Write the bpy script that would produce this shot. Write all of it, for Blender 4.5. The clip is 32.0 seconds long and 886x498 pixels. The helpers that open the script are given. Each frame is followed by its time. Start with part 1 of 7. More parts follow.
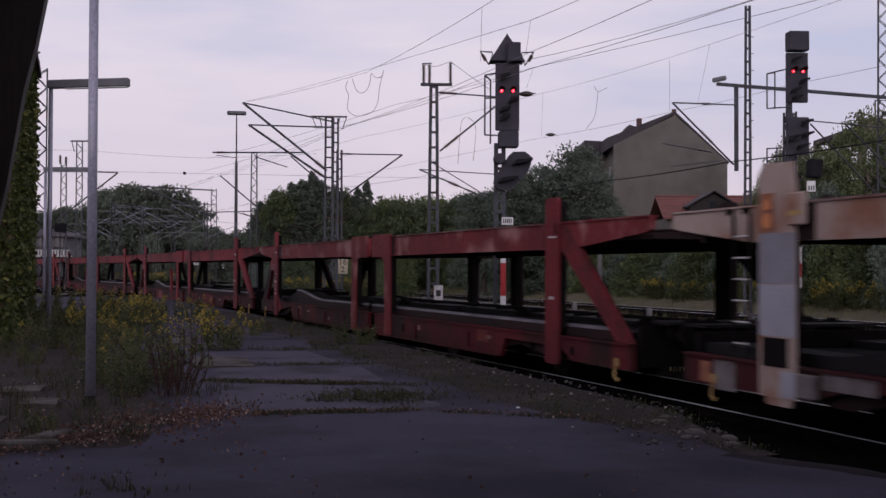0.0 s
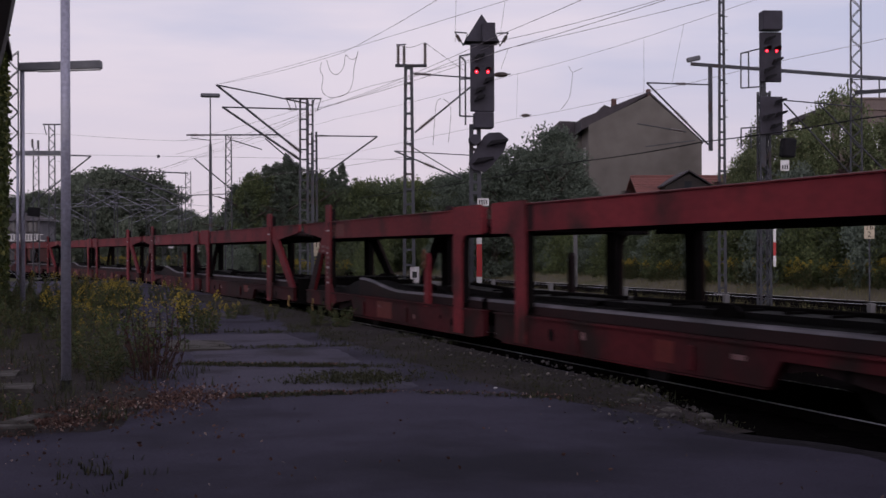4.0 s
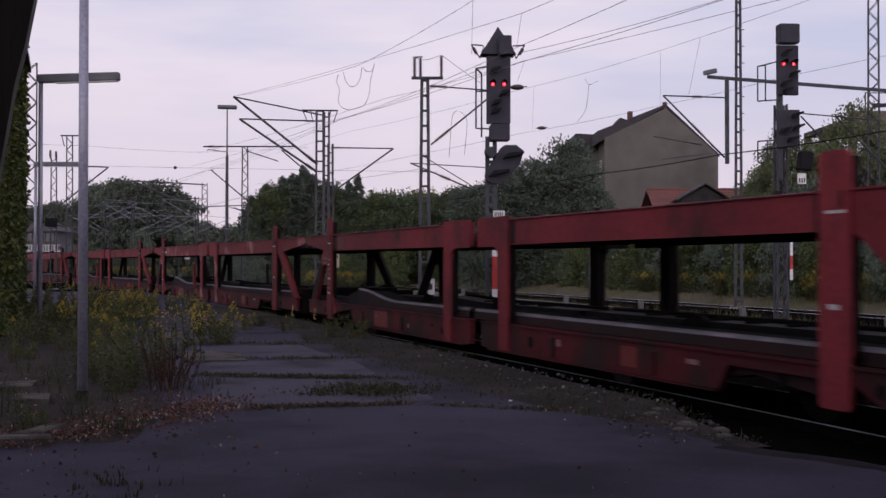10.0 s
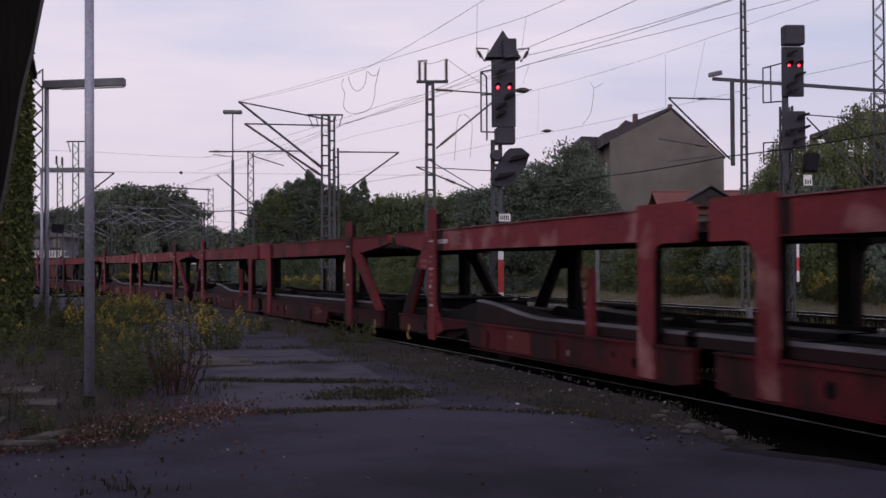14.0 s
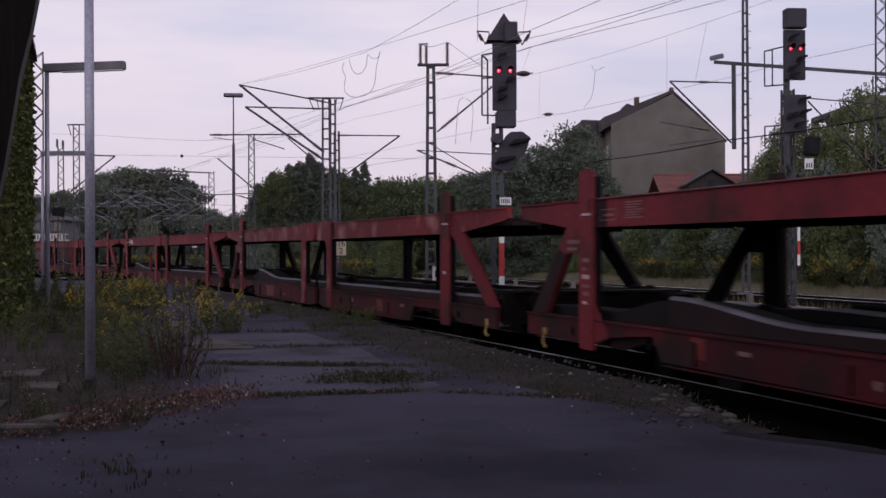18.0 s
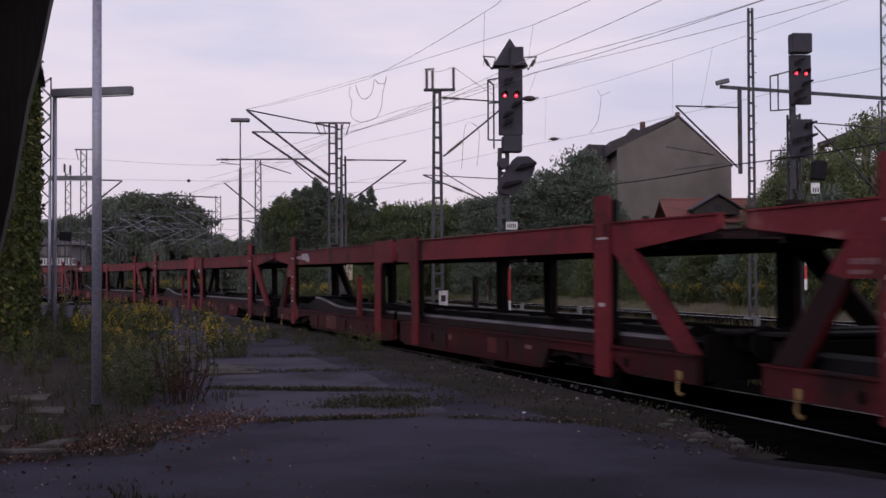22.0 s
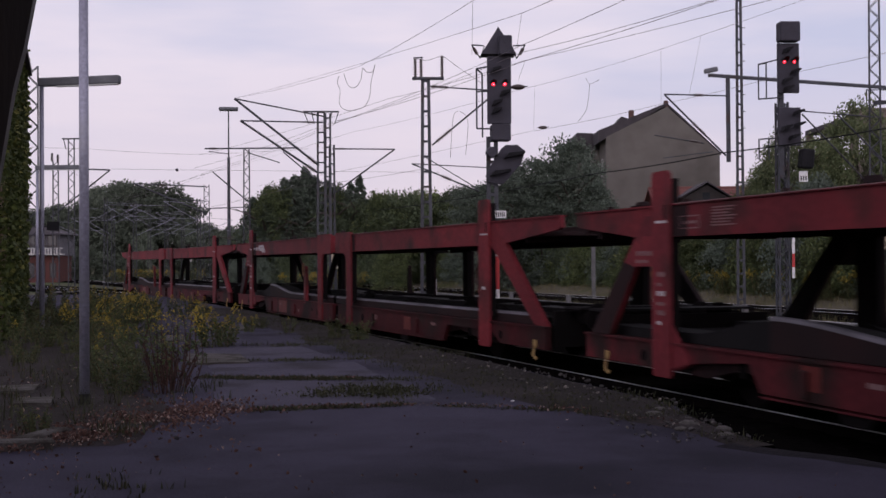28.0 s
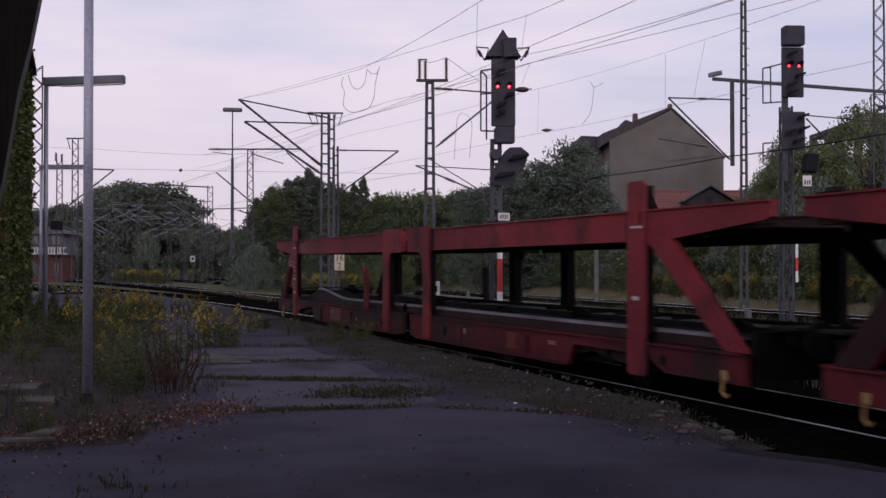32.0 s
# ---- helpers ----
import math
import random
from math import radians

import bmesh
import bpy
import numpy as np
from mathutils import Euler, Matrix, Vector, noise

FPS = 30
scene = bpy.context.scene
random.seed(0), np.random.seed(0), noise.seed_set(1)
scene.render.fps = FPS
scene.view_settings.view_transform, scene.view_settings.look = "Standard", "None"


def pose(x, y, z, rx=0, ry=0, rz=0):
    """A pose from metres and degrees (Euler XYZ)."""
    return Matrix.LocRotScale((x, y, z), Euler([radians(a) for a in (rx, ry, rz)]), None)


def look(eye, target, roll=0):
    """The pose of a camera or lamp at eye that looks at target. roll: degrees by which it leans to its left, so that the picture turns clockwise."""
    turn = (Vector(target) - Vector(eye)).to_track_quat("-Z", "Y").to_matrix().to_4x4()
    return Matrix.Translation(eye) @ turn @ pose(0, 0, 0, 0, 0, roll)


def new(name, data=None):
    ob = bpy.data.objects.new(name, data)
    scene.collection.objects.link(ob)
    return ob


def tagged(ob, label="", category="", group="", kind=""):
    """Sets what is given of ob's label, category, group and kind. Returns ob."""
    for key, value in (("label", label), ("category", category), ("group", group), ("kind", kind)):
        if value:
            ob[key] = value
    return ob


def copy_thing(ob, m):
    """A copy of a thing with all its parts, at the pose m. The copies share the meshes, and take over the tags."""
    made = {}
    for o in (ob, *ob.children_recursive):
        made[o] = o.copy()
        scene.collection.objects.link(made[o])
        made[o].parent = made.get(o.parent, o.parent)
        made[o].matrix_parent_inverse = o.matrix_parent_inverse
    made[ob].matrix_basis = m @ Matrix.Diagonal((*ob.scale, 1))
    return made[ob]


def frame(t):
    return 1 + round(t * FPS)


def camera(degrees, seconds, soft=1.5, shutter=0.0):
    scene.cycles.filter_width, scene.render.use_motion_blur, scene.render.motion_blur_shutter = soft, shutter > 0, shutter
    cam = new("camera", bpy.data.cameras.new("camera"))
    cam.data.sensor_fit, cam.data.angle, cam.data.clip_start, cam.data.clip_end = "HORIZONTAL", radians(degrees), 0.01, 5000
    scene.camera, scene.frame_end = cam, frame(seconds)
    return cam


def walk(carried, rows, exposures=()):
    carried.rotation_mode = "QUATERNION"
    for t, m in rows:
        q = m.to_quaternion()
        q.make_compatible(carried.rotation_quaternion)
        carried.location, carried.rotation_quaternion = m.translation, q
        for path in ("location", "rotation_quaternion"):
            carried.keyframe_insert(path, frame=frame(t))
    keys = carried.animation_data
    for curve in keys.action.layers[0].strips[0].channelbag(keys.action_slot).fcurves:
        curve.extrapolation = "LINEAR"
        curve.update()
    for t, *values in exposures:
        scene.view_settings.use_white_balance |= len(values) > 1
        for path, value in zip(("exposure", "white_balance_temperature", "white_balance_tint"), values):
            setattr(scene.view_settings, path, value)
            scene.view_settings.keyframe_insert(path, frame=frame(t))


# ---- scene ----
# ---------- camera ----------
cam = camera(40.0, 32.0, soft=1.5, shutter=0.5)
# seconds, place, pitch, lean, heading of the hand-held camera on the platform
PATH = [
    (0.0, -0.001, 0.000, 1.649, 0.97, 0.24, -16.70),
    (0.5, -0.004, 0.001, 1.649, 0.90, 0.01, -16.62),
    (1.0, -0.002, 0.001, 1.643, 0.62, -0.19, -16.72),
    (1.5, 0.021, -0.006, 1.655, -0.10, 0.74, -16.22),
    (2.0, -0.024, 0.007, 1.642, 1.11, -0.27, -18.86),
    (2.5, 0.005, -0.002, 1.653, 1.12, 0.14, -18.42),
    (3.0, 0.001, -0.000, 1.645, 0.65, -0.31, -18.13),
    (3.5, -0.001, 0.000, 1.646, 0.32, -0.11, -18.33),
    (4.0, -0.007, 0.002, 1.646, 0.10, -0.19, -17.84),
    (4.5, -0.004, 0.001, 1.652, 0.16, -0.08, -17.41),
    (6.5, -0.011, 0.003, 1.653, 0.06, 0.41, -17.65),
    (7.0, -0.006, 0.002, 1.652, 0.32, 0.36, -17.65),
    (7.5, -0.015, 0.005, 1.651, 0.98, 0.59, -17.38),
    (8.0, -0.011, 0.003, 1.649, 1.28, 0.51, -17.05),
    (8.5, -0.005, 0.002, 1.645, 0.92, 0.03, -17.31),
    (9.0, -0.009, 0.003, 1.645, 0.61, -0.17, -17.25),
    (9.5, -0.010, 0.003, 1.642, 0.51, -0.28, -17.35),
    (10.0, -0.009, 0.003, 1.648, 0.67, 0.04, -17.11),
    (10.5, -0.013, 0.004, 1.652, 0.81, 0.40, -16.91),
    (11.0, -0.012, 0.004, 1.647, 0.59, 0.01, -17.10),
    (11.5, -0.008, 0.002, 1.646, 0.43, -0.34, -17.18),
    (12.0, -0.000, 0.000, 1.650, 0.41, -0.60, -17.13),
    (12.5, -0.010, 0.003, 1.652, 0.47, -0.59, -17.13),
    (13.0, -0.002, 0.001, 1.647, 0.78, -0.31, -16.97),
    (13.5, -0.008, 0.002, 1.658, 1.08, -0.22, -16.72),
    (14.0, -0.009, 0.003, 1.647, 0.84, -0.28, -16.83),
    (14.5, -0.011, 0.003, 1.649, 0.63, -0.37, -16.98),
    (16.5, -0.003, 0.001, 1.645, 0.18, -0.45, -16.95),
    (17.0, -0.001, 0.000, 1.637, -0.16, -0.64, -16.92),
    (17.5, -0.004, 0.001, 1.649, -0.23, -0.55, -16.81),
    (18.0, -0.002, 0.001, 1.651, 0.06, -0.25, -16.78),
    (18.5, -0.001, 0.000, 1.647, 0.35, -0.17, -16.68),
    (19.0, -0.003, 0.001, 1.651, 0.27, -0.37, -16.64),
    (19.5, -0.006, 0.002, 1.651, 0.25, -0.59, -16.74),
    (20.0, -0.002, 0.000, 1.657, 0.42, -0.60, -16.75),
    (20.5, 0.001, -0.000, 1.658, 0.80, -0.50, -16.69),
    (21.0, 0.001, -0.000, 1.647, 0.99, -0.42, -16.60),
    (21.5, -0.005, 0.001, 1.650, 1.01, -0.49, -16.59),
    (22.0, -0.002, 0.001, 1.654, 1.21, -0.25, -16.49),
    (22.5, -0.014, 0.004, 1.659, 1.64, 0.03, -16.27),
    (23.0, 0.004, -0.001, 1.655, 1.80, -0.01, -16.24),
    (23.5, 0.007, -0.002, 1.646, 1.25, -0.31, -16.19),
    (24.0, 0.004, -0.001, 1.647, 0.59, -0.61, -16.16),
    (24.5, 0.008, -0.002, 1.648, 0.25, -0.78, -16.56),
    (25.0, 0.014, -0.004, 1.653, 0.16, -0.55, -16.74),
    (25.5, 0.002, -0.001, 1.650, 0.32, -0.34, -16.64),
    (27.5, -0.002, 0.000, 1.653, 0.28, -0.53, -16.98),
    (28.0, 0.006, -0.002, 1.655, 0.68, -0.38, -17.00),
    (28.5, 0.006, -0.002, 1.651, 1.10, -0.27, -16.87),
    (29.0, -0.006, 0.002, 1.652, 1.02, -0.08, -16.94),
    (29.5, -0.005, 0.002, 1.647, 0.86, -0.04, -16.93),
    (30.0, -0.003, 0.001, 1.638, 0.78, 0.01, -16.90),
    (30.5, 0.001, -0.000, 1.653, 0.96, 0.09, -17.00),
    (31.0, -0.007, 0.002, 1.648, 1.12, 0.31, -16.87),
    (31.5, 0.000, -0.000, 1.648, 0.86, 0.16, -16.92),
    (32.0, 0.001, -0.000, 1.650, 0.78, -0.00, -16.86),
]
# seconds and the way that the slowly braking train has rolled
TRAVEL = [(k / 2, 0.15 + 10.2911 * (k / 2) - 0.0156 * (k / 2) ** 2) for k in range(65)]

PLAN = 0.83           # metres to one unit of the plan, in which all places and sizes below are written


def metres(m):
    """A pose in the plan's units as a pose in metres."""
    m = m.copy()
    m.translation *= PLAN
    return m


def aim(x, y, z, pitch, lean, yaw):
    return metres(pose(x, y, z, 90 + pitch, 0, yaw)) @ pose(0, 0, 0, 0, 0, lean)


walk(cam, [(t, aim(*r)) for t, *r in PATH], exposures=[(0.0, 0.0), (4.5, 0.0), (6.5, 0.1), (32.0, 0.1)])

# ---------- plan ----------
RAIL = -0.38          # rail top below the platform surface
BASE = -0.38          # height of the wagons' origin
CENTRE = 10.18        # track beside the platform, distance to its centre line
RADIUS = 607.35       # its bend to the left
WAGON = 31.0
SIDE = 1.75           # half of the distance between the wagons' side beams
END_NEAR, END_FAR = 12.16, 11.44  # end posts from the wagon's middle
FIRST = 32.69         # middle of the first red wagon at the start


def on_track(s, off=0.0):
    """Place and heading on the bent track, s metres ahead."""
    a = s / RADIUS
    r = RADIUS + off
    return CENTRE - RADIUS + r * math.cos(a), r * math.sin(a), math.degrees(a)


# ---------- light ----------
def make_world():
    w = bpy.data.worlds.new("dusk_sky")
    scene.world = w
    w.use_nodes = True
    nt = w.node_tree
    nt.nodes.clear()
    N, L = nt.nodes.new, nt.links.new
    out, bg = N("ShaderNodeOutputWorld"), N("ShaderNodeBackground")
    tc = N("ShaderNodeTexCoord")
    sky = N("ShaderNodeTexSky")
    sky.sky_type, sky.sun_disc = "NISHITA", False
    sky.sun_elevation, sky.sun_rotation = radians(12), radians(200)
    sc = N("ShaderNodeVectorMath")
    sc.operation = "SCALE"
    sc.inputs["Scale"].default_value = 0.03
    mp = N("ShaderNodeMapping")
    mp.inputs["Scale"].default_value = (1.3, 1.3, 7.0)
    nz = N("ShaderNodeTexNoise")
    nz.inputs["Scale"].default_value, nz.inputs["Detail"].default_value = 1.7, 5
    ramp = N("ShaderNodeValToRGB")
    ramp.color_ramp.elements[0].position, ramp.color_ramp.elements[0].color = 0.40, (0.575, 0.58, 0.765, 1)
    ramp.color_ramp.elements[1].position, ramp.color_ramp.elements[1].color = 0.60, (0.80, 0.72, 0.835, 1)
    sep = N("ShaderNodeSeparateXYZ")
    up = N("ShaderNodeMapRange")
    up.inputs["From Min"].default_value, up.inputs["From Max"].default_value = 0.03, 0.17
    low = N("ShaderNodeMix")
    low.data_type = "RGBA"
    low.inputs["A"].default_value = (0.765, 0.66, 0.755, 1)
    mix = N("ShaderNodeMix")
    mix.data_type = "RGBA"
    mix.inputs["Factor"].default_value = 0.93
    L(tc.outputs["Generated"], mp.inputs["Vector"])
    L(mp.outputs[0], nz.inputs["Vector"])
    L(nz.outputs["Fac"], ramp.inputs[0])
    L(tc.outputs["Generated"], sep.inputs[0])
    L(sep.outputs["Z"], up.inputs["Value"])
    L(up.outputs[0], low.inputs["Factor"])
    L(ramp.outputs[0], low.inputs["B"])
    L(sky.outputs[0], sc.inputs[0])
    L(sc.outputs[0], mix.inputs["A"])
    L(low.outputs["Result"], mix.inputs["B"])
    # dusk: the sky is brighter over the set sun behind the platform and dims overhead
    dot = N("ShaderNodeVectorMath")
    dot.operation = "DOT_PRODUCT"
    dot.inputs[1].default_value = Vector((-0.35, -0.93, 0.1)).normalized()
    fall = N("ShaderNodeMapRange")
    fall.interpolation_type = "SMOOTHSTEP"
    fall.inputs["From Min"].default_value, fall.inputs["From Max"].default_value = -0.5, 0.9
    fall.inputs["To Min"].default_value, fall.inputs["To Max"].default_value = 1.0, 1.9
    high = N("ShaderNodeMapRange")
    high.interpolation_type = "SMOOTHSTEP"
    high.inputs["From Min"].default_value, high.inputs["From Max"].default_value = 0.3, 1.0
    high.inputs["To Min"].default_value, high.inputs["To Max"].default_value = 1.0, 0.45
    both = N("ShaderNodeMath")
    both.operation = "MULTIPLY"
    dim = N("ShaderNodeVectorMath")
    dim.operation = "SCALE"
    L(tc.outputs["Generated"], dot.inputs[0])
    L(dot.outputs["Value"], fall.inputs["Value"])
    L(sep.outputs["Z"], high.inputs["Value"])
    L(fall.outputs[0], both.inputs[0])
    L(high.outputs[0], both.inputs[1])
    L(mix.outputs["Result"], dim.inputs[0])
    L(both.outputs[0], dim.inputs["Scale"])
    L(dim.outputs[0], bg.inputs["Color"])
    bg.inputs["Strength"].default_value = 1.0
    L(bg.outputs[0], out.inputs["Surface"])
    sun = bpy.data.lights.new("sun", "SUN")
    sun.energy, sun.angle, sun.color = 0.3, radians(30), (1.0, 0.9, 0.9)
    so = new("sun", sun)
    so.matrix_world = look((-35, -93, 22), (0, 0, 0))


make_world()


# ---------- materials ----------
def material(name, c1, c2=None, rough=0.7, metal=0.0, scale=6.0, bump=0.15, fine=60.0, dirt=None, dirt_at=(0.55, 0.75), dirt_scale=1.5, vary=0.0, stretch=(1, 1, 1), spec=0.4, bump_at=None):
    """Two tones mixed by noise, a fine grain, patches of dirt, a bump, and a small change from piece to piece."""
    m = bpy.data.materials.new(name)
    m.use_nodes = True
    nt = m.node_tree
    N, L = nt.nodes.new, nt.links.new
    b = nt.nodes["Principled BSDF"]
    b.inputs["Roughness"].default_value, b.inputs["Metallic"].default_value = rough, metal
    b.inputs["Specular IOR Level"].default_value = spec
    c2 = c2 or tuple(x * 0.7 for x in c1)
    tc, mp = N("ShaderNodeTexCoord"), N("ShaderNodeMapping")
    mp.inputs["Scale"].default_value = stretch
    L(tc.outputs["Object"], mp.inputs["Vector"])
    if vary:
        # no two pieces show the same stains
        oi, sh = N("ShaderNodeObjectInfo"), N("ShaderNodeVectorMath")
        sh.operation = "SCALE"
        sh.inputs[0].default_value = (31.0, 47.0, 23.0)
        L(oi.outputs["Random"], sh.inputs["Scale"])
        L(sh.outputs[0], mp.inputs["Location"])
    n1, n2 = N("ShaderNodeTexNoise"), N("ShaderNodeTexNoise")
    n1.inputs["Scale"].default_value, n1.inputs["Detail"].default_value = scale, 5
    n2.inputs["Scale"].default_value, n2.inputs["Detail"].default_value = fine, 3
    L(mp.outputs[0], n1.inputs["Vector"])
    L(mp.outputs[0], n2.inputs["Vector"])
    r1 = N("ShaderNodeMapRange")
    r1.inputs["From Min"].default_value, r1.inputs["From Max"].default_value = 0.32, 0.68
    L(n1.outputs["Fac"], r1.inputs["Value"])
    mix = N("ShaderNodeMix")
    mix.data_type = "RGBA"
    mix.inputs["A"].default_value, mix.inputs["B"].default_value = (*c1, 1), (*c2, 1)
    L(r1.outputs[0], mix.inputs["Factor"])
    col = mix.outputs["Result"]
    hs = N("ShaderNodeHueSaturation")
    v = N("ShaderNodeMapRange")
    v.inputs["From Min"].default_value, v.inputs["From Max"].default_value = 0.25, 0.75
    v.inputs["To Min"].default_value, v.inputs["To Max"].default_value = 0.78, 1.22
    L(n2.outputs["Fac"], v.inputs["Value"])
    val = v.outputs[0]
    if vary:
        vr = N("ShaderNodeMapRange")
        vr.inputs["To Min"].default_value, vr.inputs["To Max"].default_value = 1 - vary, 1 + vary
        L(oi.outputs["Random"], vr.inputs["Value"])
        mu = N("ShaderNodeMath")
        mu.operation = "MULTIPLY"
        L(val, mu.inputs[0])
        L(vr.outputs[0], mu.inputs[1])
        val = mu.outputs[0]
    L(val, hs.inputs["Value"])
    L(col, hs.inputs["Color"])
    col = hs.outputs[0]
    if dirt:
        n3, r3 = N("ShaderNodeTexNoise"), N("ShaderNodeMapRange")
        n3.inputs["Scale"].default_value, n3.inputs["Detail"].default_value = dirt_scale, 7
        r3.inputs["From Min"].default_value, r3.inputs["From Max"].default_value = dirt_at
        mp3 = N("ShaderNodeMapping")
        mp3.inputs["Location"].default_value = (7.3, 2.1, 4.4)
        L(mp.outputs[0] if vary else tc.outputs["Object"], mp3.inputs["Vector"])
        L(mp3.outputs[0], n3.inputs["Vector"])
        L(n3.outputs["Fac"], r3.inputs["Value"])
        m3 = N("ShaderNodeMix")
        m3.data_type = "RGBA"
        m3.inputs["B"].default_value = (*dirt, 1)
        L(r3.outputs[0], m3.inputs["Factor"])
        L(col, m3.inputs["A"])
        col = m3.outputs["Result"]
    L(col, b.inputs["Base Color"])
    bp = N("ShaderNodeBump")
    bp.inputs["Strength"].default_value, bp.inputs["Distance"].default_value = bump, 0.02
    L(n2.outputs["Fac"], bp.inputs["Height"])
    L(bp.outputs[0], b.inputs["Normal"])
    return m


def leaf_material(name, c1, c2, c3=None, rough=0.6):
    """Leaves: the tone changes from leaf to leaf and between objects; some light comes through."""
    m = bpy.data.materials.new(name)
    m.use_nodes = True
    nt = m.node_tree
    N, L = nt.nodes.new, nt.links.new
    b = nt.nodes["Principled BSDF"]
    b.inputs["Roughness"].default_value = rough
    b.inputs["Specular IOR Level"].default_value = 0.2
    g = N("ShaderNodeNewGeometry")
    ramp = N("ShaderNodeValToRGB")
    e = ramp.color_ramp.elements
    e[0].color, e[1].color = (*c1, 1), (*c2, 1)
    if c3:
        k = e.new(0.85)
        k.color = (*c2, 1)
        e[2].color = (*c3, 1)
    L(g.outputs["Random Per Island"], ramp.inputs[0])
    oi, vr, hs = N("ShaderNodeObjectInfo"), N("ShaderNodeMapRange"), N("ShaderNodeHueSaturation")
    vr.inputs["To Min"].default_value, vr.inputs["To Max"].default_value = 0.75, 1.25
    L(oi.outputs["Random"], vr.inputs["Value"])
    L(vr.outputs[0], hs.inputs["Value"])
    L(ramp.outputs[0], hs.inputs["Color"])
    L(hs.outputs[0], b.inputs["Base Color"])
    tr, ms = N("ShaderNodeBsdfTranslucent"), N("ShaderNodeMixShader")
    L(hs.outputs[0], tr.inputs["Color"])
    ms.inputs[0].default_value = 0.25
    L(b.outputs[0], ms.inputs[1])
    L(tr.outputs[0], ms.inputs[2])
    L(ms.outputs[0], nt.nodes["Material Output"].inputs["Surface"])
    return m


def glow(name, c, strength):
    m = bpy.data.materials.new(name)
    m.use_nodes = True
    b = m.node_tree.nodes["Principled BSDF"]
    b.inputs["Base Color"].default_value = (*c, 1)
    b.inputs["Emission Color"].default_value, b.inputs["Emission Strength"].default_value = (*c, 1), strength
    return m


ASPHALT = material("asphalt", (0.046, 0.0405, 0.063), (0.034, 0.03, 0.047), 0.95, spec=0.12, scale=1.1, fine=55, bump=0.5, dirt=(0.02, 0.018, 0.028), dirt_scale=0.8, dirt_at=(0.46, 0.66))
PATCH = material("paler_asphalt", (0.066, 0.059, 0.082), (0.052, 0.046, 0.065), 0.95, spec=0.12, scale=1.3, fine=50, bump=0.5, dirt=(0.03, 0.027, 0.034), dirt_scale=0.9, dirt_at=(0.5, 0.68))
SOIL = material("soil", (0.024, 0.019, 0.02), (0.034, 0.028, 0.027), 0.95, spec=0.1, scale=1.2, fine=25, bump=0.8, dirt=(0.02, 0.0165, 0.0145), dirt_scale=0.6, dirt_at=(0.42, 0.6))
DARK_EDGE = material("dark_damp_dirt", (0.012, 0.0105, 0.013), (0.02, 0.017, 0.021), 0.95, spec=0.08, scale=2.5, fine=30, bump=0.6)
GROUND = material("yard_ground", (0.055, 0.047, 0.036), (0.085, 0.072, 0.046), 0.95, spec=0.1, scale=0.25, fine=8, bump=0.8, dirt=(0.06, 0.075, 0.03), dirt_scale=0.12, dirt_at=(0.42, 0.6))
BANKSOIL = material("dry_bank_earth", (0.125, 0.108, 0.082), (0.085, 0.076, 0.05), 0.95, spec=0.1, scale=0.5, fine=9, bump=0.8, dirt=(0.06, 0.07, 0.03), dirt_scale=0.35, dirt_at=(0.5, 0.68))
BALLAST = material("ballast", (0.007, 0.006, 0.006), (0.004, 0.0036, 0.0036), 1.0, spec=0.0, scale=9, fine=22, bump=1.0, dirt=(0.009, 0.008, 0.0065), dirt_scale=0.4)
RAILTOP = material("rail_head_steel", (0.8, 0.79, 0.8), (0.7, 0.69, 0.7), 0.45, 0.5, scale=3, bump=0.03)
RAILRUST = material("rail_rust", (0.006, 0.0045, 0.004), (0.004, 0.003, 0.003), 0.95, 0.0, spec=0.05, scale=4)
SLEEPER = material("weathered_sleeper", (0.008, 0.007, 0.0065), (0.005, 0.0045, 0.0045), 1.0, scale=4, vary=0.2, spec=0.0)
RED = material("wagon_red_paint", (0.17, 0.0235, 0.029), (0.1, 0.0165, 0.0215), 0.65, spec=0.1, scale=0.55, fine=14, bump=0.06, dirt=(0.04, 0.016, 0.015), dirt_scale=1.1, dirt_at=(0.52, 0.7), vary=0.12)
REDLOW = material("grimy_wagon_red", (0.08, 0.0125, 0.0155), (0.034, 0.0085, 0.0105), 0.7, spec=0.1, scale=0.45, fine=12, bump=0.08, dirt=(0.022, 0.012, 0.011), dirt_scale=1.0, dirt_at=(0.45, 0.62), vary=0.2)
REDPATCH = material("repainted_red", (0.13, 0.022, 0.018), (0.09, 0.016, 0.014), 0.6, spec=0.2, scale=2.5, vary=0.2)
# dark red: shade on far sides and undersides is put into this colour
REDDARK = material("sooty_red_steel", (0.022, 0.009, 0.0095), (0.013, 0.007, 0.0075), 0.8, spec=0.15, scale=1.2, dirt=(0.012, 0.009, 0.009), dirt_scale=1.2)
# near-black: soot on the running gear, painted shade inside posts and on the deck
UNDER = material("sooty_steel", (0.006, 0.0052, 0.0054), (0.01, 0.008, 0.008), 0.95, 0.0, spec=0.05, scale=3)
SCUFF = material("scuffed_pale_paint", (0.2, 0.12, 0.12), (0.12, 0.05, 0.05), 0.7, scale=14)
# pale tone includes the light that the guide edge's top catches
LIP = material("rubbed_steel_edge", (0.13, 0.116, 0.134), (0.05, 0.045, 0.052), 0.6, 0.1, scale=1.3, dirt=(0.05, 0.04, 0.04), dirt_scale=0.7)
TREAD = material("worn_tread_plate", (0.014, 0.012, 0.013), (0.008, 0.0075, 0.008), 0.75, 0.0, spec=0.1, scale=1.1, fine=40, bump=0.15, dirt=(0.01, 0.009, 0.009), dirt_scale=0.8, dirt_at=(0.45, 0.7))
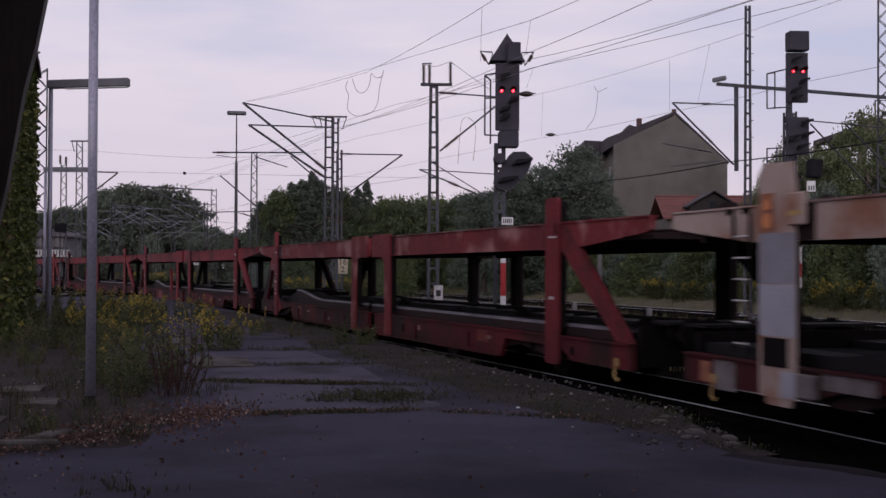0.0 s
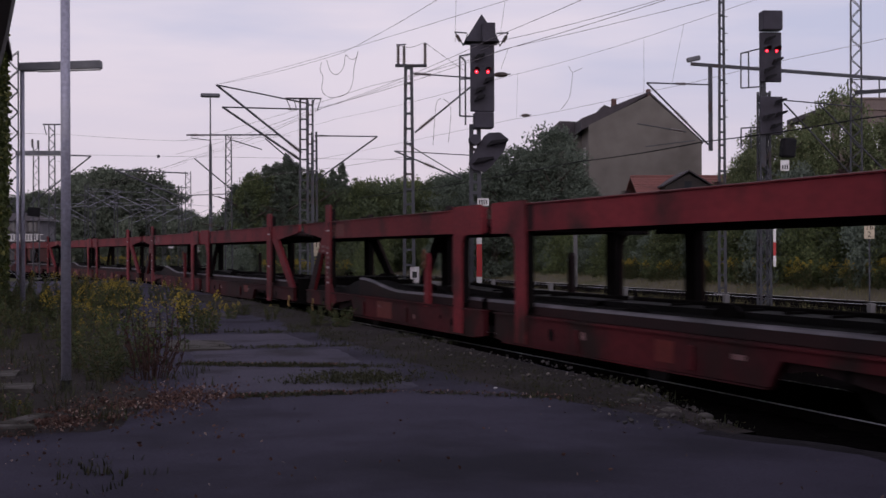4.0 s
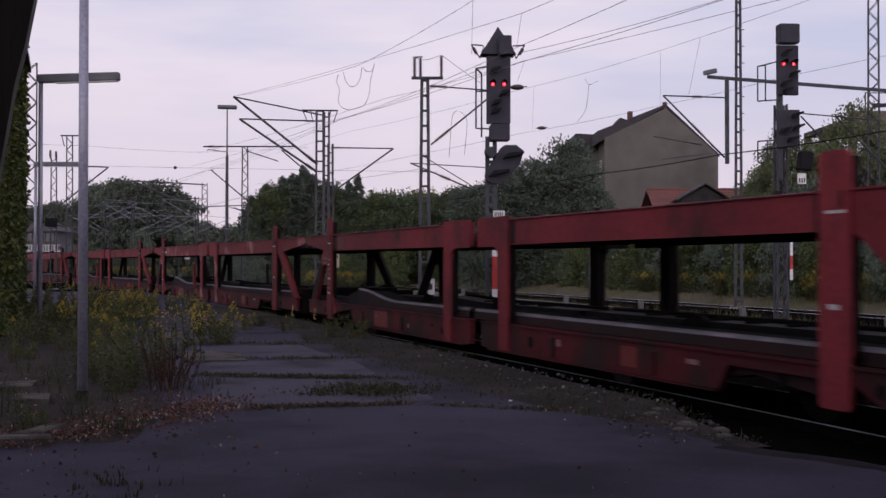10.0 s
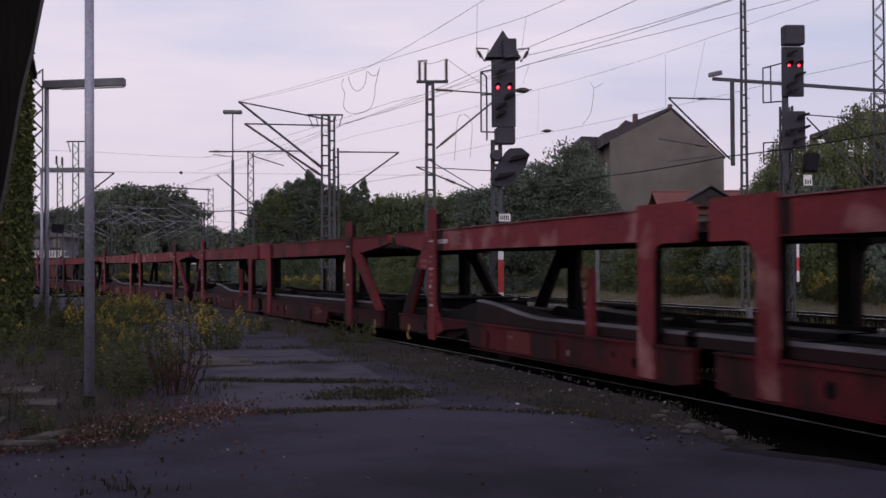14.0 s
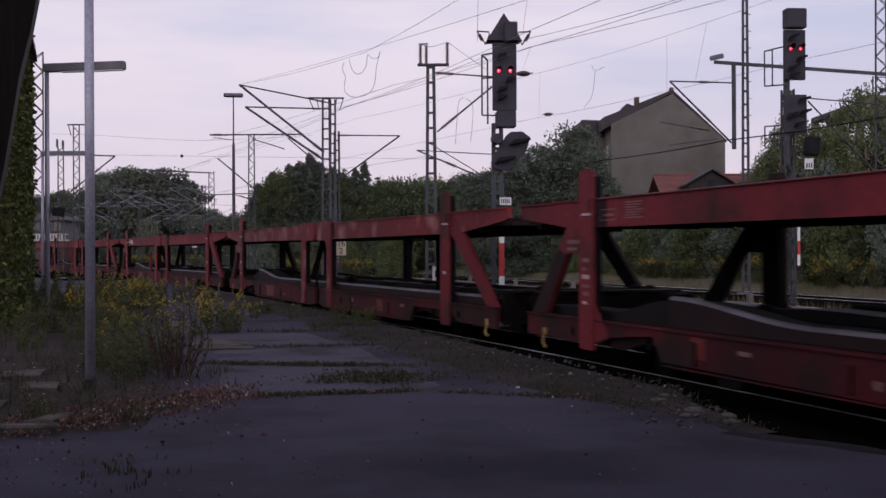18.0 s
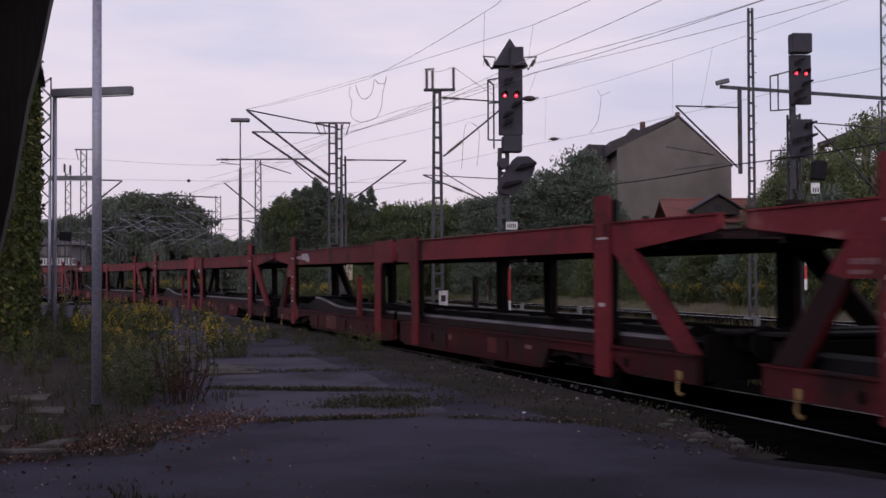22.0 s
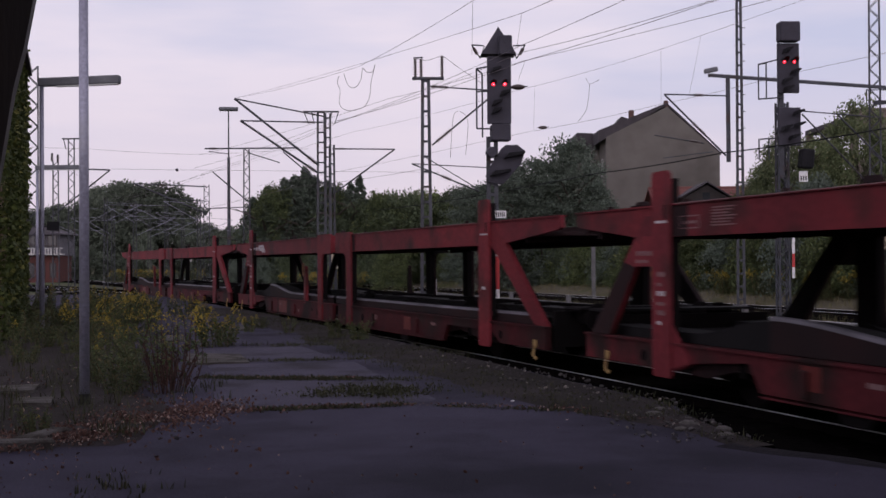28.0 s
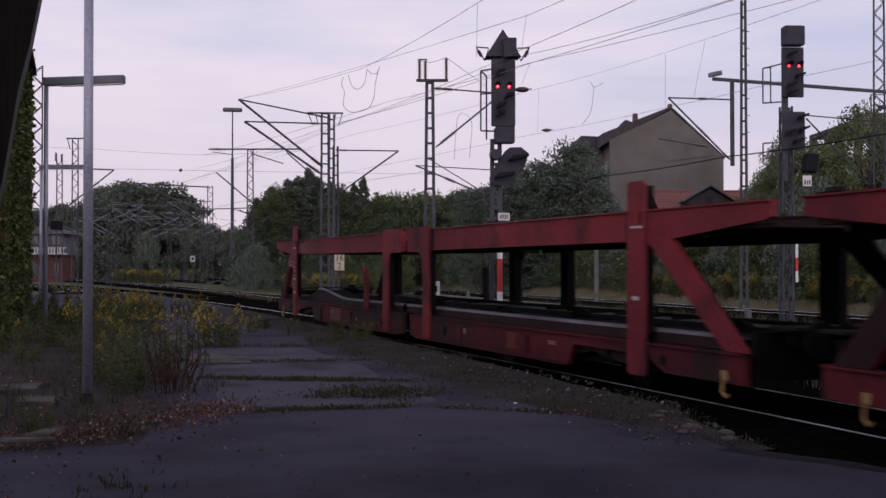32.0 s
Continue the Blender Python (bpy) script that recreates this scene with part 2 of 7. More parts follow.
BEIGE = material("faded_beige_paint", (0.34, 0.255, 0.22), (0.25, 0.175, 0.15), 0.6, scale=1.2, dirt=(0.2, 0.085, 0.05), dirt_scale=1.6, dirt_at=(0.52, 0.7))
GREYP = material("patched_grey_paint", (0.30, 0.29, 0.33), (0.24, 0.23, 0.27), 0.6, scale=2)
LETTER = material("white_stencil_paint", (0.5, 0.47, 0.47), (0.32, 0.28, 0.28), 0.7, scale=9)
YELLOWP = material("yellow_paint", (0.55, 0.36, 0.10), (0.4, 0.25, 0.08), 0.6)
RUSTP = material("orange_rust", (0.26, 0.1, 0.05), (0.12, 0.04, 0.03), 0.8, scale=6)
GREYD = material("dirty_grey_paint", (0.15, 0.13, 0.13), (0.07, 0.05, 0.05), 0.8, scale=5, dirt=(0.05, 0.03, 0.03), dirt_scale=3)
GREYD2 = material("weathered_grey_paint", (0.2, 0.19, 0.22), (0.15, 0.14, 0.165), 0.6, scale=2)
HOOKP = material("dull_yellow_hook", (0.34, 0.22, 0.08), (0.22, 0.13, 0.05), 0.7)
ROPE = material("brown_rope", (0.16, 0.085, 0.045), (0.1, 0.05, 0.03), 0.9, scale=30)
RED_FADED = material("faded_wagon_red", (0.165, 0.026, 0.03), (0.1, 0.018, 0.022), 0.65, spec=0.1, scale=0.55, fine=14, bump=0.06, dirt=(0.3, 0.15, 0.14), dirt_scale=1.3, dirt_at=(0.52, 0.72), vary=0.1)
ORANGEP = material("orange_warning_paint", (0.55, 0.19, 0.06), (0.4, 0.13, 0.05), 0.6)


# ---------- mesh tools ----------
class Geo:
    """Vertices and faces of one mesh, gathered piece by piece."""

    def __init__(self):
        self.v, self.f = [], []

    def add(self, vs, fs):
        n = len(self.v)
        self.v += [tuple(p) for p in vs]
        self.f += [tuple(i + n for i in q) for q in fs]
        return self

    def box(self, x0, x1, y0, y1, z0, z1, m=None):
        vs = [Vector(p) for p in ((x0, y0, z0), (x1, y0, z0), (x1, y1, z0), (x0, y1, z0), (x0, y0, z1), (x1, y0, z1), (x1, y1, z1), (x0, y1, z1))]
        if m:
            vs = [m @ p for p in vs]
        return self.add(vs, [(3, 2, 1, 0), (4, 5, 6, 7), (0, 1, 5, 4), (1, 2, 6, 5), (2, 3, 7, 6), (3, 0, 4, 7)])

    def bevel_box(self, x0, x1, y0, y1, z0, z1, c=0.02, m=None):
        """A box with all its edges cut by c."""
        bm = bmesh.new()
        bmesh.ops.create_cube(bm, size=1)
        for p in bm.verts:
            p.co = Vector(((x0 + x1) / 2 + p.co.x * (x1 - x0), (y0 + y1) / 2 + p.co.y * (y1 - y0), (z0 + z1) / 2 + p.co.z * (z1 - z0)))
        bmesh.ops.bevel(bm, geom=bm.edges[:], offset=c, segments=1, affect="EDGES")
        bm.verts.index_update()
        self.add([(m @ p.co) if m else p.co.copy() for p in bm.verts], [[q.index for q in f.verts] for f in bm.faces])
        bm.free()
        return self

    def tube(self, p0, p1, r0, r1=None, n=8, caps=True):
        p0, p1 = Vector(p0), Vector(p1)
        r1 = r0 if r1 is None else r1
        d = p1 - p0
        q = d.to_track_quat("Z", "Y")
        vs = []
        for p, r in ((p0, r0), (p1, r1)):
            for i in range(n):
                a = 2 * math.pi * i / n
                vs.append(p + q @ Vector((r * math.cos(a), r * math.sin(a), 0)))
        fs = [(i, (i + 1) % n, n + (i + 1) % n, n + i) for i in range(n)]
        if caps:
            fs += [tuple(range(n - 1, -1, -1)), tuple(range(n, 2 * n))]
        return self.add(vs, fs)

    def bar(self, p0, p1, w, h=None):
        """A square bar from p0 to p1."""
        h = h or w
        p0, p1 = Vector(p0), Vector(p1)
        d = p1 - p0
        q = d.to_track_quat("Y", "Z").to_matrix().to_4x4()
        return self.box(-w / 2, w / 2, 0, d.length, -h / 2, h / 2, Matrix.Translation(p0) @ q)

    def path(self, pts, r, n=5):
        pts = [Vector(p) for p in pts]
        vs, fs = [], []
        for k, p in enumerate(pts):
            d = pts[min(k + 1, len(pts) - 1)] - pts[max(k - 1, 0)]
            q = d.to_track_quat("Z", "Y")
            vs += [p + q @ Vector((r * math.cos(2 * math.pi * i / n), r * math.sin(2 * math.pi * i / n), 0)) for i in range(n)]
        for k in range(len(pts) - 1):
            fs += [(k * n + i, k * n + (i + 1) % n, (k + 1) * n + (i + 1) % n, (k + 1) * n + i) for i in range(n)]
        return self.add(vs, fs)

    def prism(self, outline, a, b, m=None, axis="x"):
        """An outline of (u, v) pairs drawn out from a to b: along x with (y, z), along y with (x, z), or along z with (x, y)."""
        n = len(outline)

        def place(w, u, v):
            p = Vector({"x": (w, u, v), "y": (u, w, v), "z": (u, v, w)}[axis])
            return m @ p if m else p
        vs = [place(a, *q) for q in outline] + [place(b, *q) for q in outline]
        fs = [tuple(range(n)), tuple(range(2 * n - 1, n - 1, -1))] + [(i, n + i, n + (i + 1) % n, (i + 1) % n) for i in range(n)]
        return self.add(vs, fs)

    def loft(self, rows):
        """Quads between rows of equally many points."""
        n = len(rows[0])
        vs = [p for r in rows for p in r]
        fs = [(k * n + i, k * n + i + 1, (k + 1) * n + i + 1, (k + 1) * n + i) for k in range(len(rows) - 1) for i in range(n - 1)]
        return self.add(vs, fs)

    def mesh(self, name, mat, smooth=False):
        me = bpy.data.meshes.new(name)
        me.from_pydata([(p[0] * PLAN, p[1] * PLAN, p[2] * PLAN) for p in self.v], [], self.f)
        me.materials.append(mat)
        bm = bmesh.new()
        bm.from_mesh(me)
        if len(bm.faces) < 30000:
            bmesh.ops.recalc_face_normals(bm, faces=bm.faces[:])
        for f in bm.faces:
            f.smooth = smooth
        bm.to_mesh(me)
        bm.free()
        return me


def thing(name, label, category, group="", kind="", at=None):
    """An empty that carries the parts of one thing."""
    e = new(name)
    e.empty_display_size = 0.2
    if at is not None:
        e.matrix_basis = metres(at)
    return tagged(e, label, category, group, kind)


def part(name, geo, mat, parent, label="", smooth=False):
    ob = new(name, geo.mesh(name, mat, smooth) if isinstance(geo, Geo) else geo)
    ob.parent = parent
    return tagged(ob, label)


def solid(name, geo, mat, label="", category="", group="", kind="", at=None, smooth=False):
    ob = new(name, geo.mesh(name, mat, smooth))
    if at is not None:
        ob.matrix_basis = metres(at)
    return tagged(ob, label, category, group, kind)


# ---------- ground, platform, tracks ----------
def ground_sheet():
    g = Geo()
    xs = [-2000, -600, -200, -80, -30, -12, 0, 5, 12, 20, 30, 45, 70, 120, 300, 800, 2500]
    ys = [-600, -100, -20, 0, 10, 20, 30, 45, 60, 80, 110, 150, 250, 500, 1200, 3500]
    g.loft([[(x, y, -0.62) for x in xs] for y in ys])
    solid("ground", g, GROUND, "flat railway yard ground of dirt, dry grass and cinders", "ground", kind="structure")


def far_bank():
    """The low grassy bank on which the bushes beyond the tracks stand."""
    g = Geo()
    rows = []
    for k in range(70):
        y = 18 + 2.2 * k
        x0 = 32.9 - 0.0003 * max(0, y - 40) ** 2
        row = []
        for u, z in ((0.0, -0.64), (0.5, -0.5), (1.2, -0.28), (1.9, -0.1), (2.8, 0.0), (5.0, 0.05), (20.0, 0.05), (24.0, -0.64)):
            n = noise.noise((y * 0.35, u * 0.9, 4.0))
            row.append((x0 + u + 0.25 * n, y, z + (0.12 * n if -0.6 < z else 0)))
        rows.append(row)
    g.loft(rows)
    solid("grass_bank", g, BANKSOIL, "low bank of dry earth and grass under the bushes", "bank", kind="structure")


def edge_x(y):
    """The broken edge of the platform towards the track."""
    base = float(np.interp(y, (8.4, 8.9, 9.6, 10.8, 12.0, 13.0, 20.0), (6.5, 6.35, 5.95, 6.15, 6.5, 6.8, 6.8))) - (0.0009 * (y - 20) ** 2 if y > 20 else 0)
    return base + 0.07 * noise.noise((y * 0.9, 3.1, 0)) + 0.08 * noise.noise((y * 3.1, 9, 0))


def platform():
    g = Geo()
    rows, bank = [], []
    y = -8.0
    while y < 74:
        e = edge_x(y)
        row = [(-14, y, -0.02), (-6, y, -0.01), (-2.5, y, 0)]
        for k in range(11):
            x = -1.5 + (e + 1.2) * k / 10
            row.append((x, y, 0.02 * noise.noise((x * 0.4, y * 0.4, 1))))
        row += [(e, y, -0.03)]
        rows.append(row)
        bank.append([(e - 0.02, y, -0.028), (e + 0.1 + 0.08 * noise.noise((y * 2, 5, 1)), y, -0.15), (e + 0.45, y, -0.38), (e + 1.0, y, -0.63)])
        y += 0.4 if y < 30 else 1.2
    g.loft(rows)
    solid("platform", g, ASPHALT, "low disused platform of patched dark asphalt with a broken edge", "platform", kind="structure")
    solid("platform_bank", Geo().loft(bank), BALLAST, "dark crumbling bank below the platform's edge", "bank", kind="structure")


def rail_geo(place, s0, s1, step):
    """Both rails of a track; place(s, off) gives x, y, heading."""
    foot, head = Geo(), Geo()
    for side in (-0.907, 0.907):
        prof = [(-0.07, -0.17), (0.07, -0.17), (0.03, -0.14), (0.012, -0.12), (0.012, -0.05), (0.032, -0.035), (0.032, -0.006), (-0.032, -0.006), (-0.032, -0.035), (-0.012, -0.05), (-0.012, -0.12), (-0.03, -0.14), (-0.07, -0.17)]
        top = [(-0.023, -0.009), (-0.022, -0.003), (-0.018, 0.0), (0.018, 0.0), (0.022, -0.003), (0.023, -0.009)]
        for geo, pr in ((foot, prof), (head, top)):
            rows, s = [], s0
            while s <= s1:
                rows.append([(*place(s, side + u)[:2], RAIL + w) for u, w in pr])
                s += step
            geo.loft(rows)
    return foot, head


def line_place(x0, slope, bend=0.0):
    def place(s, off):
        a = math.atan(slope + 2 * bend * s)
        return x0 + slope * s + bend * s * s + off * math.cos(a), s - off * math.sin(a), -math.degrees(a)
    return place


def track(name, place, s0, s1, label, near=(0, 0), step=4.0, right=2.65):
    t = thing(name, label, "railway track", "yard tracks", "structure")
    foot, head = rail_geo(place, s0, s1, step)
    part("rail", foot, RAILRUST, t)
    part("rail_head", head, RAILTOP, t, "shiny worn rail top")
    bed = Geo()
    rows, s = [], s0
    while s <= s1:
        rows.append([(*place(s, u)[:2], RAIL + w) for u, w in ((-2.7, -0.22), (-1.8, -0.14), (1.8, -0.14), (2.6, -0.2), (right, -0.21))])
        s += step
    bed.loft(rows)
    part("ballast_bed", bed, BALLAST, t)
    sl = Geo()
    sl.bevel_box(-1.56, 1.56, -0.13, 0.13, -0.18, -0.125, 0.015)
    me = sl.mesh("sleeper", SLEEPER)
    far, s = Geo(), s0
    while s <= s1:
        x, y, h = place(s, 0)
        if near[0] <= s <= near[1]:
            o = new("sleeper", me)
            o.parent = t
            o.matrix_basis = metres(pose(x, y, RAIL, 0, 0, h))
        else:
            far.box(-1.56, 1.56, -0.13, 0.13, -0.18, -0.125, pose(x, y, RAIL, 0, 0, h))
        s += 0.65
    tagged(part("far_sleepers", far, SLEEPER, t), kind="stuff")
    return t


ground_sheet()
far_bank()
platform()
# its dark ballast reaches far right to stand in for shade under the wagons
track("railway_track", on_track, -60, 240, "railway track with rusty rails beside the platform", (8, 60), 3.0, 5.6)
track("railway_track", line_place(17.2, -0.02, -0.0004), -20, 200, "overgrown siding with rusty rails", (20, 60))
track("railway_track", line_place(22.9, 0.03, -0.0004), -20, 200, "railway track with brown ballast in front of bushes", (20, 60))
track("railway_track", line_place(29.4, 0.02, -0.0003), -20, 220, "railway track with brown ballast in front of bushes", (20, 50))


# ---------- the train ----------
def car_carrier(paint, label, old=False):
    """One double-deck car-carrying wagon of two close-coupled halves, centred on its origin at rail height; -y is its near end."""
    w = thing("car_carrier_wagon", label, "railway wagon", "car-carrier wagons of the passing train")
    low = REDLOW
    side = SIDE
    for sx in (-1, 1):
        X = sx * side

        def plate(a, b):
            """Two distances outwards from the beam's middle as x, in order."""
            return min(X + sx * a, X + sx * b), max(X + sx * a, X + sx * b)
        # the far side takes the darker red, its shade being put into the colour
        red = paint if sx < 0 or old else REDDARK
        for h in (-1, 1):
            near = h < 0
            J = 2.185 if near else 1.01
            A = END_NEAR if near else (11.7 if old else END_FAR)
            y0, y1 = h * A, h * J
            # lower side beam: deep in the middle, cut out over the outer axle
            lo = Geo()
            c = 0.9 if near else -0.3
            if near:
                ys, bot = [c, c + 0.38, 9.65, 9.9, 12.4, 12.9, 15.0], [0.38, 0.34, 0.35, 0.69, 0.68, 0.46, 0.45]
            else:
                ys, bot = [c, c + 0.38, 8.9, 9.15, 10.55, 11.1, 14.2], [0.38, 0.34, 0.37, 0.73, 0.62, 0.47, 0.47]
            e = ys[-1]
            lo.prism([(h * y, 0.84) for y in ys] + [(h * y, z) for y, z in zip(reversed(ys), reversed(bot))], *plate(-0.05, 0.05))
            lo.box(*plate(-0.09, 0.09), min(h * c, h * e), max(h * c, h * e), 0.84, 0.872)
            # bottom flange
            lo.box(*plate(-0.05, 0.085), min(h * (c + 0.4), h * (ys[2] - 0.05)), max(h * (c + 0.4), h * (ys[2] - 0.05)), 0.318, 0.338)
            beam = part("lower_side_beam", lo, low, w)
            # set-back axle guard behind the cut-out, and small worn plates on the web
            g0, g1 = (9.7, 12.5) if near else (8.95, 10.9)
            part("axle_guard", Geo().prism([(h * g0, 0.8), (h * g1, 0.8), (h * g1, 0.44), (h * (g1 - 0.45), 0.42), (h * (g0 + 0.6), 0.6), (h * g0, 0.52)], *plate(-0.14, -0.08)), REDDARK, beam, "dark red axle guard")
            for k in (4.4, 7.9):
                part("web_bracket", Geo().bevel_box(*plate(0.052, 0.1), h * k - 0.07, h * k + 0.07, 0.4, 0.74, 0.012), low, beam)
            # upper side beam, its underside rising to the end
            up = Geo()
            e = 15.6 if near else 14.58
            u = 0.86 if near else -0.3
            up.prism([(h * u, 2.85), (h * e, 2.85), (h * e, 2.66), (h * (e - 0.1), 2.62), (h * (A + 0.75), 2.4), (h * u, 2.38)], *plate(-0.045, 0.045))
            up.box(*plate(-0.08, 0.08), min(h * u, h * e), max(h * u, h * e), 2.85, 2.875)
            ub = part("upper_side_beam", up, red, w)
            part("rubbed_edge", Geo().box(*plate(0.081, 0.086), min(h * (J + 0.5), h * (A - 0.4)), max(h * (J + 0.5), h * (A - 0.4)), 2.862, 2.874), SCUFF, ub, "rubbed pale edge of the flange")
            # end post, a wide plate with a blunt head
            po = Geo()
            top = 3.32 if near else 3.36
            po.prism([(y0 - 0.28, 0.4), (y0 - 0.24, 0.36), (y0 + 0.24, 0.36), (y0 + 0.28, 0.4), (y0 + 0.27, top - 0.05), (y0 + 0.2, top), (y0 - 0.2, top), (y0 - 0.27, top - 0.05)], *plate(0.052, 0.1))
            if not near and not (old and sx < 0):
                # foot spreading into the beam, and the filled corner between post and strut
                po.prism([(y0 - 0.27, 1.15), (y0 - 0.75, 0.7), (y0 - 0.75, 0.6), (y0 - 0.27, 0.5)], *plate(0.054, 0.07))
                po.prism([(y0 + 0.27, 2.42), (y0 + 0.8, 2.42), (y0 + 1.03, 2.25), (y0 + 0.93, 1.97), (y0 + 0.27, 1.97)], *plate(0.054, 0.075))
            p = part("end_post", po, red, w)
            if not near and not old:
                for a, b, z, v in ((0.3, 0.95, 2.13, 0.07), (0.45, 0.92, 2.02, 0.05)):
                    c = a
                    while c < b - 0.1:
                        part("stencil_bar", Geo().box(*plate(0.075, 0.079), y0 + c, y0 + c + 0.1, z, z + v), SCUFF, p)
                        c += 0.14
            # dark stretch of the beam beside the post
            part("sooty_plate", Geo().box(*plate(0.046, 0.05), y0 - 0.27 - (0.45 if not near else 0.0) - (0.0 if not near else -0.54), y0 - 0.27 if not near else y0 + 0.42, 2.4, 2.84), REDDARK, p, "dark stretch of the beam")
            # the shade inside the post is painted as a near-black lining
            part("inner_channel", Geo().box(*plate(-0.07, 0.049), y0 - 0.26, y0 + 0.26, 0.99, 3.24), UNDER, p, "inside of the post, coloured dark for its shade")
            part("clamp_strip", Geo().box(*plate(0.1, 0.108), y0 - 0.2, y0 + 0.14, 2.6, 2.635), LETTER, p, "pale strip round the post")
            part("pin_slot", Geo().box(*plate(0.1, 0.106), y0 - 0.17, y0 - 0.12, 2.66, 2.86), UNDER, p, "dark locking slot")
            # sloping strut to the wagon's end
            if near:
                out = [(0.2, 2.85), (0.5, 2.82), (0.89, 2.5), (2.87, 0.88), (2.36, 0.88), (0.42, 2.3), (0.2, 2.42)]
            else:
                out = [(0.2, 2.72), (0.58, 2.72), (2.55, 0.88), (1.85, 0.88), (0.62, 2.3), (0.2, 2.3)]
            if not (old and not near):
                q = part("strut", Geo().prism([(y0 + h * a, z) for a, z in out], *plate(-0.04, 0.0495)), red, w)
                if not near:
                    part("lower_strut", Geo().prism([(y0 + 1.3, 2.04), (y0 + 2.53, 0.885), (y0 + 1.87, 0.885), (y0 + 0.92, 1.95)], *plate(0.051, 0.056)), REDDARK, q, "dark lower half of the strut")
                # near-black backing that paints the strut's shaded inner face
                part("strut_inside", Geo().prism([(y0 + h * a * 0.995, z) for a, z in out], *plate(-0.065, -0.048)), UNDER, q, "inside of the strut, coloured dark for its shade")
            # joint post with its rounded head
            hd = J - (0.84 if near else -0.32)
            jp = Geo().prism([(y1 - h * 0.23, 0.36), (y1 + h * 0.24, 0.36), (y1 + h * 0.22, 2.35), (y1 + h * 0.22, 2.93), (y1 - h * (hd - 0.06), 2.93), (y1 - h * hd, 2.89), (y1 - h * hd, 2.35), (y1 - h * 0.55, 2.35), (y1 - h * 0.4, 2.32), (y1 - h * 0.28, 2.22), (y1 - h * 0.23, 2.05), (y1 - h * 0.22, 1.6)], *plate(0.05, 0.1))
            q = part("joint_post", jp, red, w)
            # near-black lining again paints the shade behind the joint post
            part("inner_channel", Geo().box(*plate(-0.09, 0.047), y1 - 0.2, y1 + 0.2, 0.99, 2.84).box(*plate(-0.06, -0.05), min(y1 - h * hd, y1), max(y1 - h * hd, y1), 2.345, 2.52), UNDER, q, "inside of the post, coloured dark for its shade")
            part("sooty_plate", Geo().box(*plate(0.046, 0.05), y1 - 0.24 - 0.24, y1 - 0.24, 2.4, 2.84) if near else Geo().box(*plate(0.046, 0.05), y1 + 0.22, y1 + 0.34, 2.42, 2.7), REDDARK, q, "dark stretch of the beam")
            for yy, zz, r in (((-3.4, 0.59, 0.11),) if near else ((1.45, 0.55, 0.085), (2.15, 0.63, 0.05))):
                part("lightening_hole", Geo().tube((X + sx * 0.048, yy, zz), (X + sx * 0.054, yy, zz), r, n=14), UNDER, w, "dark round hole")
            # hook for shunting ropes, jacking hole and jacking bracket
            yh = -14.55 if near else 13.35
            hook = Geo().box(*plate(0.055, 0.075), yh - 0.06, yh + 0.06, 0.5, 0.62)
            hook.path([(X + sx * 0.065, yh, 0.52), (X + sx * 0.085, yh + 0.02, 0.42), (X + sx * 0.1, yh, 0.33), (X + sx * 0.09, yh - 0.07, 0.27), (X + sx * 0.08, yh - 0.12, 0.31)], 0.022, 6)
            part("rope_hook", hook, HOOKP, w, "dull yellow rope hook")
            part("jacking_hole", Geo().tube((X + sx * 0.048, h * 12.9 if near else 12.1, 0.63), (X + sx * 0.054, h * 12.9 if near else 12.1, 0.63), 0.085, n=14), UNDER, w, "dark round hole")
            part("jacking_bracket", Geo().prism([(h * 6.6, 0.32), (h * 7.3, 0.32), (h * 7.2, 0.18), (h * 6.75, 0.18)], *plate(-0.1, 0.05)), UNDER, w)
            # buffer
            eb = 15.0 if near else 14.2
            bu = Geo()
            bu.tube((sx * 1.05, h * eb, 1.05), (sx * 1.05, h * (eb + 0.3), 1.05), 0.14, n=12)
            bu.tube((sx * 1.05, h * (eb + 0.3), 1.05), (sx * 1.05, h * (eb + 0.6), 1.05), 0.1, n=10)
            bu.tube((sx * 1.05, h * (eb + 0.6), 1.05), (sx * 1.05, h * (eb + 0.67), 1.05), 0.27, 0.25, n=14)
            part("buffer", bu, UNDER, w)
            # runway plates of the lower deck: over the far end's axle they rise in a hump
            rw = Geo()
            rows, lips, webs = [], [], []
            n = 58
            for k in range(n + 1):
                y = 0.15 + 14.1 * k / n
                hump = 0.0
                if not near and 4.5 < y < 14.2:
                    hump = (0.25 if sx < 0 else 0.08) * (0.5 - 0.5 * math.cos(math.pi * min(1, max(0, (y - 5.3) / 3.6)))) * (1 if y < 9.1 else 0.5 + 0.5 * math.cos(math.pi * min(1, (y - 9.1) / 2.0)))
                z = 0.99 + hump
                a, b = sx * 1.63, sx * 0.9
                rows.append([(a - sx * 0.1, h * y, z + 0.02), (b + sx * 0.05, h * y, z + 0.01), (b, h * y, z + 0.015), (b, h * y, 0.86), (a - sx * 0.1, h * y, 0.86), (a - sx * 0.1, h * y, z + 0.02)])
                if not near and y > 9.0:
                    continue
                lips.append([(a + sx * q, h * y, z + v) for q, v in ((0.018, 0.045), (0.012, 0.075), (-0.02, 0.095), (-0.07, 0.1), (-0.11, 0.075), (-0.12, 0.02))])
                webs.append([(a + sx * 0.016, h * y, 0.88), (a + sx * 0.016, h * y, z + 0.046), (a - sx * 0.1, h * y, z + 0.046)])
            rw.loft(rows)
            rp = part("runway_plate", rw, TREAD, w, "dark worn steel wheel track")
            # web painted dark as the unlit face below the edge
            part("runway_web", Geo().loft(webs), REDDARK, rp, "upright plate under the guide edge, darkened as shade")
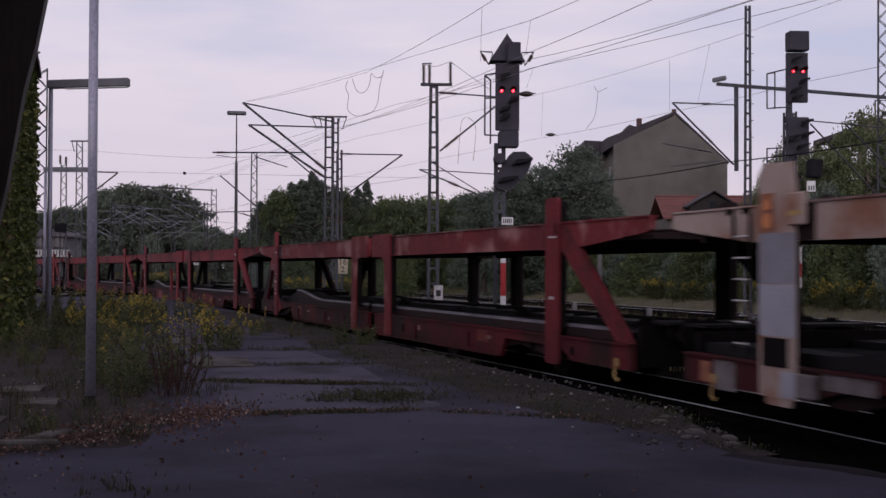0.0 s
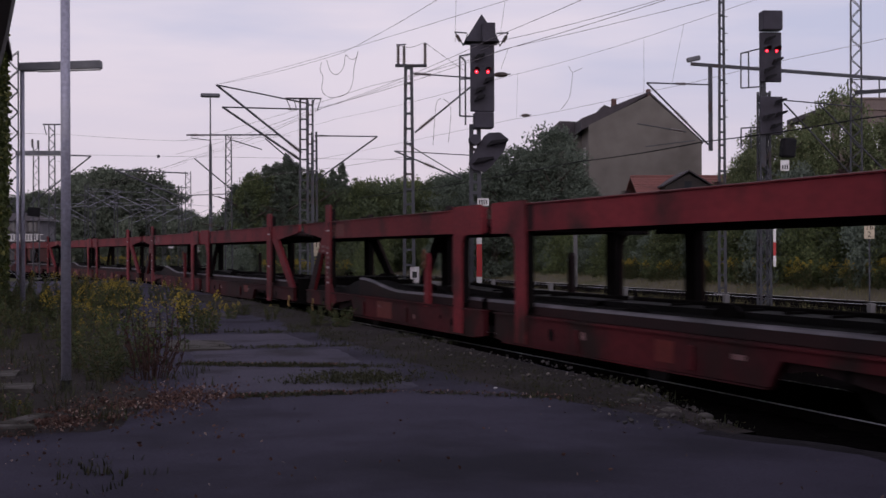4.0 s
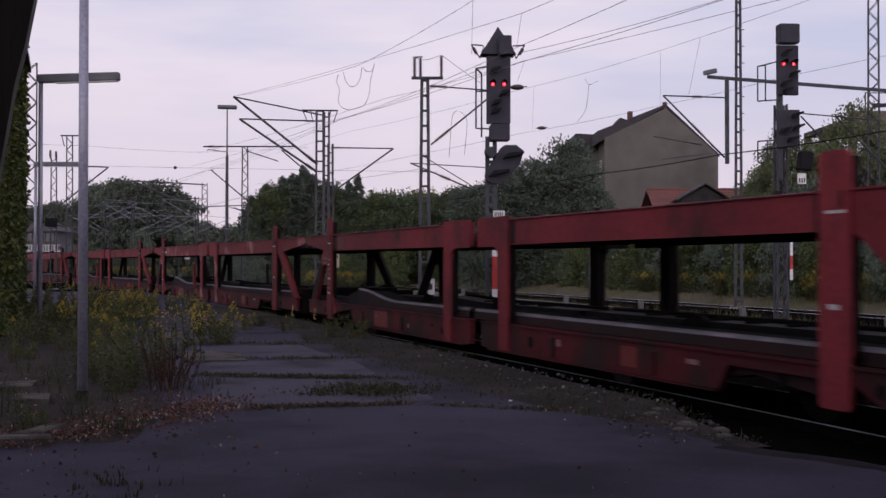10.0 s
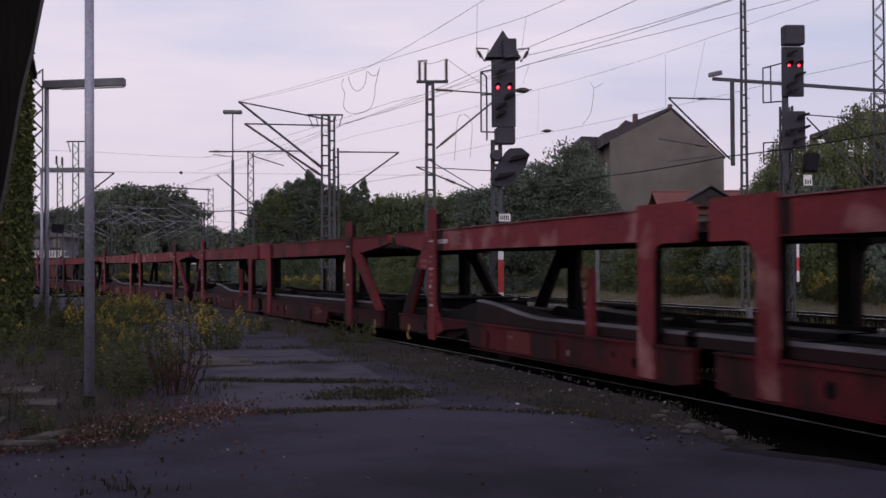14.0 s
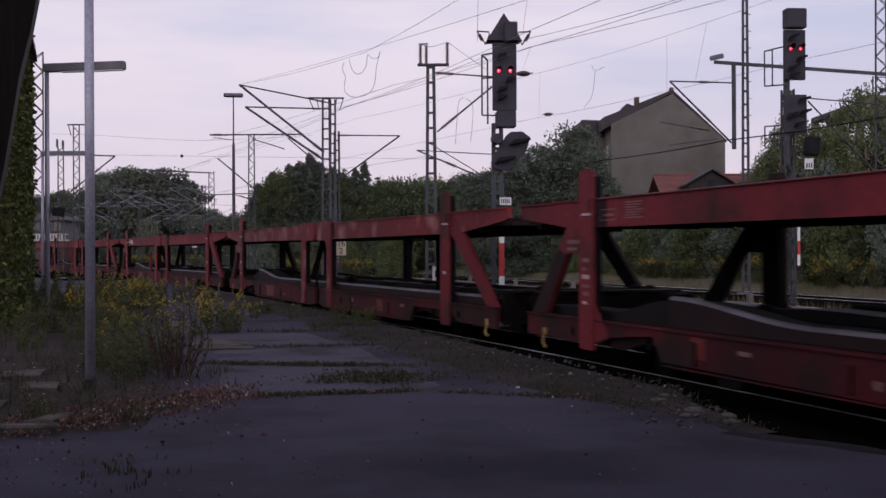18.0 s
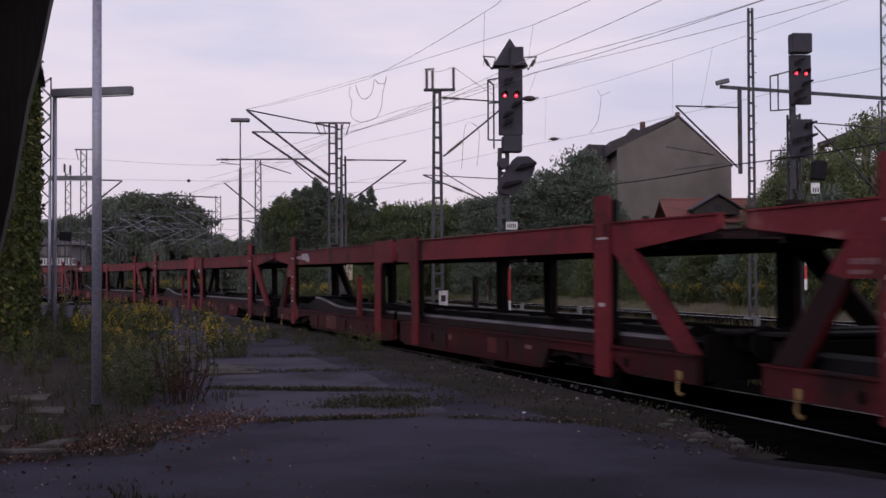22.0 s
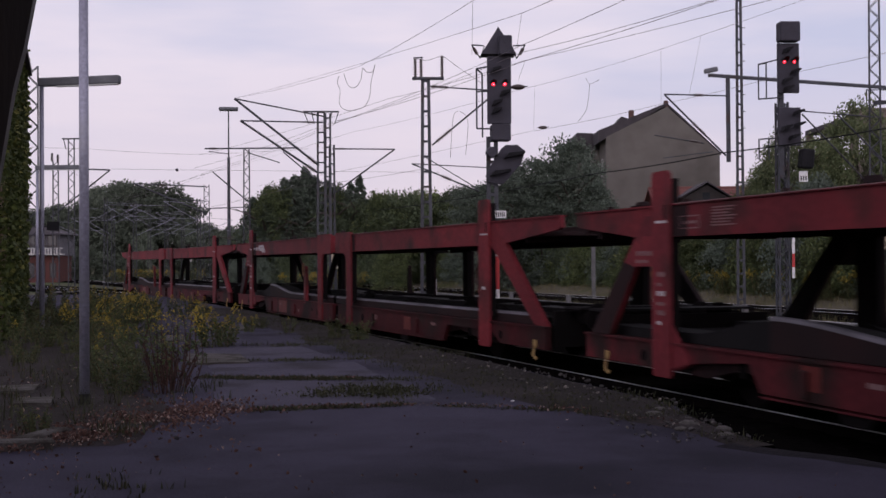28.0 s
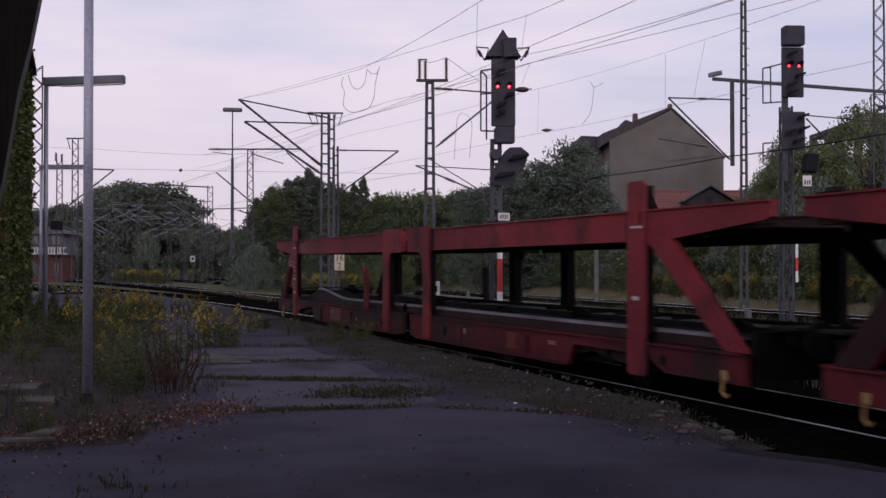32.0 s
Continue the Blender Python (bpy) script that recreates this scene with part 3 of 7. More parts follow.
            # painted light: pale on the near edge, near-black on the shaded far one
            part("runway_lip", Geo().loft(lips), LIP if sx < 0 else UNDER, rp, "rubbed bare-metal guide edge, paler for the light on it" if sx < 0 else "", True)
            for k in range(8):
                y = h * (2.6 + k * 1.15)
                if abs(y) < 9.2:
                    part("wheel_chock_rail", Geo().box(min(a - sx * 0.2, a - sx * 0.62), max(a - sx * 0.2, a - sx * 0.62), y - 0.03, y + 0.03, 1.005, 1.05), UNDER, rp)
    for h in (-1, 1):
        e = 14.94 if h < 0 else 14.14
        # deck colour holds the shade cast by the deck above
        deck = part("lower_deck", Geo().box(-0.9, 0.9, min(h * 0.2, h * e), max(h * 0.2, h * e), 0.8, 0.9), UNDER, w, "lower deck, coloured dark for the shade on it")
        cross = Geo().box(-1.69, 1.69, -0.06, 0.06, 0.5, 0.795).mesh("cross_member", UNDER)
        for k in range(10):
            part("cross_member", cross, UNDER, deck).matrix_basis = metres(pose(0, h * (0.8 + k * 1.45), 0))
        e2 = 15.55 if h < 0 else 14.52
        # upper deck and its cross members are darkened to paint the shade underneath
        deck = part("upper_deck", Geo().box(-1.68, 1.68, min(h * 0.4, h * e2), max(h * 0.4, h * e2), 2.52, 2.58), REDDARK, w, "upper deck, coloured dark for its shaded underside")
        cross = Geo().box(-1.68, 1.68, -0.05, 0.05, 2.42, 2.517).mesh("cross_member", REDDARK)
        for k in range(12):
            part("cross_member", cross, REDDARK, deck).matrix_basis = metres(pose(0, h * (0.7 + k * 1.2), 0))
        for k in range(6):
            y = h * (0.9 + k * 2.5)
            for sx in (-1, 1):
                part("deck_lug", Geo().box(sx * (SIDE - 0.04) - 0.03, sx * (SIDE - 0.04) + 0.03, y - 0.05, y + 0.05, 2.877, 2.93), REDDARK, w)
        hb = Geo().box(-1.62, 1.62, min(h * (e - 0.06), h * (e + 0.06)), max(h * (e - 0.06), h * (e + 0.06)), 0.5, 1.15)
        hb.box(-0.06, 0.06, min(h * (e + 0.06), h * (e + 0.6)), max(h * (e + 0.06), h * (e + 0.6)), 0.98, 1.1)
        part("head_stock", hb, UNDER, w)
        part("drop_flap", Geo().box(-1.45, 1.45, min(h * (e + 0.1), h * (e + 0.72)), max(h * (e + 0.1), h * (e + 0.72)), 1.2, 1.24), TREAD, w, "folding steel bridge flap")
        part("air_hose", Geo().path([(-0.4, h * (e + 0.06), 0.9), (-0.42, h * (e + 0.3), 0.72), (-0.44, h * (e + 0.5), 0.55), (-0.42, h * (e + 0.62), 0.62)], 0.035, 6), UNDER, w)
        for ya in (4.7, 10.8 if h < 0 else 10.3):
            ws = thing("wheelset", "", "", at=pose(0, h * ya, 0.55))
            ws.parent = w
            tagged(ws, "dark steel wheelset on its axle")
            part("axle", Geo().tube((-1.18, 0, 0), (1.18, 0, 0), 0.09, n=8), UNDER, ws)
            for sx in (-1, 1):
                wh = Geo()
                wh.tube((sx * 0.83, 0, 0), (sx * 0.865, 0, 0), 0.58, 0.58, 24)
                wh.tube((sx * 0.865, 0, 0), (sx * 1.0, 0, 0), 0.55, 0.54, 24)
                wh.tube((sx * 1.0, 0, 0), (sx * 1.08, 0, 0), 0.19, 0.17, 12)
                for k in range(4):
                    a = math.pi * k / 2
                    wh.box(sx * 1.0 - 0.014, sx * 1.0 + 0.014, 0.33 * math.cos(a) - 0.05, 0.33 * math.cos(a) + 0.05, 0.33 * math.sin(a) - 0.05, 0.33 * math.sin(a) + 0.05)
                part("wheel", wh, UNDER, ws)
                bx = Geo().bevel_box(sx * 1.32 - 0.14, sx * 1.32 + 0.14, h * ya - 0.18, h * ya + 0.18, 0.4, 0.7, 0.03)
                bx.prism([(h * ya - 0.75, 0.68), (h * ya - 0.4, 0.6), (h * ya + 0.4, 0.6), (h * ya + 0.75, 0.68), (h * ya + 0.4, 0.72), (h * ya - 0.4, 0.72)], sx * 1.32 - 0.06, sx * 1.32 + 0.06)
                part("axle_box", bx, UNDER, w)
                part("brake_shoe", Geo().prism([(h * ya + 0.6, 0.3), (h * ya + 0.72, 0.3), (h * ya + 0.76, 0.6), (h * ya + 0.66, 0.75), (h * ya + 0.6, 0.6)], sx * 0.92 - 0.06, sx * 0.92 + 0.06), UNDER, w)
        bk = Geo().bevel_box(-0.6, 0.5, h * 6.4 - 0.6, h * 6.4 + 0.6, 0.3, 0.72, 0.04)
        part("brake_gear", bk, UNDER, w)
        part("air_tank", Geo().tube((-1.1, h * 8.4, 0.55), (1.1, h * 8.4, 0.55), 0.19, n=12), UNDER, w)
    # stencilled notices on the side towards the platform
    for y, z, ln, hh in ((-9.0, 0.63, 0.3, 0.07), (-4.6, 0.59, 0.16, 0.12), (6.6, 0.64, 0.3, 0.06), (3.9, 0.49, 0.12, 0.1)):
        part("stencil_bar", Geo().box(-side - 0.054, -side - 0.05, y - ln / 2, y + ln / 2, z, z + hh), SCUFF, w)
    return w


def notices(w, kind):
    """White stencilled notices that tell the wagons apart."""
    X = -SIDE
    def mark(name, a, b, z0, z1, mat=LETTER):
        part(name, Geo().box(X - 0.05, X - 0.046, a, b, z0, z1), mat, w)
    if kind in (0, 3):
        # lines of small notes and a framed box beside the end post
        for k in range(7):
            mark("stencil_bar", 9.45 + 0.08 * (k % 3) * (0 < k < 6), 10.05, 2.76 - 0.04 * k, 2.778 - 0.04 * k, SCUFF)
        if kind == 0:
            for a, b, c, d in ((10.4, 10.95, 2.5, 2.517), (10.4, 10.95, 2.67, 2.687), (10.4, 10.42, 2.517, 2.67), (10.93, 10.95, 2.517, 2.67), (10.48, 10.85, 2.57, 2.61)):
                mark("stencil_bar", a, b, c, d, SCUFF)
        else:
            mark("stencil_plate", 10.4, 11.1, 2.55, 2.65)
    elif kind == 1:
        for z in (2.59, 2.64):
            mark("stencil_bar", 10.3, 11.1, z, z + 0.035)
        for a, b, z in ((9.3, 10.2, 2.69), (9.2, 10.25, 2.62), (9.1, 10.2, 2.55), (9.1, 9.6, 2.48)):
            mark("stencil_plate", a, b, z, z + 0.062)
    else:
        mark("paint_patch", 9.9, 11.1, 2.45, 2.78, REDPATCH)
        mark("stencil_bar", 10.9, 11.2, 2.6, 2.64, SCUFF)
    for a, b, z0, z1 in ((5.6, 6.8, 0.4, 0.8), (-7.4, -6.9, 0.45, 0.76)) if kind else ((-9.0, -8.4, 0.56, 0.8), (7.6, 8.0, 0.5, 0.8)):
        part("paint_patch", Geo().box(X - 0.054, X - 0.05, a, b, z0, z1), REDPATCH, w, "patch of brighter red paint")
    for k in range(6 + kind):
        z = 1.12 + k * 0.14
        for c, d in ((-0.12, -0.04), (-0.02, 0.05), (0.07, 0.12)):
            if (k * 3 + kind) % 4 or c > -0.1:
                part("stencil_bar", Geo().box(X - 0.106, X - 0.102, END_FAR + c, END_FAR + d, z, z + 0.05 + 0.02 * (k % 2)), SCUFF if k % 3 else LETTER, w)
    part("stencil_bar", Geo().box(X - 0.106, X - 0.102, -END_NEAR - 0.1, -END_NEAR + 0.1, 1.5, 1.56), LETTER, w)


def stanchion(w, me, ring):
    """A low post with a rope ring on each side of the far half."""
    for sx, m in zip((-1, 1), me):
        o = part("stanchion", m, RED, w)
        o.matrix_basis = metres(pose(sx * SIDE, 3.1, 0))
        if sx < 0:
            part("rope_ring", ring, ROPE, o, "coiled rope ring hung on the post")


def train():
    made = []
    base = car_carrier(RED, "empty double-deck red car-carrier wagon rolling on the track")
    variants = []
    for kind in (0, 1, 3, 2):
        v = base if kind == 2 else copy_thing(base, Matrix())
        variants.append((kind, v))
    for kind, v in variants:
        notices(v, kind)
    table = dict(variants)
    order = [0, 2, 0, 2, 3, 0, 2, 1, 0, 1, 2]
    used = set()
    for i, k in enumerate(order):
        if k in used:
            made.append(copy_thing(table[k], Matrix()))
        else:
            made.append(table[k])
            used.add(k)
    # the far stanchion's red is darkened to stand for its shade
    post = [Geo().prism([(-0.14, 0.8), (0.12, 0.8), (0.08, 1.9), (0.03, 1.98), (-0.05, 1.98), (-0.1, 1.9)], -0.05, 0.05).mesh("stanchion", m) for m in (RED, REDDARK)]
    ring = Geo().path([(-0.075, 0.05 + 0.1 * math.sin(k * math.pi / 6), 1.86 + 0.2 * math.cos(k * math.pi / 6)) for k in range(13)], 0.022, 5).mesh("rope_ring", ROPE)
    for i in (1, 2, 4, 5, 7, 8, 9, 10):
        stanchion(made[i], post, ring)
    # the first red wagon and two more are sun-bleached along their upper beams
    for i in (0, 4, 6):
        for o in made[i].children:
            if o.name.split(".")[0] in ("upper_side_beam", "joint_post") and o.data.materials[0] == RED:
                o.material_slots[0].link = "OBJECT"
                o.material_slots[0].material = RED_FADED
    old = car_carrier(BEIGE, "faded beige and grey car-carrier wagon with a ladder", True)
    X = -SIDE
    plate = part("wide_post", Geo().prism([(11.28, 0.46), (12.12, 0.46), (12.12, 3.25), (12.00, 3.38), (11.35, 3.36), (11.28, 2.98)], X - 0.116, X - 0.1), BEIGE, old, "wide beige post plate")
    for z0, z1, m in ((1.22, 1.86, GREYP), (1.87, 2.5, GREYD2)):
        part("paint_patch", Geo().box(X - 0.123, X - 0.118, 11.29, 12.10, z0, z1), m, plate, "grey paint patch")
    part("post_arm", Geo().bevel_box(X - 0.17, X - 0.118, 11.03, 11.40, 2.58, 2.98, 0.02), BEIGE, plate)
    part("faded_word", Geo().box(X - 0.175, X - 0.171, 11.10, 11.36, 2.7, 2.76), HOOKP, plate)
    sign = part("warning_sign", Geo().box(X - 0.126, X - 0.117, 11.76, 12.06, 2.53, 3.0), RUSTP, old, "rusty plate with orange warning marks")
    part("warning_mark", Geo().prism([(11.81, 2.8), (12.01, 2.8), (11.91, 2.96)], X - 0.131, X - 0.1265), ORANGEP, sign)
    part("warning_mark", Geo().prism([(11.91 + 0.1 * math.cos(k * math.pi / 5), 2.66 + 0.1 * math.sin(k * math.pi / 5)) for k in range(10)], X - 0.131, X - 0.1265), ORANGEP, sign)
    part("paint_patch", Geo().box(X - 0.122, X - 0.117, 11.30, 11.62, 0.48, 0.8), GREYP, plate, "grey paint patch")
    part("foot_box", Geo().bevel_box(X - 0.15, X - 0.06, 10.87, 11.27, 0.5, 0.8, 0.02), GREYD, old, "dirty grey box at the post's foot")
    for y0, y1, z0, z1, m, lb in ((13.45, 13.75, 0.5, 0.78, RUSTP, "patch of orange rust"), (12.80, 13.35, 0.42, 0.82, GREYD, "pale grey paint patch"), (9.8, 10.85, 0.64, 0.83, GREYD, "dirty grey paint patch"), (6.0, 9.1, 0.4, 0.82, BEIGE, "beige paint patch"), (0.5, 5.6, 0.4, 0.82, BEIGE, "beige paint patch")):
        part("paint_patch", Geo().box(X - 0.057, X - 0.052, y0, y1, z0, z1), m, old, lb)
    part("hatch", Geo().box(X - 0.126, X - 0.117, 11.46, 12.02, 0.84, 1.2), UNDER, old, "dark rectangular opening")
    lad = thing("ladder", "", "")
    lad.parent = old
    tagged(lad, "steel ladder to the upper deck")
    for y, s in ((12.39, 1), (12.80, 1)):
        part("ladder_rail", Geo().path([(X - 0.08, y, 0.95), (X - 0.08, y, 2.72), (X - 0.08, y + 0.05, 2.82), (X - 0.08, y + 0.14, 2.84), (X - 0.05, y + 0.2, 2.78)], 0.024, 6), UNDER, lad)
    for k in range(6):
        part("rung", Geo().tube((X - 0.08, 12.39, 1.08 + k * 0.28), (X - 0.08, 12.80, 1.08 + k * 0.28), 0.014, n=6), LETTER, lad)
    return old, made


OLD_WAGON, WAGONS = train()


# ---------- yard steelwork ----------
STEEL = material("painted_grey_steel", (0.065, 0.066, 0.075), (0.042, 0.042, 0.048), 0.7, 0.0, spec=0.25, scale=2, dirt=(0.05, 0.03, 0.024), dirt_scale=2)
GALV = material("galvanised_pole", (0.29, 0.28, 0.345), (0.21, 0.205, 0.25), 0.45, 0.4, scale=1.5, fine=30, bump=0.05, dirt=(0.25, 0.245, 0.27), dirt_scale=1.5)
BLACKP = material("matt_black_signal_paint", (0.05, 0.046, 0.058), (0.036, 0.033, 0.041), 0.75, scale=3, spec=0.2)
HOODP = material("black_lamp_hood", (0.009, 0.0085, 0.01), (0.014, 0.013, 0.015), 0.8, scale=3, spec=0.15)
GREYBOX = material("dull_lamp_housing", (0.13, 0.13, 0.14), (0.09, 0.09, 0.1), 0.6, scale=3)
PORCELAIN = material("brown_insulator", (0.06, 0.035, 0.03), (0.04, 0.028, 0.026), 0.3, scale=5)
WIRE = material("dull_copper_wire", (0.2, 0.17, 0.18), (0.14, 0.12, 0.13), 0.6, 0.4, scale=5)
WHITEP = material("white_enamel", (0.7, 0.69, 0.68), (0.55, 0.53, 0.52), 0.5, scale=6)
REDP = material("red_enamel", (0.45, 0.03, 0.03), (0.34, 0.025, 0.025), 0.5, scale=6)
BUFFP = material("pale_sign_board", (0.55, 0.47, 0.33), (0.45, 0.38, 0.27), 0.6, scale=5)
INK = material("black_lettering", (0.02, 0.02, 0.02), None, 0.7)
CONCRETE = material("old_concrete", (0.13, 0.125, 0.125), (0.085, 0.08, 0.08), 0.9, scale=2.5, fine=40, bump=0.4, dirt=(0.09, 0.085, 0.07), dirt_scale=1.3)
RED_LIGHT = glow("red_signal_light", (1.0, 0.015, 0.04), 2.2)
RED_CORE = glow("bright_lamp_core", (1.0, 0.3, 0.38), 3.5)


def facing(x, y, z=0.0):
    """A pose at a place whose +y points away from the platform's middle."""
    return pose(x, y, z, 0, 0, -math.degrees(math.atan2(x, y)))


def ladder_mast(g, h, w0, w1, d, step, z0=-0.6):
    """A flat mast of two channels with rungs, along z."""
    for s in (-1, 1):
        g.bar((s * w0 / 2, 0, z0), (s * w1 / 2, 0, h), d * 0.55, d)
    z = z0 + 0.4
    while z < h - 0.05:
        k = (z - z0) / (h - z0)
        w = w0 + (w1 - w0) * k
        g.box(-w / 2, w / 2, -d * 0.5, d * 0.5, z, z + 0.09)
        z += step
    return g


def lattice_mast(g, h, w0, w1, r, step, z0=-0.6):
    """A four-legged mast with zigzag bracing on each face."""
    for sx in (-1, 1):
        for sy in (-1, 1):
            g.bar((sx * w0 / 2, sy * w0 / 2, z0), (sx * w1 / 2, sy * w1 / 2, h), r * 2)
    z, k = z0, 0
    while z < h - step * 0.5:
        z2 = min(h, z + step)
        a, b = w0 + (w1 - w0) * (z - z0) / (h - z0), w0 + (w1 - w0) * (z2 - z0) / (h - z0)
        s = 1 if k % 2 else -1
        for face in (-1, 1):
            g.bar((-s * a / 2, face * a / 2, z), (s * b / 2, face * b / 2, z2), r * 1.1)
            g.bar((face * a / 2, s * a / 2, z), (face * b / 2, -s * b / 2, z2), r * 1.1)
        z, k = z2, k + 1
    return g


def insulator(p0, p1, parent, r=0.07):
    g = Geo()
    p0, p1 = Vector(p0), Vector(p1)
    n = max(4, int((p1 - p0).length / 0.09))
    turn = (p1 - p0).to_track_quat("Z", "Y")
    rows = []
    for i in range(n):
        for f, k in ((0.02, 0.45), (0.1, 1.0), (0.55, 0.6), (0.6, 0.45)):
            c = p0.lerp(p1, (i + f) / n)
            rows.append([c + turn @ Vector((r * k * math.cos(a * math.pi / 4), r * k * math.sin(a * math.pi / 4), 0)) for a in range(9)])
    g.loft(rows)
    part("insulator", g, PORCELAIN, parent, "brown ribbed insulator")


def arm(parent, a, b, r=0.035, ins=None, name="bracket_tube"):
    a, b = Vector(a), Vector(b)
    part(name, Geo().tube(a, b, r, n=8), STEEL, parent)
    if ins:
        insulator(a.lerp(b, ins[0]), a.lerp(b, ins[1]), parent, max(r * 2, 0.085))


def lamp_pole(x, y, h, arm_to, label):
    t = thing("platform_lamp", label, "street lamp", "platform lamps", at=pose(x, y, 0))
    r = 0.058
    part("pole", Geo().tube((0, 0, 0), (0, 0, h), r, r * 0.9, 16), GALV, t, smooth=True)
    part("base_collar", Geo().tube((0, 0, -0.02), (0, 0, 0.16), r * 1.25, r * 1.15, 16), HOODP, t)
    v = Vector(arm_to)
    d = v.normalized()
    hd = math.degrees(math.atan2(d.y, d.x))
    m = pose(0, 0, h, 0, -math.degrees(math.asin(d.z)), hd)
    L = v.length
    bm = Geo().bevel_box(-0.06, L, -0.1, 0.1, -0.1, 0.1, 0.025, m)
    part("luminaire", bm, GREYBOX, t, "long flat grey lamp housing")
    part("diffuser", Geo().box(0.35, L - 0.05, -0.08, 0.08, -0.12, -0.1, m), WHITEP, t)
    return t


lamp_pole(0.155, 14.85, 6.05, (1.79, -0.54, 0.05), "grey steel platform lamp pole among weeds")
lamp_pole(-0.65, 30.4, 6.02, (1.79, -0.54, 0.06), "tall platform lamp with a flat grey arm")


def loudspeaker(x, y, z):
    t = thing("loudspeaker", "small black loudspeaker fixed to a lamp pole", "loudspeaker", at=facing(x, y, z))
    part("horn", Geo().prism([(0.1, -0.08), (0.16, -0.09), (0.38, -0.11), (0.4, 0.1), (0.12, 0.12)], -0.12, 0.12, None, "y"), HOODP, t)
    part("bracket", Geo().bar((0.0, 0, 0.0), (0.12, 0, 0.0), 0.04), STEEL, t)


loudspeaker(-0.65, 30.4, 2.6)
lamp_pole(-1.39, 55.7, 5.94, (1.79, -0.54, 0.0), "tall platform lamp with a flat grey arm")


def far_lamp():
    t = thing("yard_lamp_mast", "tall thin yard lamp mast with a flat head", "street lamp", at=facing(17.36, 140.7))
    part("pole", Geo().tube((0, 0, -0.6), (0, 0, 14), 0.22, 0.16, 8).tube((0, 0, 14), (0, 0, 19.4), 0.09, 0.07, 8), STEEL, t)
    part("lamp_head", Geo().bevel_box(-1.1, 1.1, -0.5, 0.5, 19.35, 19.75, 0.1), GREYBOX, t)
    part("foot", Geo().bevel_box(-0.5, 0.5, -0.5, 0.5, -0.62, -0.2, 0.05), CONCRETE, t)


far_lamp()


def visor(x, z, r=0.1, reach=0.28):
    """A lamp hood: half a tube that stands out to the viewer."""
    g = Geo()
    rows = []
    for y in (0, -reach):
        rows.append([(x + (r + 0.02) * math.cos(a), -0.08 + y * (0.4 + 0.6 * math.sin(a)), z + (r + 0.02) * math.sin(a)) for a in [math.pi * k / 10 for k in range(11)]])
    g.loft(rows)
    rows2 = [[(p[0], p[1], p[2] + 0.012) for p in r_] for r_ in rows]
    g.loft(rows2)
    return g


def slant_hood(x, z, w=0.15, reach=0.24):
    """A long lamp hood whose upper edge slants."""
    return Geo().prism([(x - w, z - 0.09), (x - w * 0.2, z - 0.04), (x + w, z + 0.05), (x + w * 0.95, z + 0.11), (x - w * 0.6, z + 0.06)], -0.082, -0.082 - reach, None, "y")


def lens(x, z, r, mat, parent, label=""):
    g = Geo().tube((x, -0.075, z), (x, -0.1, z), r, r * 0.95, 14)
    return part("lens", g, mat, parent, label)


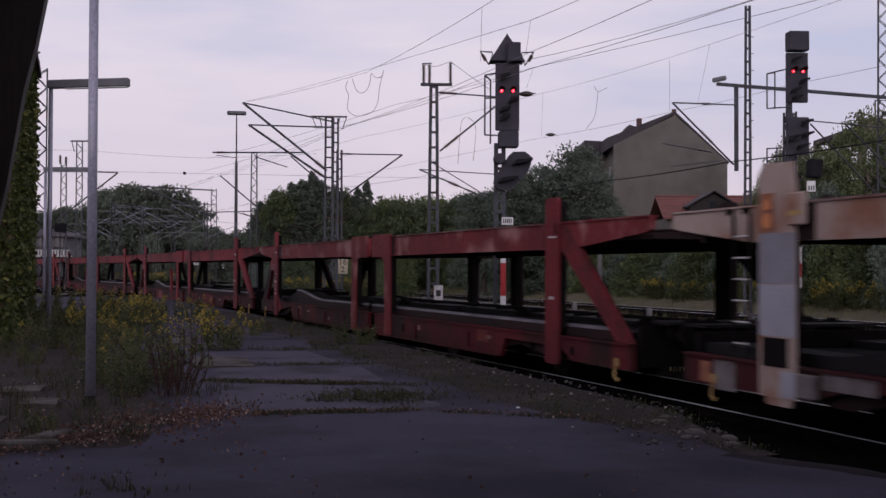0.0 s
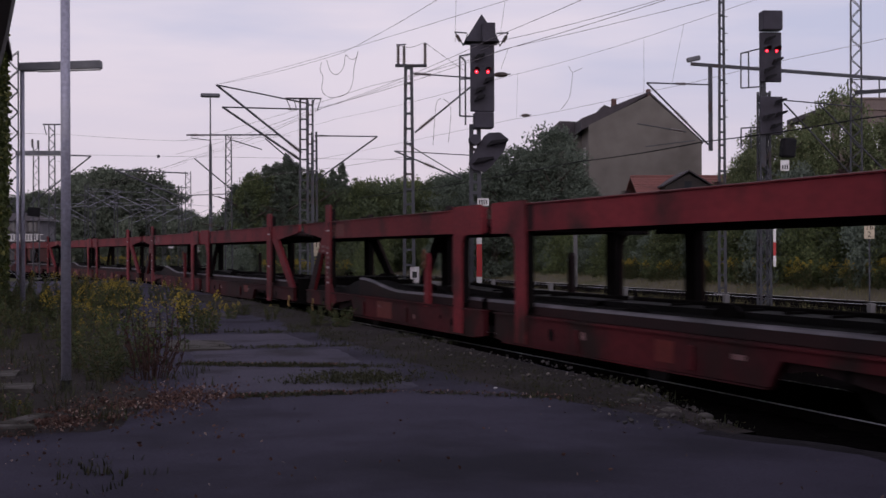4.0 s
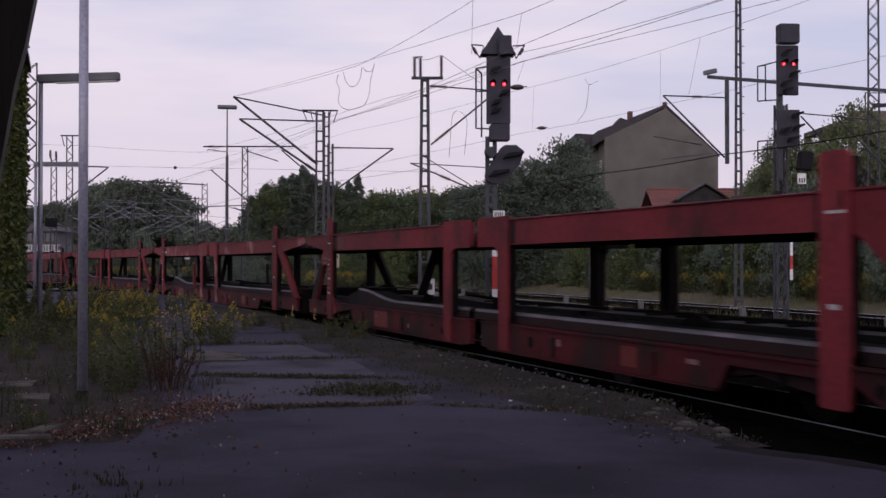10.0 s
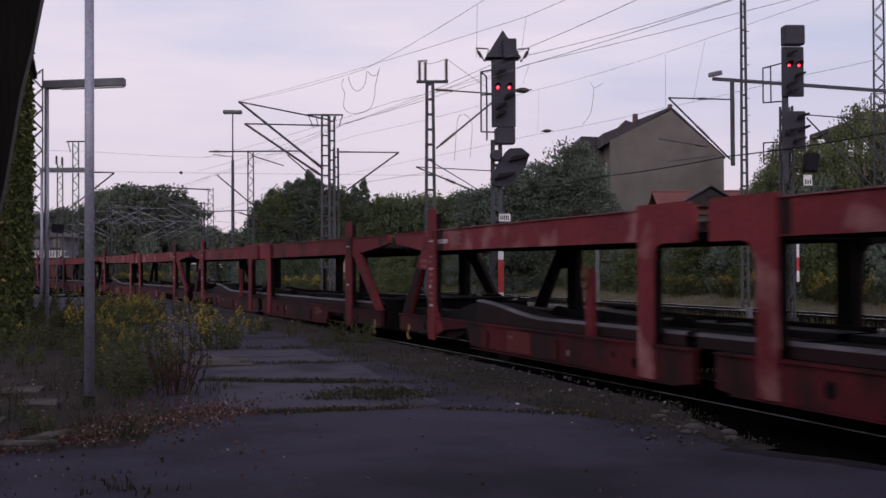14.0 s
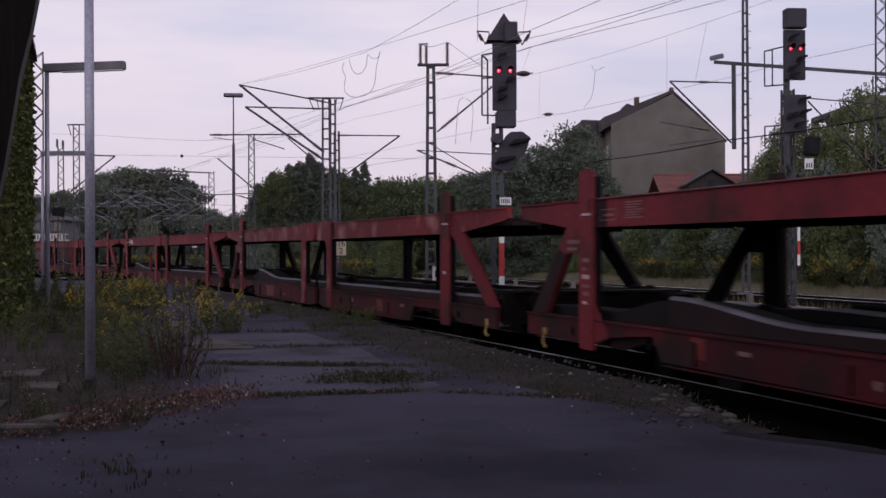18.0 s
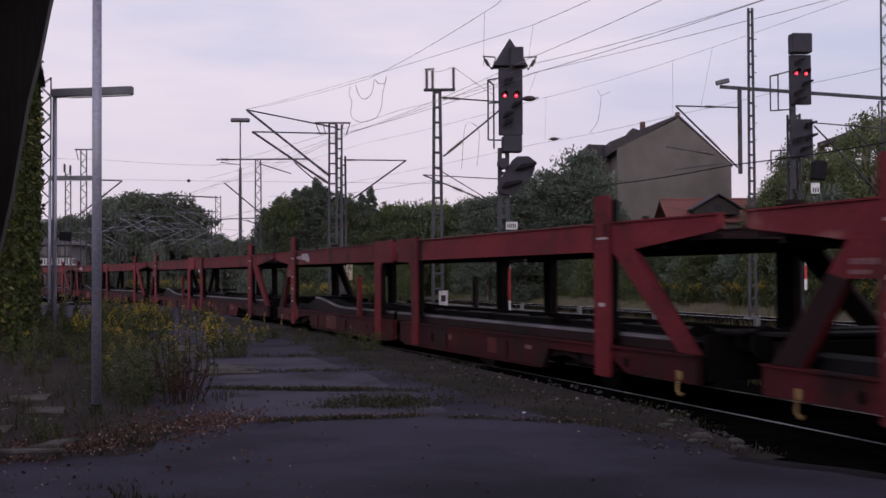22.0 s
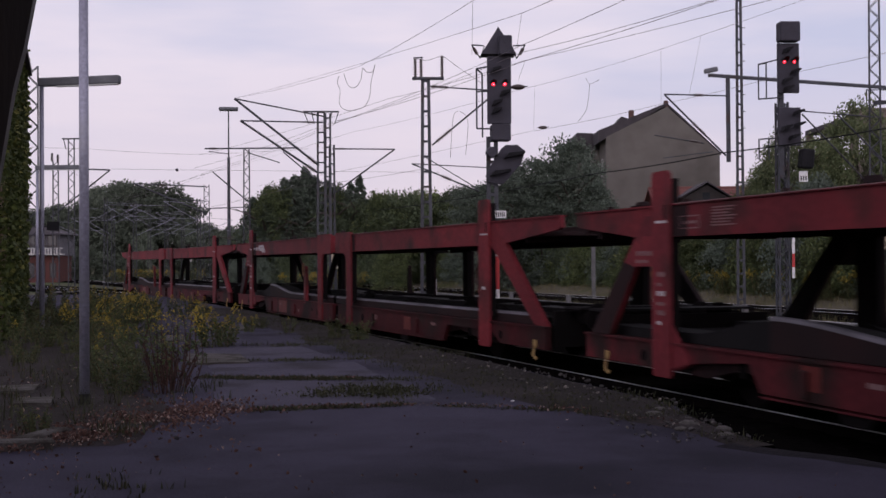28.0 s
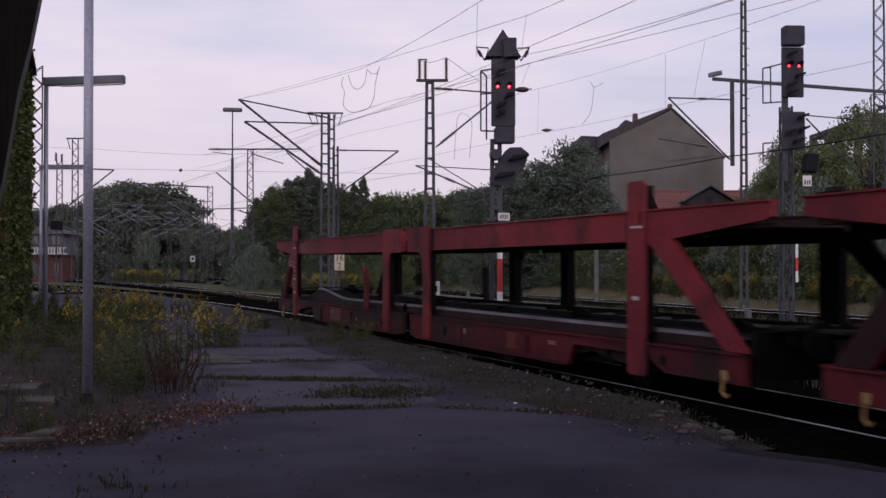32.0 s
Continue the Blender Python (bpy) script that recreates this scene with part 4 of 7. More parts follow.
def signal_one():
    t = thing("main_signal", "tall black railway light signal showing two red lights", "railway signal", "red light signals", at=facing(12.12, 33.87) @ pose(0, 0, 0, 0, 0, 7))
    part("mast", ladder_mast(Geo(), 5.4, 0.26, 0.22, 0.12, 0.32), STEEL, t).location = Vector((-0.2, 0.1, 0)) * PLAN
    part("footing", Geo().bevel_box(-0.5, 0.1, -0.25, 0.45, -0.64, -0.5, 0.04), CONCRETE, t)
    hood = Geo()
    hood.add([(-0.52, -0.1, 7.83), (0.52, -0.1, 7.83), (0.52, 0.6, 7.83), (-0.52, 0.6, 7.83), (0.02, 0.2, 8.69)], [(0, 1, 2, 3), (0, 1, 4), (1, 2, 4), (2, 3, 4), (3, 0, 4)])
    part("hood", hood, BLACKP, t, "pointed sheet-metal hood")
    part("top_box", Geo().bevel_box(-0.02, 0.36, -0.35, 0.1, 7.78, 8.34, 0.02), BLACKP, t)
    for s, x0 in ((-1, -0.42), (1, 0.46)):
        yk = thing("insulator_yoke", "", "")
        yk.parent = t
        tagged(yk, "small wire yoke with an insulator beside the hood")
        x1, x2 = x0 + s * 0.36, x0 + s * 0.1
        part("yoke_bar", Geo().tube((x0, 0.2, 8.12), (x1, 0.2, 8.14), 0.022, n=6), STEEL, yk)
        part("yoke_bar", Geo().tube((x1, 0.2, 8.14), (x2, 0.2, 7.74), 0.02, n=6), STEEL, yk)
        part("yoke_bar", Geo().tube((x0 - s * 0.02, 0.2, 8.1), (x2, 0.2, 7.74), 0.016, n=6), STEEL, yk)
        part("insulator", Geo().tube((x1 - s * 0.06, 0.18, 8.04), (x1 - s * 0.16, 0.18, 7.86), 0.05, n=8), PORCELAIN, yk)
    b = part("screen", Geo().bevel_box(-0.35, 0.36, -0.08, 0.04, 5.76, 7.76, 0.02), BLACKP, t, "flat dark grey lamp screen")
    for x, z in ((-0.1, 7.34), (0.17, 6.66), (-0.08, 6.37), (-0.09, 6.13)):
        part("visor", slant_hood(x, z), HOODP, b)
    for x in (-0.17, 0.17):
        part("visor", visor(x, 6.95, 0.07, 0.2), HOODP, b)
        lamp = lens(x, 6.93, 0.052, RED_LIGHT, b, "glowing red lamp")
        part("lamp_core", Geo().tube((x, -0.101, 6.93), (x, -0.106, 6.93), 0.016, n=10), RED_CORE, lamp)
    part("lower_box", Geo().bevel_box(-0.25, 0.33, -0.2, 0.25, 5.26, 5.74, 0.03), BLACKP, t)
    fr = thing("service_frame", "", "")
    fr.parent = t
    tagged(fr, "thin steel service frame beside the screen")
    for p0, p1 in (((-0.66, 0, 5.63), (-0.66, 0, 7.4)), ((-0.46, 0.3, 5.4), (-0.46, 0.3, 7.3)), ((-0.66, 0, 7.4), (-0.35, 0, 7.46)), ((-0.66, 0, 6.72), (-0.2, 0, 6.74)), ((-0.66, 0, 5.63), (-0.2, 0, 5.62)), ((-0.66, 0, 7.4), (-0.46, 0.3, 7.3))):
        part("frame_tube", Geo().tube(p0, p1, 0.025, n=6), STEEL, fr)
    part("round_lamp", Geo().tube((-0.25, -0.05, 4.91), (-0.25, -0.4, 4.91), 0.17, 0.15, 16), BLACKP, t)
    out = [(-0.42, 4.21), (-0.23, 4.59), (0.05, 5.03), (0.18, 5.13), (0.52, 5.14), (0.75, 4.96), (0.63, 4.59), (0.3, 4.2), (0.08, 3.97), (-0.3, 4.04)]
    d = part("distant_signal", Geo().prism(out, -0.14, -0.02, None, "y"), BLACKP, t, "slanting dark lamp board")
    for x, z in ((0.0, 4.3), (0.42, 4.82)):
        part("visor", slant_hood(x, z, 0.3, 0.3), HOODP, d).location = (0, -0.06 * PLAN, 0)
    part("number_plate", Geo().box(-0.16, 0.18, -0.12, -0.1, 2.98, 3.2), WHITEP, t, "white plate with black bars")
    for k in range(5):
        part("plate_bar", Geo().box(-0.12 + k * 0.055, -0.09 + k * 0.055, -0.125, -0.121, 3.02, 3.15), INK, t)
    for z0, z1, m in ((1.85, 2.25, WHITEP), (0.88, 1.85, REDP), (0.38, 0.88, WHITEP)):
        part("mast_sign", Geo().box(-0.18, -0.02, -0.02, 0.0, z0 + 0.002, z1), m, t)


def signal_two():
    t = thing("main_signal", "black railway light signal on a lattice mast showing two red lights", "railway signal", "red light signals", at=facing(22.57, 34.9) @ pose(0, 0, 0, 0, 0, 20))
    m = part("mast", lattice_mast(Geo(), 6.9, 0.34, 0.3, 0.03, 0.34), STEEL, t)
    m.location = Vector((-0.12, 0.25, 0)) * PLAN
    part("cable_duct", Geo().bevel_box(-0.28, -0.1, 0.07, 0.24, 4.4, 7.5, 0.02), STEEL, t)
    part("footing", Geo().bevel_box(-0.5, 0.3, -0.1, 0.7, -0.64, -0.5, 0.04), CONCRETE, t)
    part("top_box", Geo().bevel_box(-0.33, 0.34, -0.3, 0.15, 8.86, 9.5, 0.03), BLACKP, t)
    b = part("screen", Geo().bevel_box(-0.35, 0.37, -0.08, 0.05, 7.18, 8.82, 0.02), BLACKP, t, "flat dark lamp screen")
    for x, z in ((-0.08, 8.55), (0.18, 7.85), (-0.1, 7.55), (-0.05, 7.3)):
        part("visor", slant_hood(x, z, 0.14, 0.34), HOODP, b)
    for x in (-0.13, 0.2):
        part("visor", visor(x, 8.22, 0.08, 0.34), HOODP, b)
        lamp = lens(x, 8.2, 0.052, RED_LIGHT, b, "glowing red lamp")
        part("lamp_core", Geo().tube((x, -0.101, 8.2), (x, -0.106, 8.2), 0.016, n=10), RED_CORE, lamp)
    d = part("distant_signal", Geo().bevel_box(-0.35, 0.4, -0.1, 0.05, 5.45, 6.7, 0.02), BLACKP, t, "second dark lamp board")
    for x, z in ((0.25, 6.5), (0.28, 6.1), (-0.15, 6.0), (0.1, 5.7)):
        part("visor", slant_hood(x, z, 0.15, 0.42), HOODP, d)
    fr = thing("service_frame", "", "")
    fr.parent = t
    tagged(fr, "thin steel service frame beside the screen")
    for p0, p1 in (((-0.98, 0, 6.98), (-0.98, 0, 8.12)), ((-0.65, 0.2, 7.0), (-0.65, 0.2, 8.2)), ((-0.98, 0, 8.12), (-0.35, 0, 8.28)), ((-0.98, 0, 6.98), (-0.2, 0, 7.04)), ((-0.98, 0, 8.12), (-0.65, 0.2, 8.2)), ((-0.98, 0, 5.66), (-0.35, 0, 5.7)), ((-0.98, 0, 5.0), (-0.98, 0, 5.66)), ((-0.65, 0, 5.0), (-0.65, 0, 5.68))):
        part("frame_tube", Geo().tube(p0, p1, 0.025, n=6), STEEL, fr)
    part("side_lamp", Geo().bevel_box(-0.2, 0.24, -0.35, 0.05, 4.72, 5.35, 0.05, Matrix.Rotation(radians(6), 4, "Y")), HOODP, t)
    part("number_plate", Geo().box(0.28, 0.57, -0.2, -0.18, 4.25, 4.6), WHITEP, t, "white plate with black bars")
    for k in range(3):
        part("plate_bar", Geo().box(0.33 + k * 0.08, 0.37 + k * 0.08, -0.205, -0.201, 4.3, 4.44), INK, t)
    for z0, z1, mt in ((1.9, 2.45, WHITEP), (1.46, 1.9, REDP), (1.1, 1.46, WHITEP)):
        part("mast_sign", Geo().box(0.09, 0.18, -0.02, 0.0, z0 + 0.002, z1), mt, t)


signal_one()
signal_two()


def catenary_mast(kind, x, y, h, w0, w1, label, arms=(), name="catenary_mast"):
    t = thing(name, label, "catenary mast", "catenary masts of the yard")
    m = facing(x, y)
    g = Geo()
    (ladder_mast if kind == "flat" else lattice_mast)(g, h, w0, w1, 0.13 if kind == "flat" else 0.035, 0.62 if kind == "flat" else 0.5)
    o = part("mast", g, STEEL, t)
    o.matrix_basis = metres(m)
    f = part("footing", Geo().bevel_box(-0.45, 0.45, -0.45, 0.45, -0.64, -0.42, 0.05), CONCRETE, t)
    f.matrix_basis = metres(m)
    for a, b, r, ins in arms:
        arm(t, a, b, r, ins)
    return t


mast = catenary_mast("flat", 13.95, 47.9, 9.25, 0.42, 0.24, "flat lattice catenary mast with insulators on its head", (
    ((14.0, 47.88, 8.94), (16.9, 47.05, 8.72), 0.03, (0.06, 0.3)),
    ((14.2, 47.86, 6.51), (16.6, 47.15, 8.55), 0.036, (0.08, 0.32)),
    ((13.4, 48.12, 5.76), (16.9, 47.1, 5.55), 0.02, None),
    ((13.4, 48.12, 5.76), (16.04, 47.35, 4.61), 0.03, (0.45, 0.6)),
    ((13.95, 47.9, 6.0), (16.0, 47.3, 4.7), 0.02, None)))
part("head_plate", Geo().bevel_box(-0.55, 0.75, -0.12, 0.12, 9.2, 9.3, 0.02, facing(13.95, 47.9)), STEEL, mast)
for u, z0, z1 in ((-0.42, 9.3, 10.1), (-0.18, 9.3, 10.1), (0.68, 9.3, 10.2)):
    q = facing(13.95, 47.9)
    insulator(q @ Vector((u, 0, z0)), q @ Vector((u, 0, z1)), mast, 0.09)
part("horn", Geo().bar(facing(13.95, 47.9) @ Vector((-0.5, 0, 10.1)), facing(13.95, 47.9) @ Vector((-0.1, 0, 10.12)), 0.05), STEEL, mast)

mast = catenary_mast("flat", 14.75, 73.7, 11.05, 0.5, 0.4, "pair of catenary masts with two long slanting brackets", (
    ((14.94, 73.67, 10.75), (9.66, 75.23, 11.88), 0.045, (0.06, 0.14)),
    ((14.64, 73.82, 7.72), (9.66, 75.23, 11.88), 0.07, (0.04, 0.14)),
    ((14.54, 73.85, 10.4), (10.01, 75.15, 10.52), 0.045, (0.04, 0.16)),
    ((14.54, 73.85, 7.3), (10.01, 75.15, 10.52), 0.07, (0.04, 0.14)),
    ((14.4, 73.9, 6.9), (12.5, 74.4, 8.6), 0.04, None)))
q = facing(15.15, 73.6)
part("second_mast", ladder_mast(Geo(), 10.95, 0.34, 0.28, 0.12, 0.6), STEEL, mast).matrix_basis = metres(q)
part("head_plate", Geo().bevel_box(-1.25, 0.95, -0.12, 0.12, 11.0, 11.08, 0.02, facing(14.9, 73.65)), STEEL, mast)
for u in (-1.2, -0.75, 0.5, 0.9):
    part("stay", Geo().bar(facing(14.9, 73.65) @ Vector((u, 0, 11.0)), facing(14.9, 73.65) @ Vector((u * 0.75, 0, 10.3)), 0.05), STEEL, mast)
catenary_mast("flat", 15.6, 74.6, 9.1, 0.36, 0.26, "flat lattice catenary mast with a bracket over the tracks", (
    ((15.6, 74.5, 8.85), (19.35, 73.4, 8.8), 0.04, (0.06, 0.2)),
    ((15.75, 74.5, 6.1), (19.35, 73.4, 8.8), 0.05, None)))
mast = catenary_mast("lattice", 13.12, 95.1, 10.75, 0.55, 0.4, "lattice mast with a cross beam over the far tracks", (
    ((10.0, 96.0, 10.72), (17.0, 93.95, 10.74), 0.06, (0.05, 0.13)),
    ((13.2, 95.1, 10.4), (15.6, 94.4, 9.6), 0.04, None),
    ((10.3, 95.9, 10.5), (11.8, 95.5, 10.3), 0.03, None),
    ((13.2, 95.1, 6.6), (10.6, 95.9, 8.9), 0.05, None)))
mast = catenary_mast("lattice", 16.0, 151.7, 11.5, 0.8, 0.6, "far lattice mast with brackets on both sides", (
    ((16.0, 151.7, 11.3), (7.4, 154.2, 11.75), 0.08, None),
    ((16.0, 151.7, 8.0), (7.4, 154.2, 11.75), 0.1, None),
    ((16.0, 151.7, 9.5), (11.0, 153.2, 9.9), 0.06, None),
    ((16.0, 151.7, 8.6), (22.0, 150.0, 8.8), 0.06, None)))
catenary_mast("lattice", -1.75, 62.0, 11.3, 0.5, 0.5, "square lattice mast behind the platform lamps")
catenary_mast("lattice", 0.06, 104.2, 12.1, 0.5, 0.45, "lattice mast with a short cross arm", (
    ((-0.65, 104.4, 12.08), (1.2, 103.9, 12.08), 0.06, None), ((-0.55, 104.4, 12.05), (-0.35, 104.3, 11.2), 0.04, None),
    ((0.06, 104.2, 9.6), (3.1, 103.4, 9.5), 0.05, None), ((3.1, 103.4, 9.5), (-1.6, 104.6, 5.6), 0.06, None)))
catenary_mast("lattice", -1.17, 104.6, 10.2, 0.5, 0.4, "lattice mast with insulators on its head", (
    ((-1.45, 104.6, 10.2), (-1.45, 104.6, 10.9), 0.07, (0.1, 0.9)), ((-1.0, 104.6, 10.2), (-1.0, 104.6, 10.8), 0.07, (0.1, 0.9))))


def far_brackets():
    """Slim pale brackets of the distant catenary, crossing one another before the trees."""
    rng = random.Random(8)
    for k, (x, y, h, side) in enumerate(((3.4, 128, 8.6, 1), (6.8, 139, 8.8, -1), (10.5, 143, 9.0, -1), (5.0, 156, 9.2, 1), (9.8, 163, 9.2, -1), (13.2, 133, 8.8, -1), (1.5, 147, 8.8, 1), (14.5, 168, 9.4, -1))):
        t = thing("catenary_mast", "slim far catenary mast with pale slanting brackets", "catenary mast", "far catenary masts")
        part("mast", lattice_mast(Geo(), h, 0.4, 0.3, 0.03, 0.6), STEEL, t).matrix_basis = metres(facing(x, y))
        for j in range(2):
            z = h - 0.5 - j * 1.5
            s = side if j == 0 else -side
            e = (x + s * rng.uniform(3.2, 4.4), y - s * 0.9, z - rng.uniform(-0.3, 0.3))
            part("bracket_tube", Geo().tube((x, y, z), e, 0.02, n=6), GALV, t)
            part("bracket_tube", Geo().tube((x, y, z - 1.9), e, 0.028, n=6), GALV, t)
            part("bracket_tube", Geo().tube((x + s * 1.5, y - s * 0.35, z - 1.2), (e[0] + s * 0.2, e[1], e[2] - 1.25), 0.018, n=6), GALV, t)


far_brackets()


def right_portal():
    mast = catenary_mast("flat", 30.5, 51.25, 14.3, 0.3, 0.17, "tall slim catenary mast beside a hanging bracket", (
        ((30.0, 51.4, 9.55), (27.07, 52.3, 9.65), 0.035, (0.4, 0.55)),
        ((29.9, 51.5, 6.7), (27.07, 52.3, 9.65), 0.045, (0.35, 0.55)),
        ((26.6, 52.4, 7.7), (28.9, 51.8, 7.3), 0.03, (0.7, 0.95)),
        ((27.0, 52.3, 6.6), (29.3, 51.7, 6.9), 0.025, None)))
    p = thing("catenary_portal", "grey steel cross beam with a hanging post over the tracks", "catenary portal")
    part("beam", Geo().bar((29.1, 51.7, 10.55), (41.9, 47.9, 9.55), 0.16, 0.15), STEEL, p)
    part("hanging_post", Geo().bar((30.0, 51.45, 10.5), (30.02, 51.47, 6.4), 0.17, 0.17), STEEL, p)
    part("lamp", Geo().bevel_box(-0.35, 0.3, -0.12, 0.12, -0.06, 0.16, 0.04, pose(29.25, 51.65, 10.74, 0, -12, -17)), GREYBOX, p)
    part("support_mast", lattice_mast(Geo(), 18.0, 0.62, 0.5, 0.035, 0.55), STEEL, p).matrix_basis = metres(facing(41.75, 56.2))
    part("beam_end", Geo().bar((41.9, 47.9, 9.55), (41.75, 56.2, 10.2), 0.2), STEEL, p)
    for k in range(7):
        part("step_iron", Geo().tube((30.55, 51.2, 8 + k * 0.8), (30.75, 51.13, 8 + k * 0.8), 0.02, n=5), STEEL, mast)
    for a, b, r in (((22.9, 35.4, 6.7), (25.2, 33.9, 6.35), 0.022), ((23.3, 35.2, 6.55), (26.6, 34.9, 3.4), 0.028), ((24.5, 34.9, 6.5), (27.8, 34.6, 3.5), 0.028)):
        part("far_bracket", Geo().tube(a, b, r, n=6), STEEL, p)


right_portal()


def wires():
    """Overhead wires of the yard, each with a slight sag."""
    lines = [
        [(10.2, 22.0, 9.6), (10.2, 29.5, 8.6), (9.7, 41.8, 8.6), (9.6, 75.2, 11.9)],
        [(12.1, 20.0, 8.3), (11.5, 30.3, 8.3), (9.66, 75.2, 11.9)],
        [(11.3, 14.0, 7.3), (11.2, 29.5, 7.3), (10.2, 46.8, 7.3), (8.9, 68.7, 7.3), (3, 110, 7.3)],
        [(15.0, 14.0, 7.6), (13.7, 26.3, 7.6), (12.2, 32.1, 7.6), (10.6, 50.6, 7.6), (8.5, 76.7, 7.6), (5, 110, 7.6)],
        ]
    over_sidings = [
        [(13.4, 12.0, 7.0), (11.5, 30.2, 7.0), (9.4, 45.1, 7.0), (6.5, 68, 7.0)],
        [(18.2, 14.0, 7.9), (13.4, 35.2, 7.9), (11.5, 44.6, 7.9), (7, 70, 7.9)],
        [(22.84, 15.84, 10.3), (22.97, 44.35, 10.3), (21.52, 56.5, 10.3), (17.69, 77.75, 10.3), (11.88, 118.8, 10.3)],
        [(24.95, 18.48, 8.18), (23.89, 37.22, 8.18), (23.37, 45.14, 8.18), (21.39, 55.44, 8.05), (14.52, 99.0, 8.05)],
        [(22.5, 16.0, 5.3), (21.5, 28.8, 5.3), (20.9, 36.3, 5.3), (20.6, 45.6, 5.3), (20, 80, 5.3)],
        ]
    cross_and_far = [
        [(-9, 69.5, 8.3), (0.9, 68.7, 8.0), (6.4, 69.2, 7.85), (12.5, 66.0, 8.0)],
        [(13.7, 47.8, 5.5), (9.8, 55.6, 5.2), (5, 100, 5.2)],
        [(7.4, 154.2, 9.2), (0.0, 104, 9.4)], [(10.0, 96.0, 8.6), (4.0, 150.0, 8.6)], [(17, 94, 8.4), (16, 150, 8.4)]]
    for pts in lines + over_sidings + cross_and_far:
        fine = []
        for a, b in zip(pts, pts[1:]):
            a, b = Vector(a), Vector(b)
            n = 6
            for k in range(n):
                f = k / n
                p = a.lerp(b, f)
                p.z -= 0.12 * 4 * f * (1 - f) * min(1, (b - a).length / 20)
                fine.append(p)
        fine.append(Vector(pts[-1]))
        feeder = pts is over_sidings[-1]
        solid("overhead_wire", Geo().path(fine, 0.02 if feeder else 0.0072, 5), HOODP if feeder else WIRE, "thick black feeder wire above the tracks" if feeder else "thin dark overhead wire above the tracks", "wire", "overhead wires")
    drops = [((10.2, 30.5, 8.58), (10.4, 31.2, 7.3)), ((11.5, 30.3, 8.28), (11.4, 30.4, 7.4)), ((23.1, 41.58, 10.3), (23.5, 43.3, 8.18)), ((21.65, 55.31, 10.3), (21.52, 55.18, 8.12)), ((22.97, 44.62, 10.23), (23.37, 45.41, 8.18)), ((13.4, 35, 7.9), (13.3, 35.4, 7.3))]
    for a, b in drops:
        solid("dropper_wire", Geo().path([a, b], 0.005, 4), WIRE, "thin vertical dropper between two overhead wires", "wire", "dropper wires")
    slack = [[(9.29, 43.07, 8.46), (9.23, 43.09, 8.2), (9.33, 43.07, 7.93), (9.29, 43.08, 7.54), (9.37, 43.06, 7.32), (9.64, 42.98, 7.19), (10.05, 42.86, 7.28), (10.25, 42.79, 7.46), (10.36, 42.75, 7.79), (10.4, 42.74, 8.24), (10.53, 42.69, 8.81)], [(9.46, 43.02, 8.54), (9.56, 42.99, 8.2), (9.72, 42.95, 8.03), (9.91, 42.89, 8.09), (10.05, 42.84, 8.34), (10.11, 42.82, 8.73), (10.26, 42.77, 8.58), (10.46, 42.71, 8.62), (10.53, 42.69, 8.85)]]
    loops = [[(22.44, 50.95, 10.03), (22.57, 50.82, 9.77), (22.84, 50.42, 9.9)], [(22.57, 50.82, 9.77), (22.64, 51.35, 8.71), (22.44, 51.88, 8.18)], [(14.9, 47.6, 6.0), (15.0, 47.5, 7.6), (15.2, 47.5, 7.9)], [(15.5, 47.4, 6.1), (15.6, 47.4, 7.5), (15.3, 47.5, 7.9)], [(14.6, 47.7, 10.2), (15.4, 47.5, 9.6), (16.2, 47.2, 9.0)], [(13.5, 48.0, 10.1), (14.0, 47.9, 10.0), (14.6, 47.7, 10.2)]]
    for pts in slack + loops:
        fine = []
        vs = [Vector(p) for p in pts]
        for k in range(len(vs) - 1):
            p0, p1, p2, p3 = vs[max(k - 1, 0)], vs[k], vs[k + 1], vs[min(k + 2, len(vs) - 1)]
            for i in range(6):
                u = i / 6
                fine.append(0.5 * ((2 * p1) + (p2 - p0) * u + (2 * p0 - 5 * p1 + 4 * p2 - p3) * u * u + (3 * p1 - p0 - 3 * p2 + p3) * u ** 3))
        fine.append(vs[-1])
        solid("jumper_cable", Geo().path(fine, 0.01, 5), WIRE, "slack jumper cable looping between overhead wires", "wire", "jumper cables")
    for x, y, z in ((21.91, 54.91, 8.21), (13.15, 34.97, 7.05)):
        t = thing("section_insulator", "dark section insulator in an overhead wire", "insulator", at=facing(x, y, z))
        body = Geo().loft([[(u, r * math.cos(a * math.pi / 5), r * math.sin(a * math.pi / 5)) for a in range(11)] for u, r in ((-0.24, 0.01), (-0.2, 0.05), (-0.08, 0.085), (0.06, 0.085), (0.16, 0.05), (0.2, 0.01))])
        part("insulator_body", body, PORCELAIN, t, smooth=True)
        part("yoke", Geo().tube((-0.3, 0, -0.02), (0.28, 0, 0.02), 0.018, n=6), STEEL, t)
    b = Geo()
    bm = bmesh.new()
    bmesh.ops.create_icosphere(bm, subdivisions=2, radius=0.14)
    b.add([p.co.copy() for p in bm.verts], [[q.index for q in f.verts] for f in bm.faces])
    bm.free()
    x, y, z = 8.295, 101.2, 9.43
    solid("wire_marker_ball", b, BLACKP, "small dark ball on an overhead wire", "marker", at=pose(x, y, z), smooth=True)
    solid("overhead_wire", Geo().path([(-14, 104, 9.6), (x, y, z), (30, 99, 9.4)], 0.011, 4), WIRE, "thin dark overhead wire above the tracks", "wire", "overhead wires")


wires()


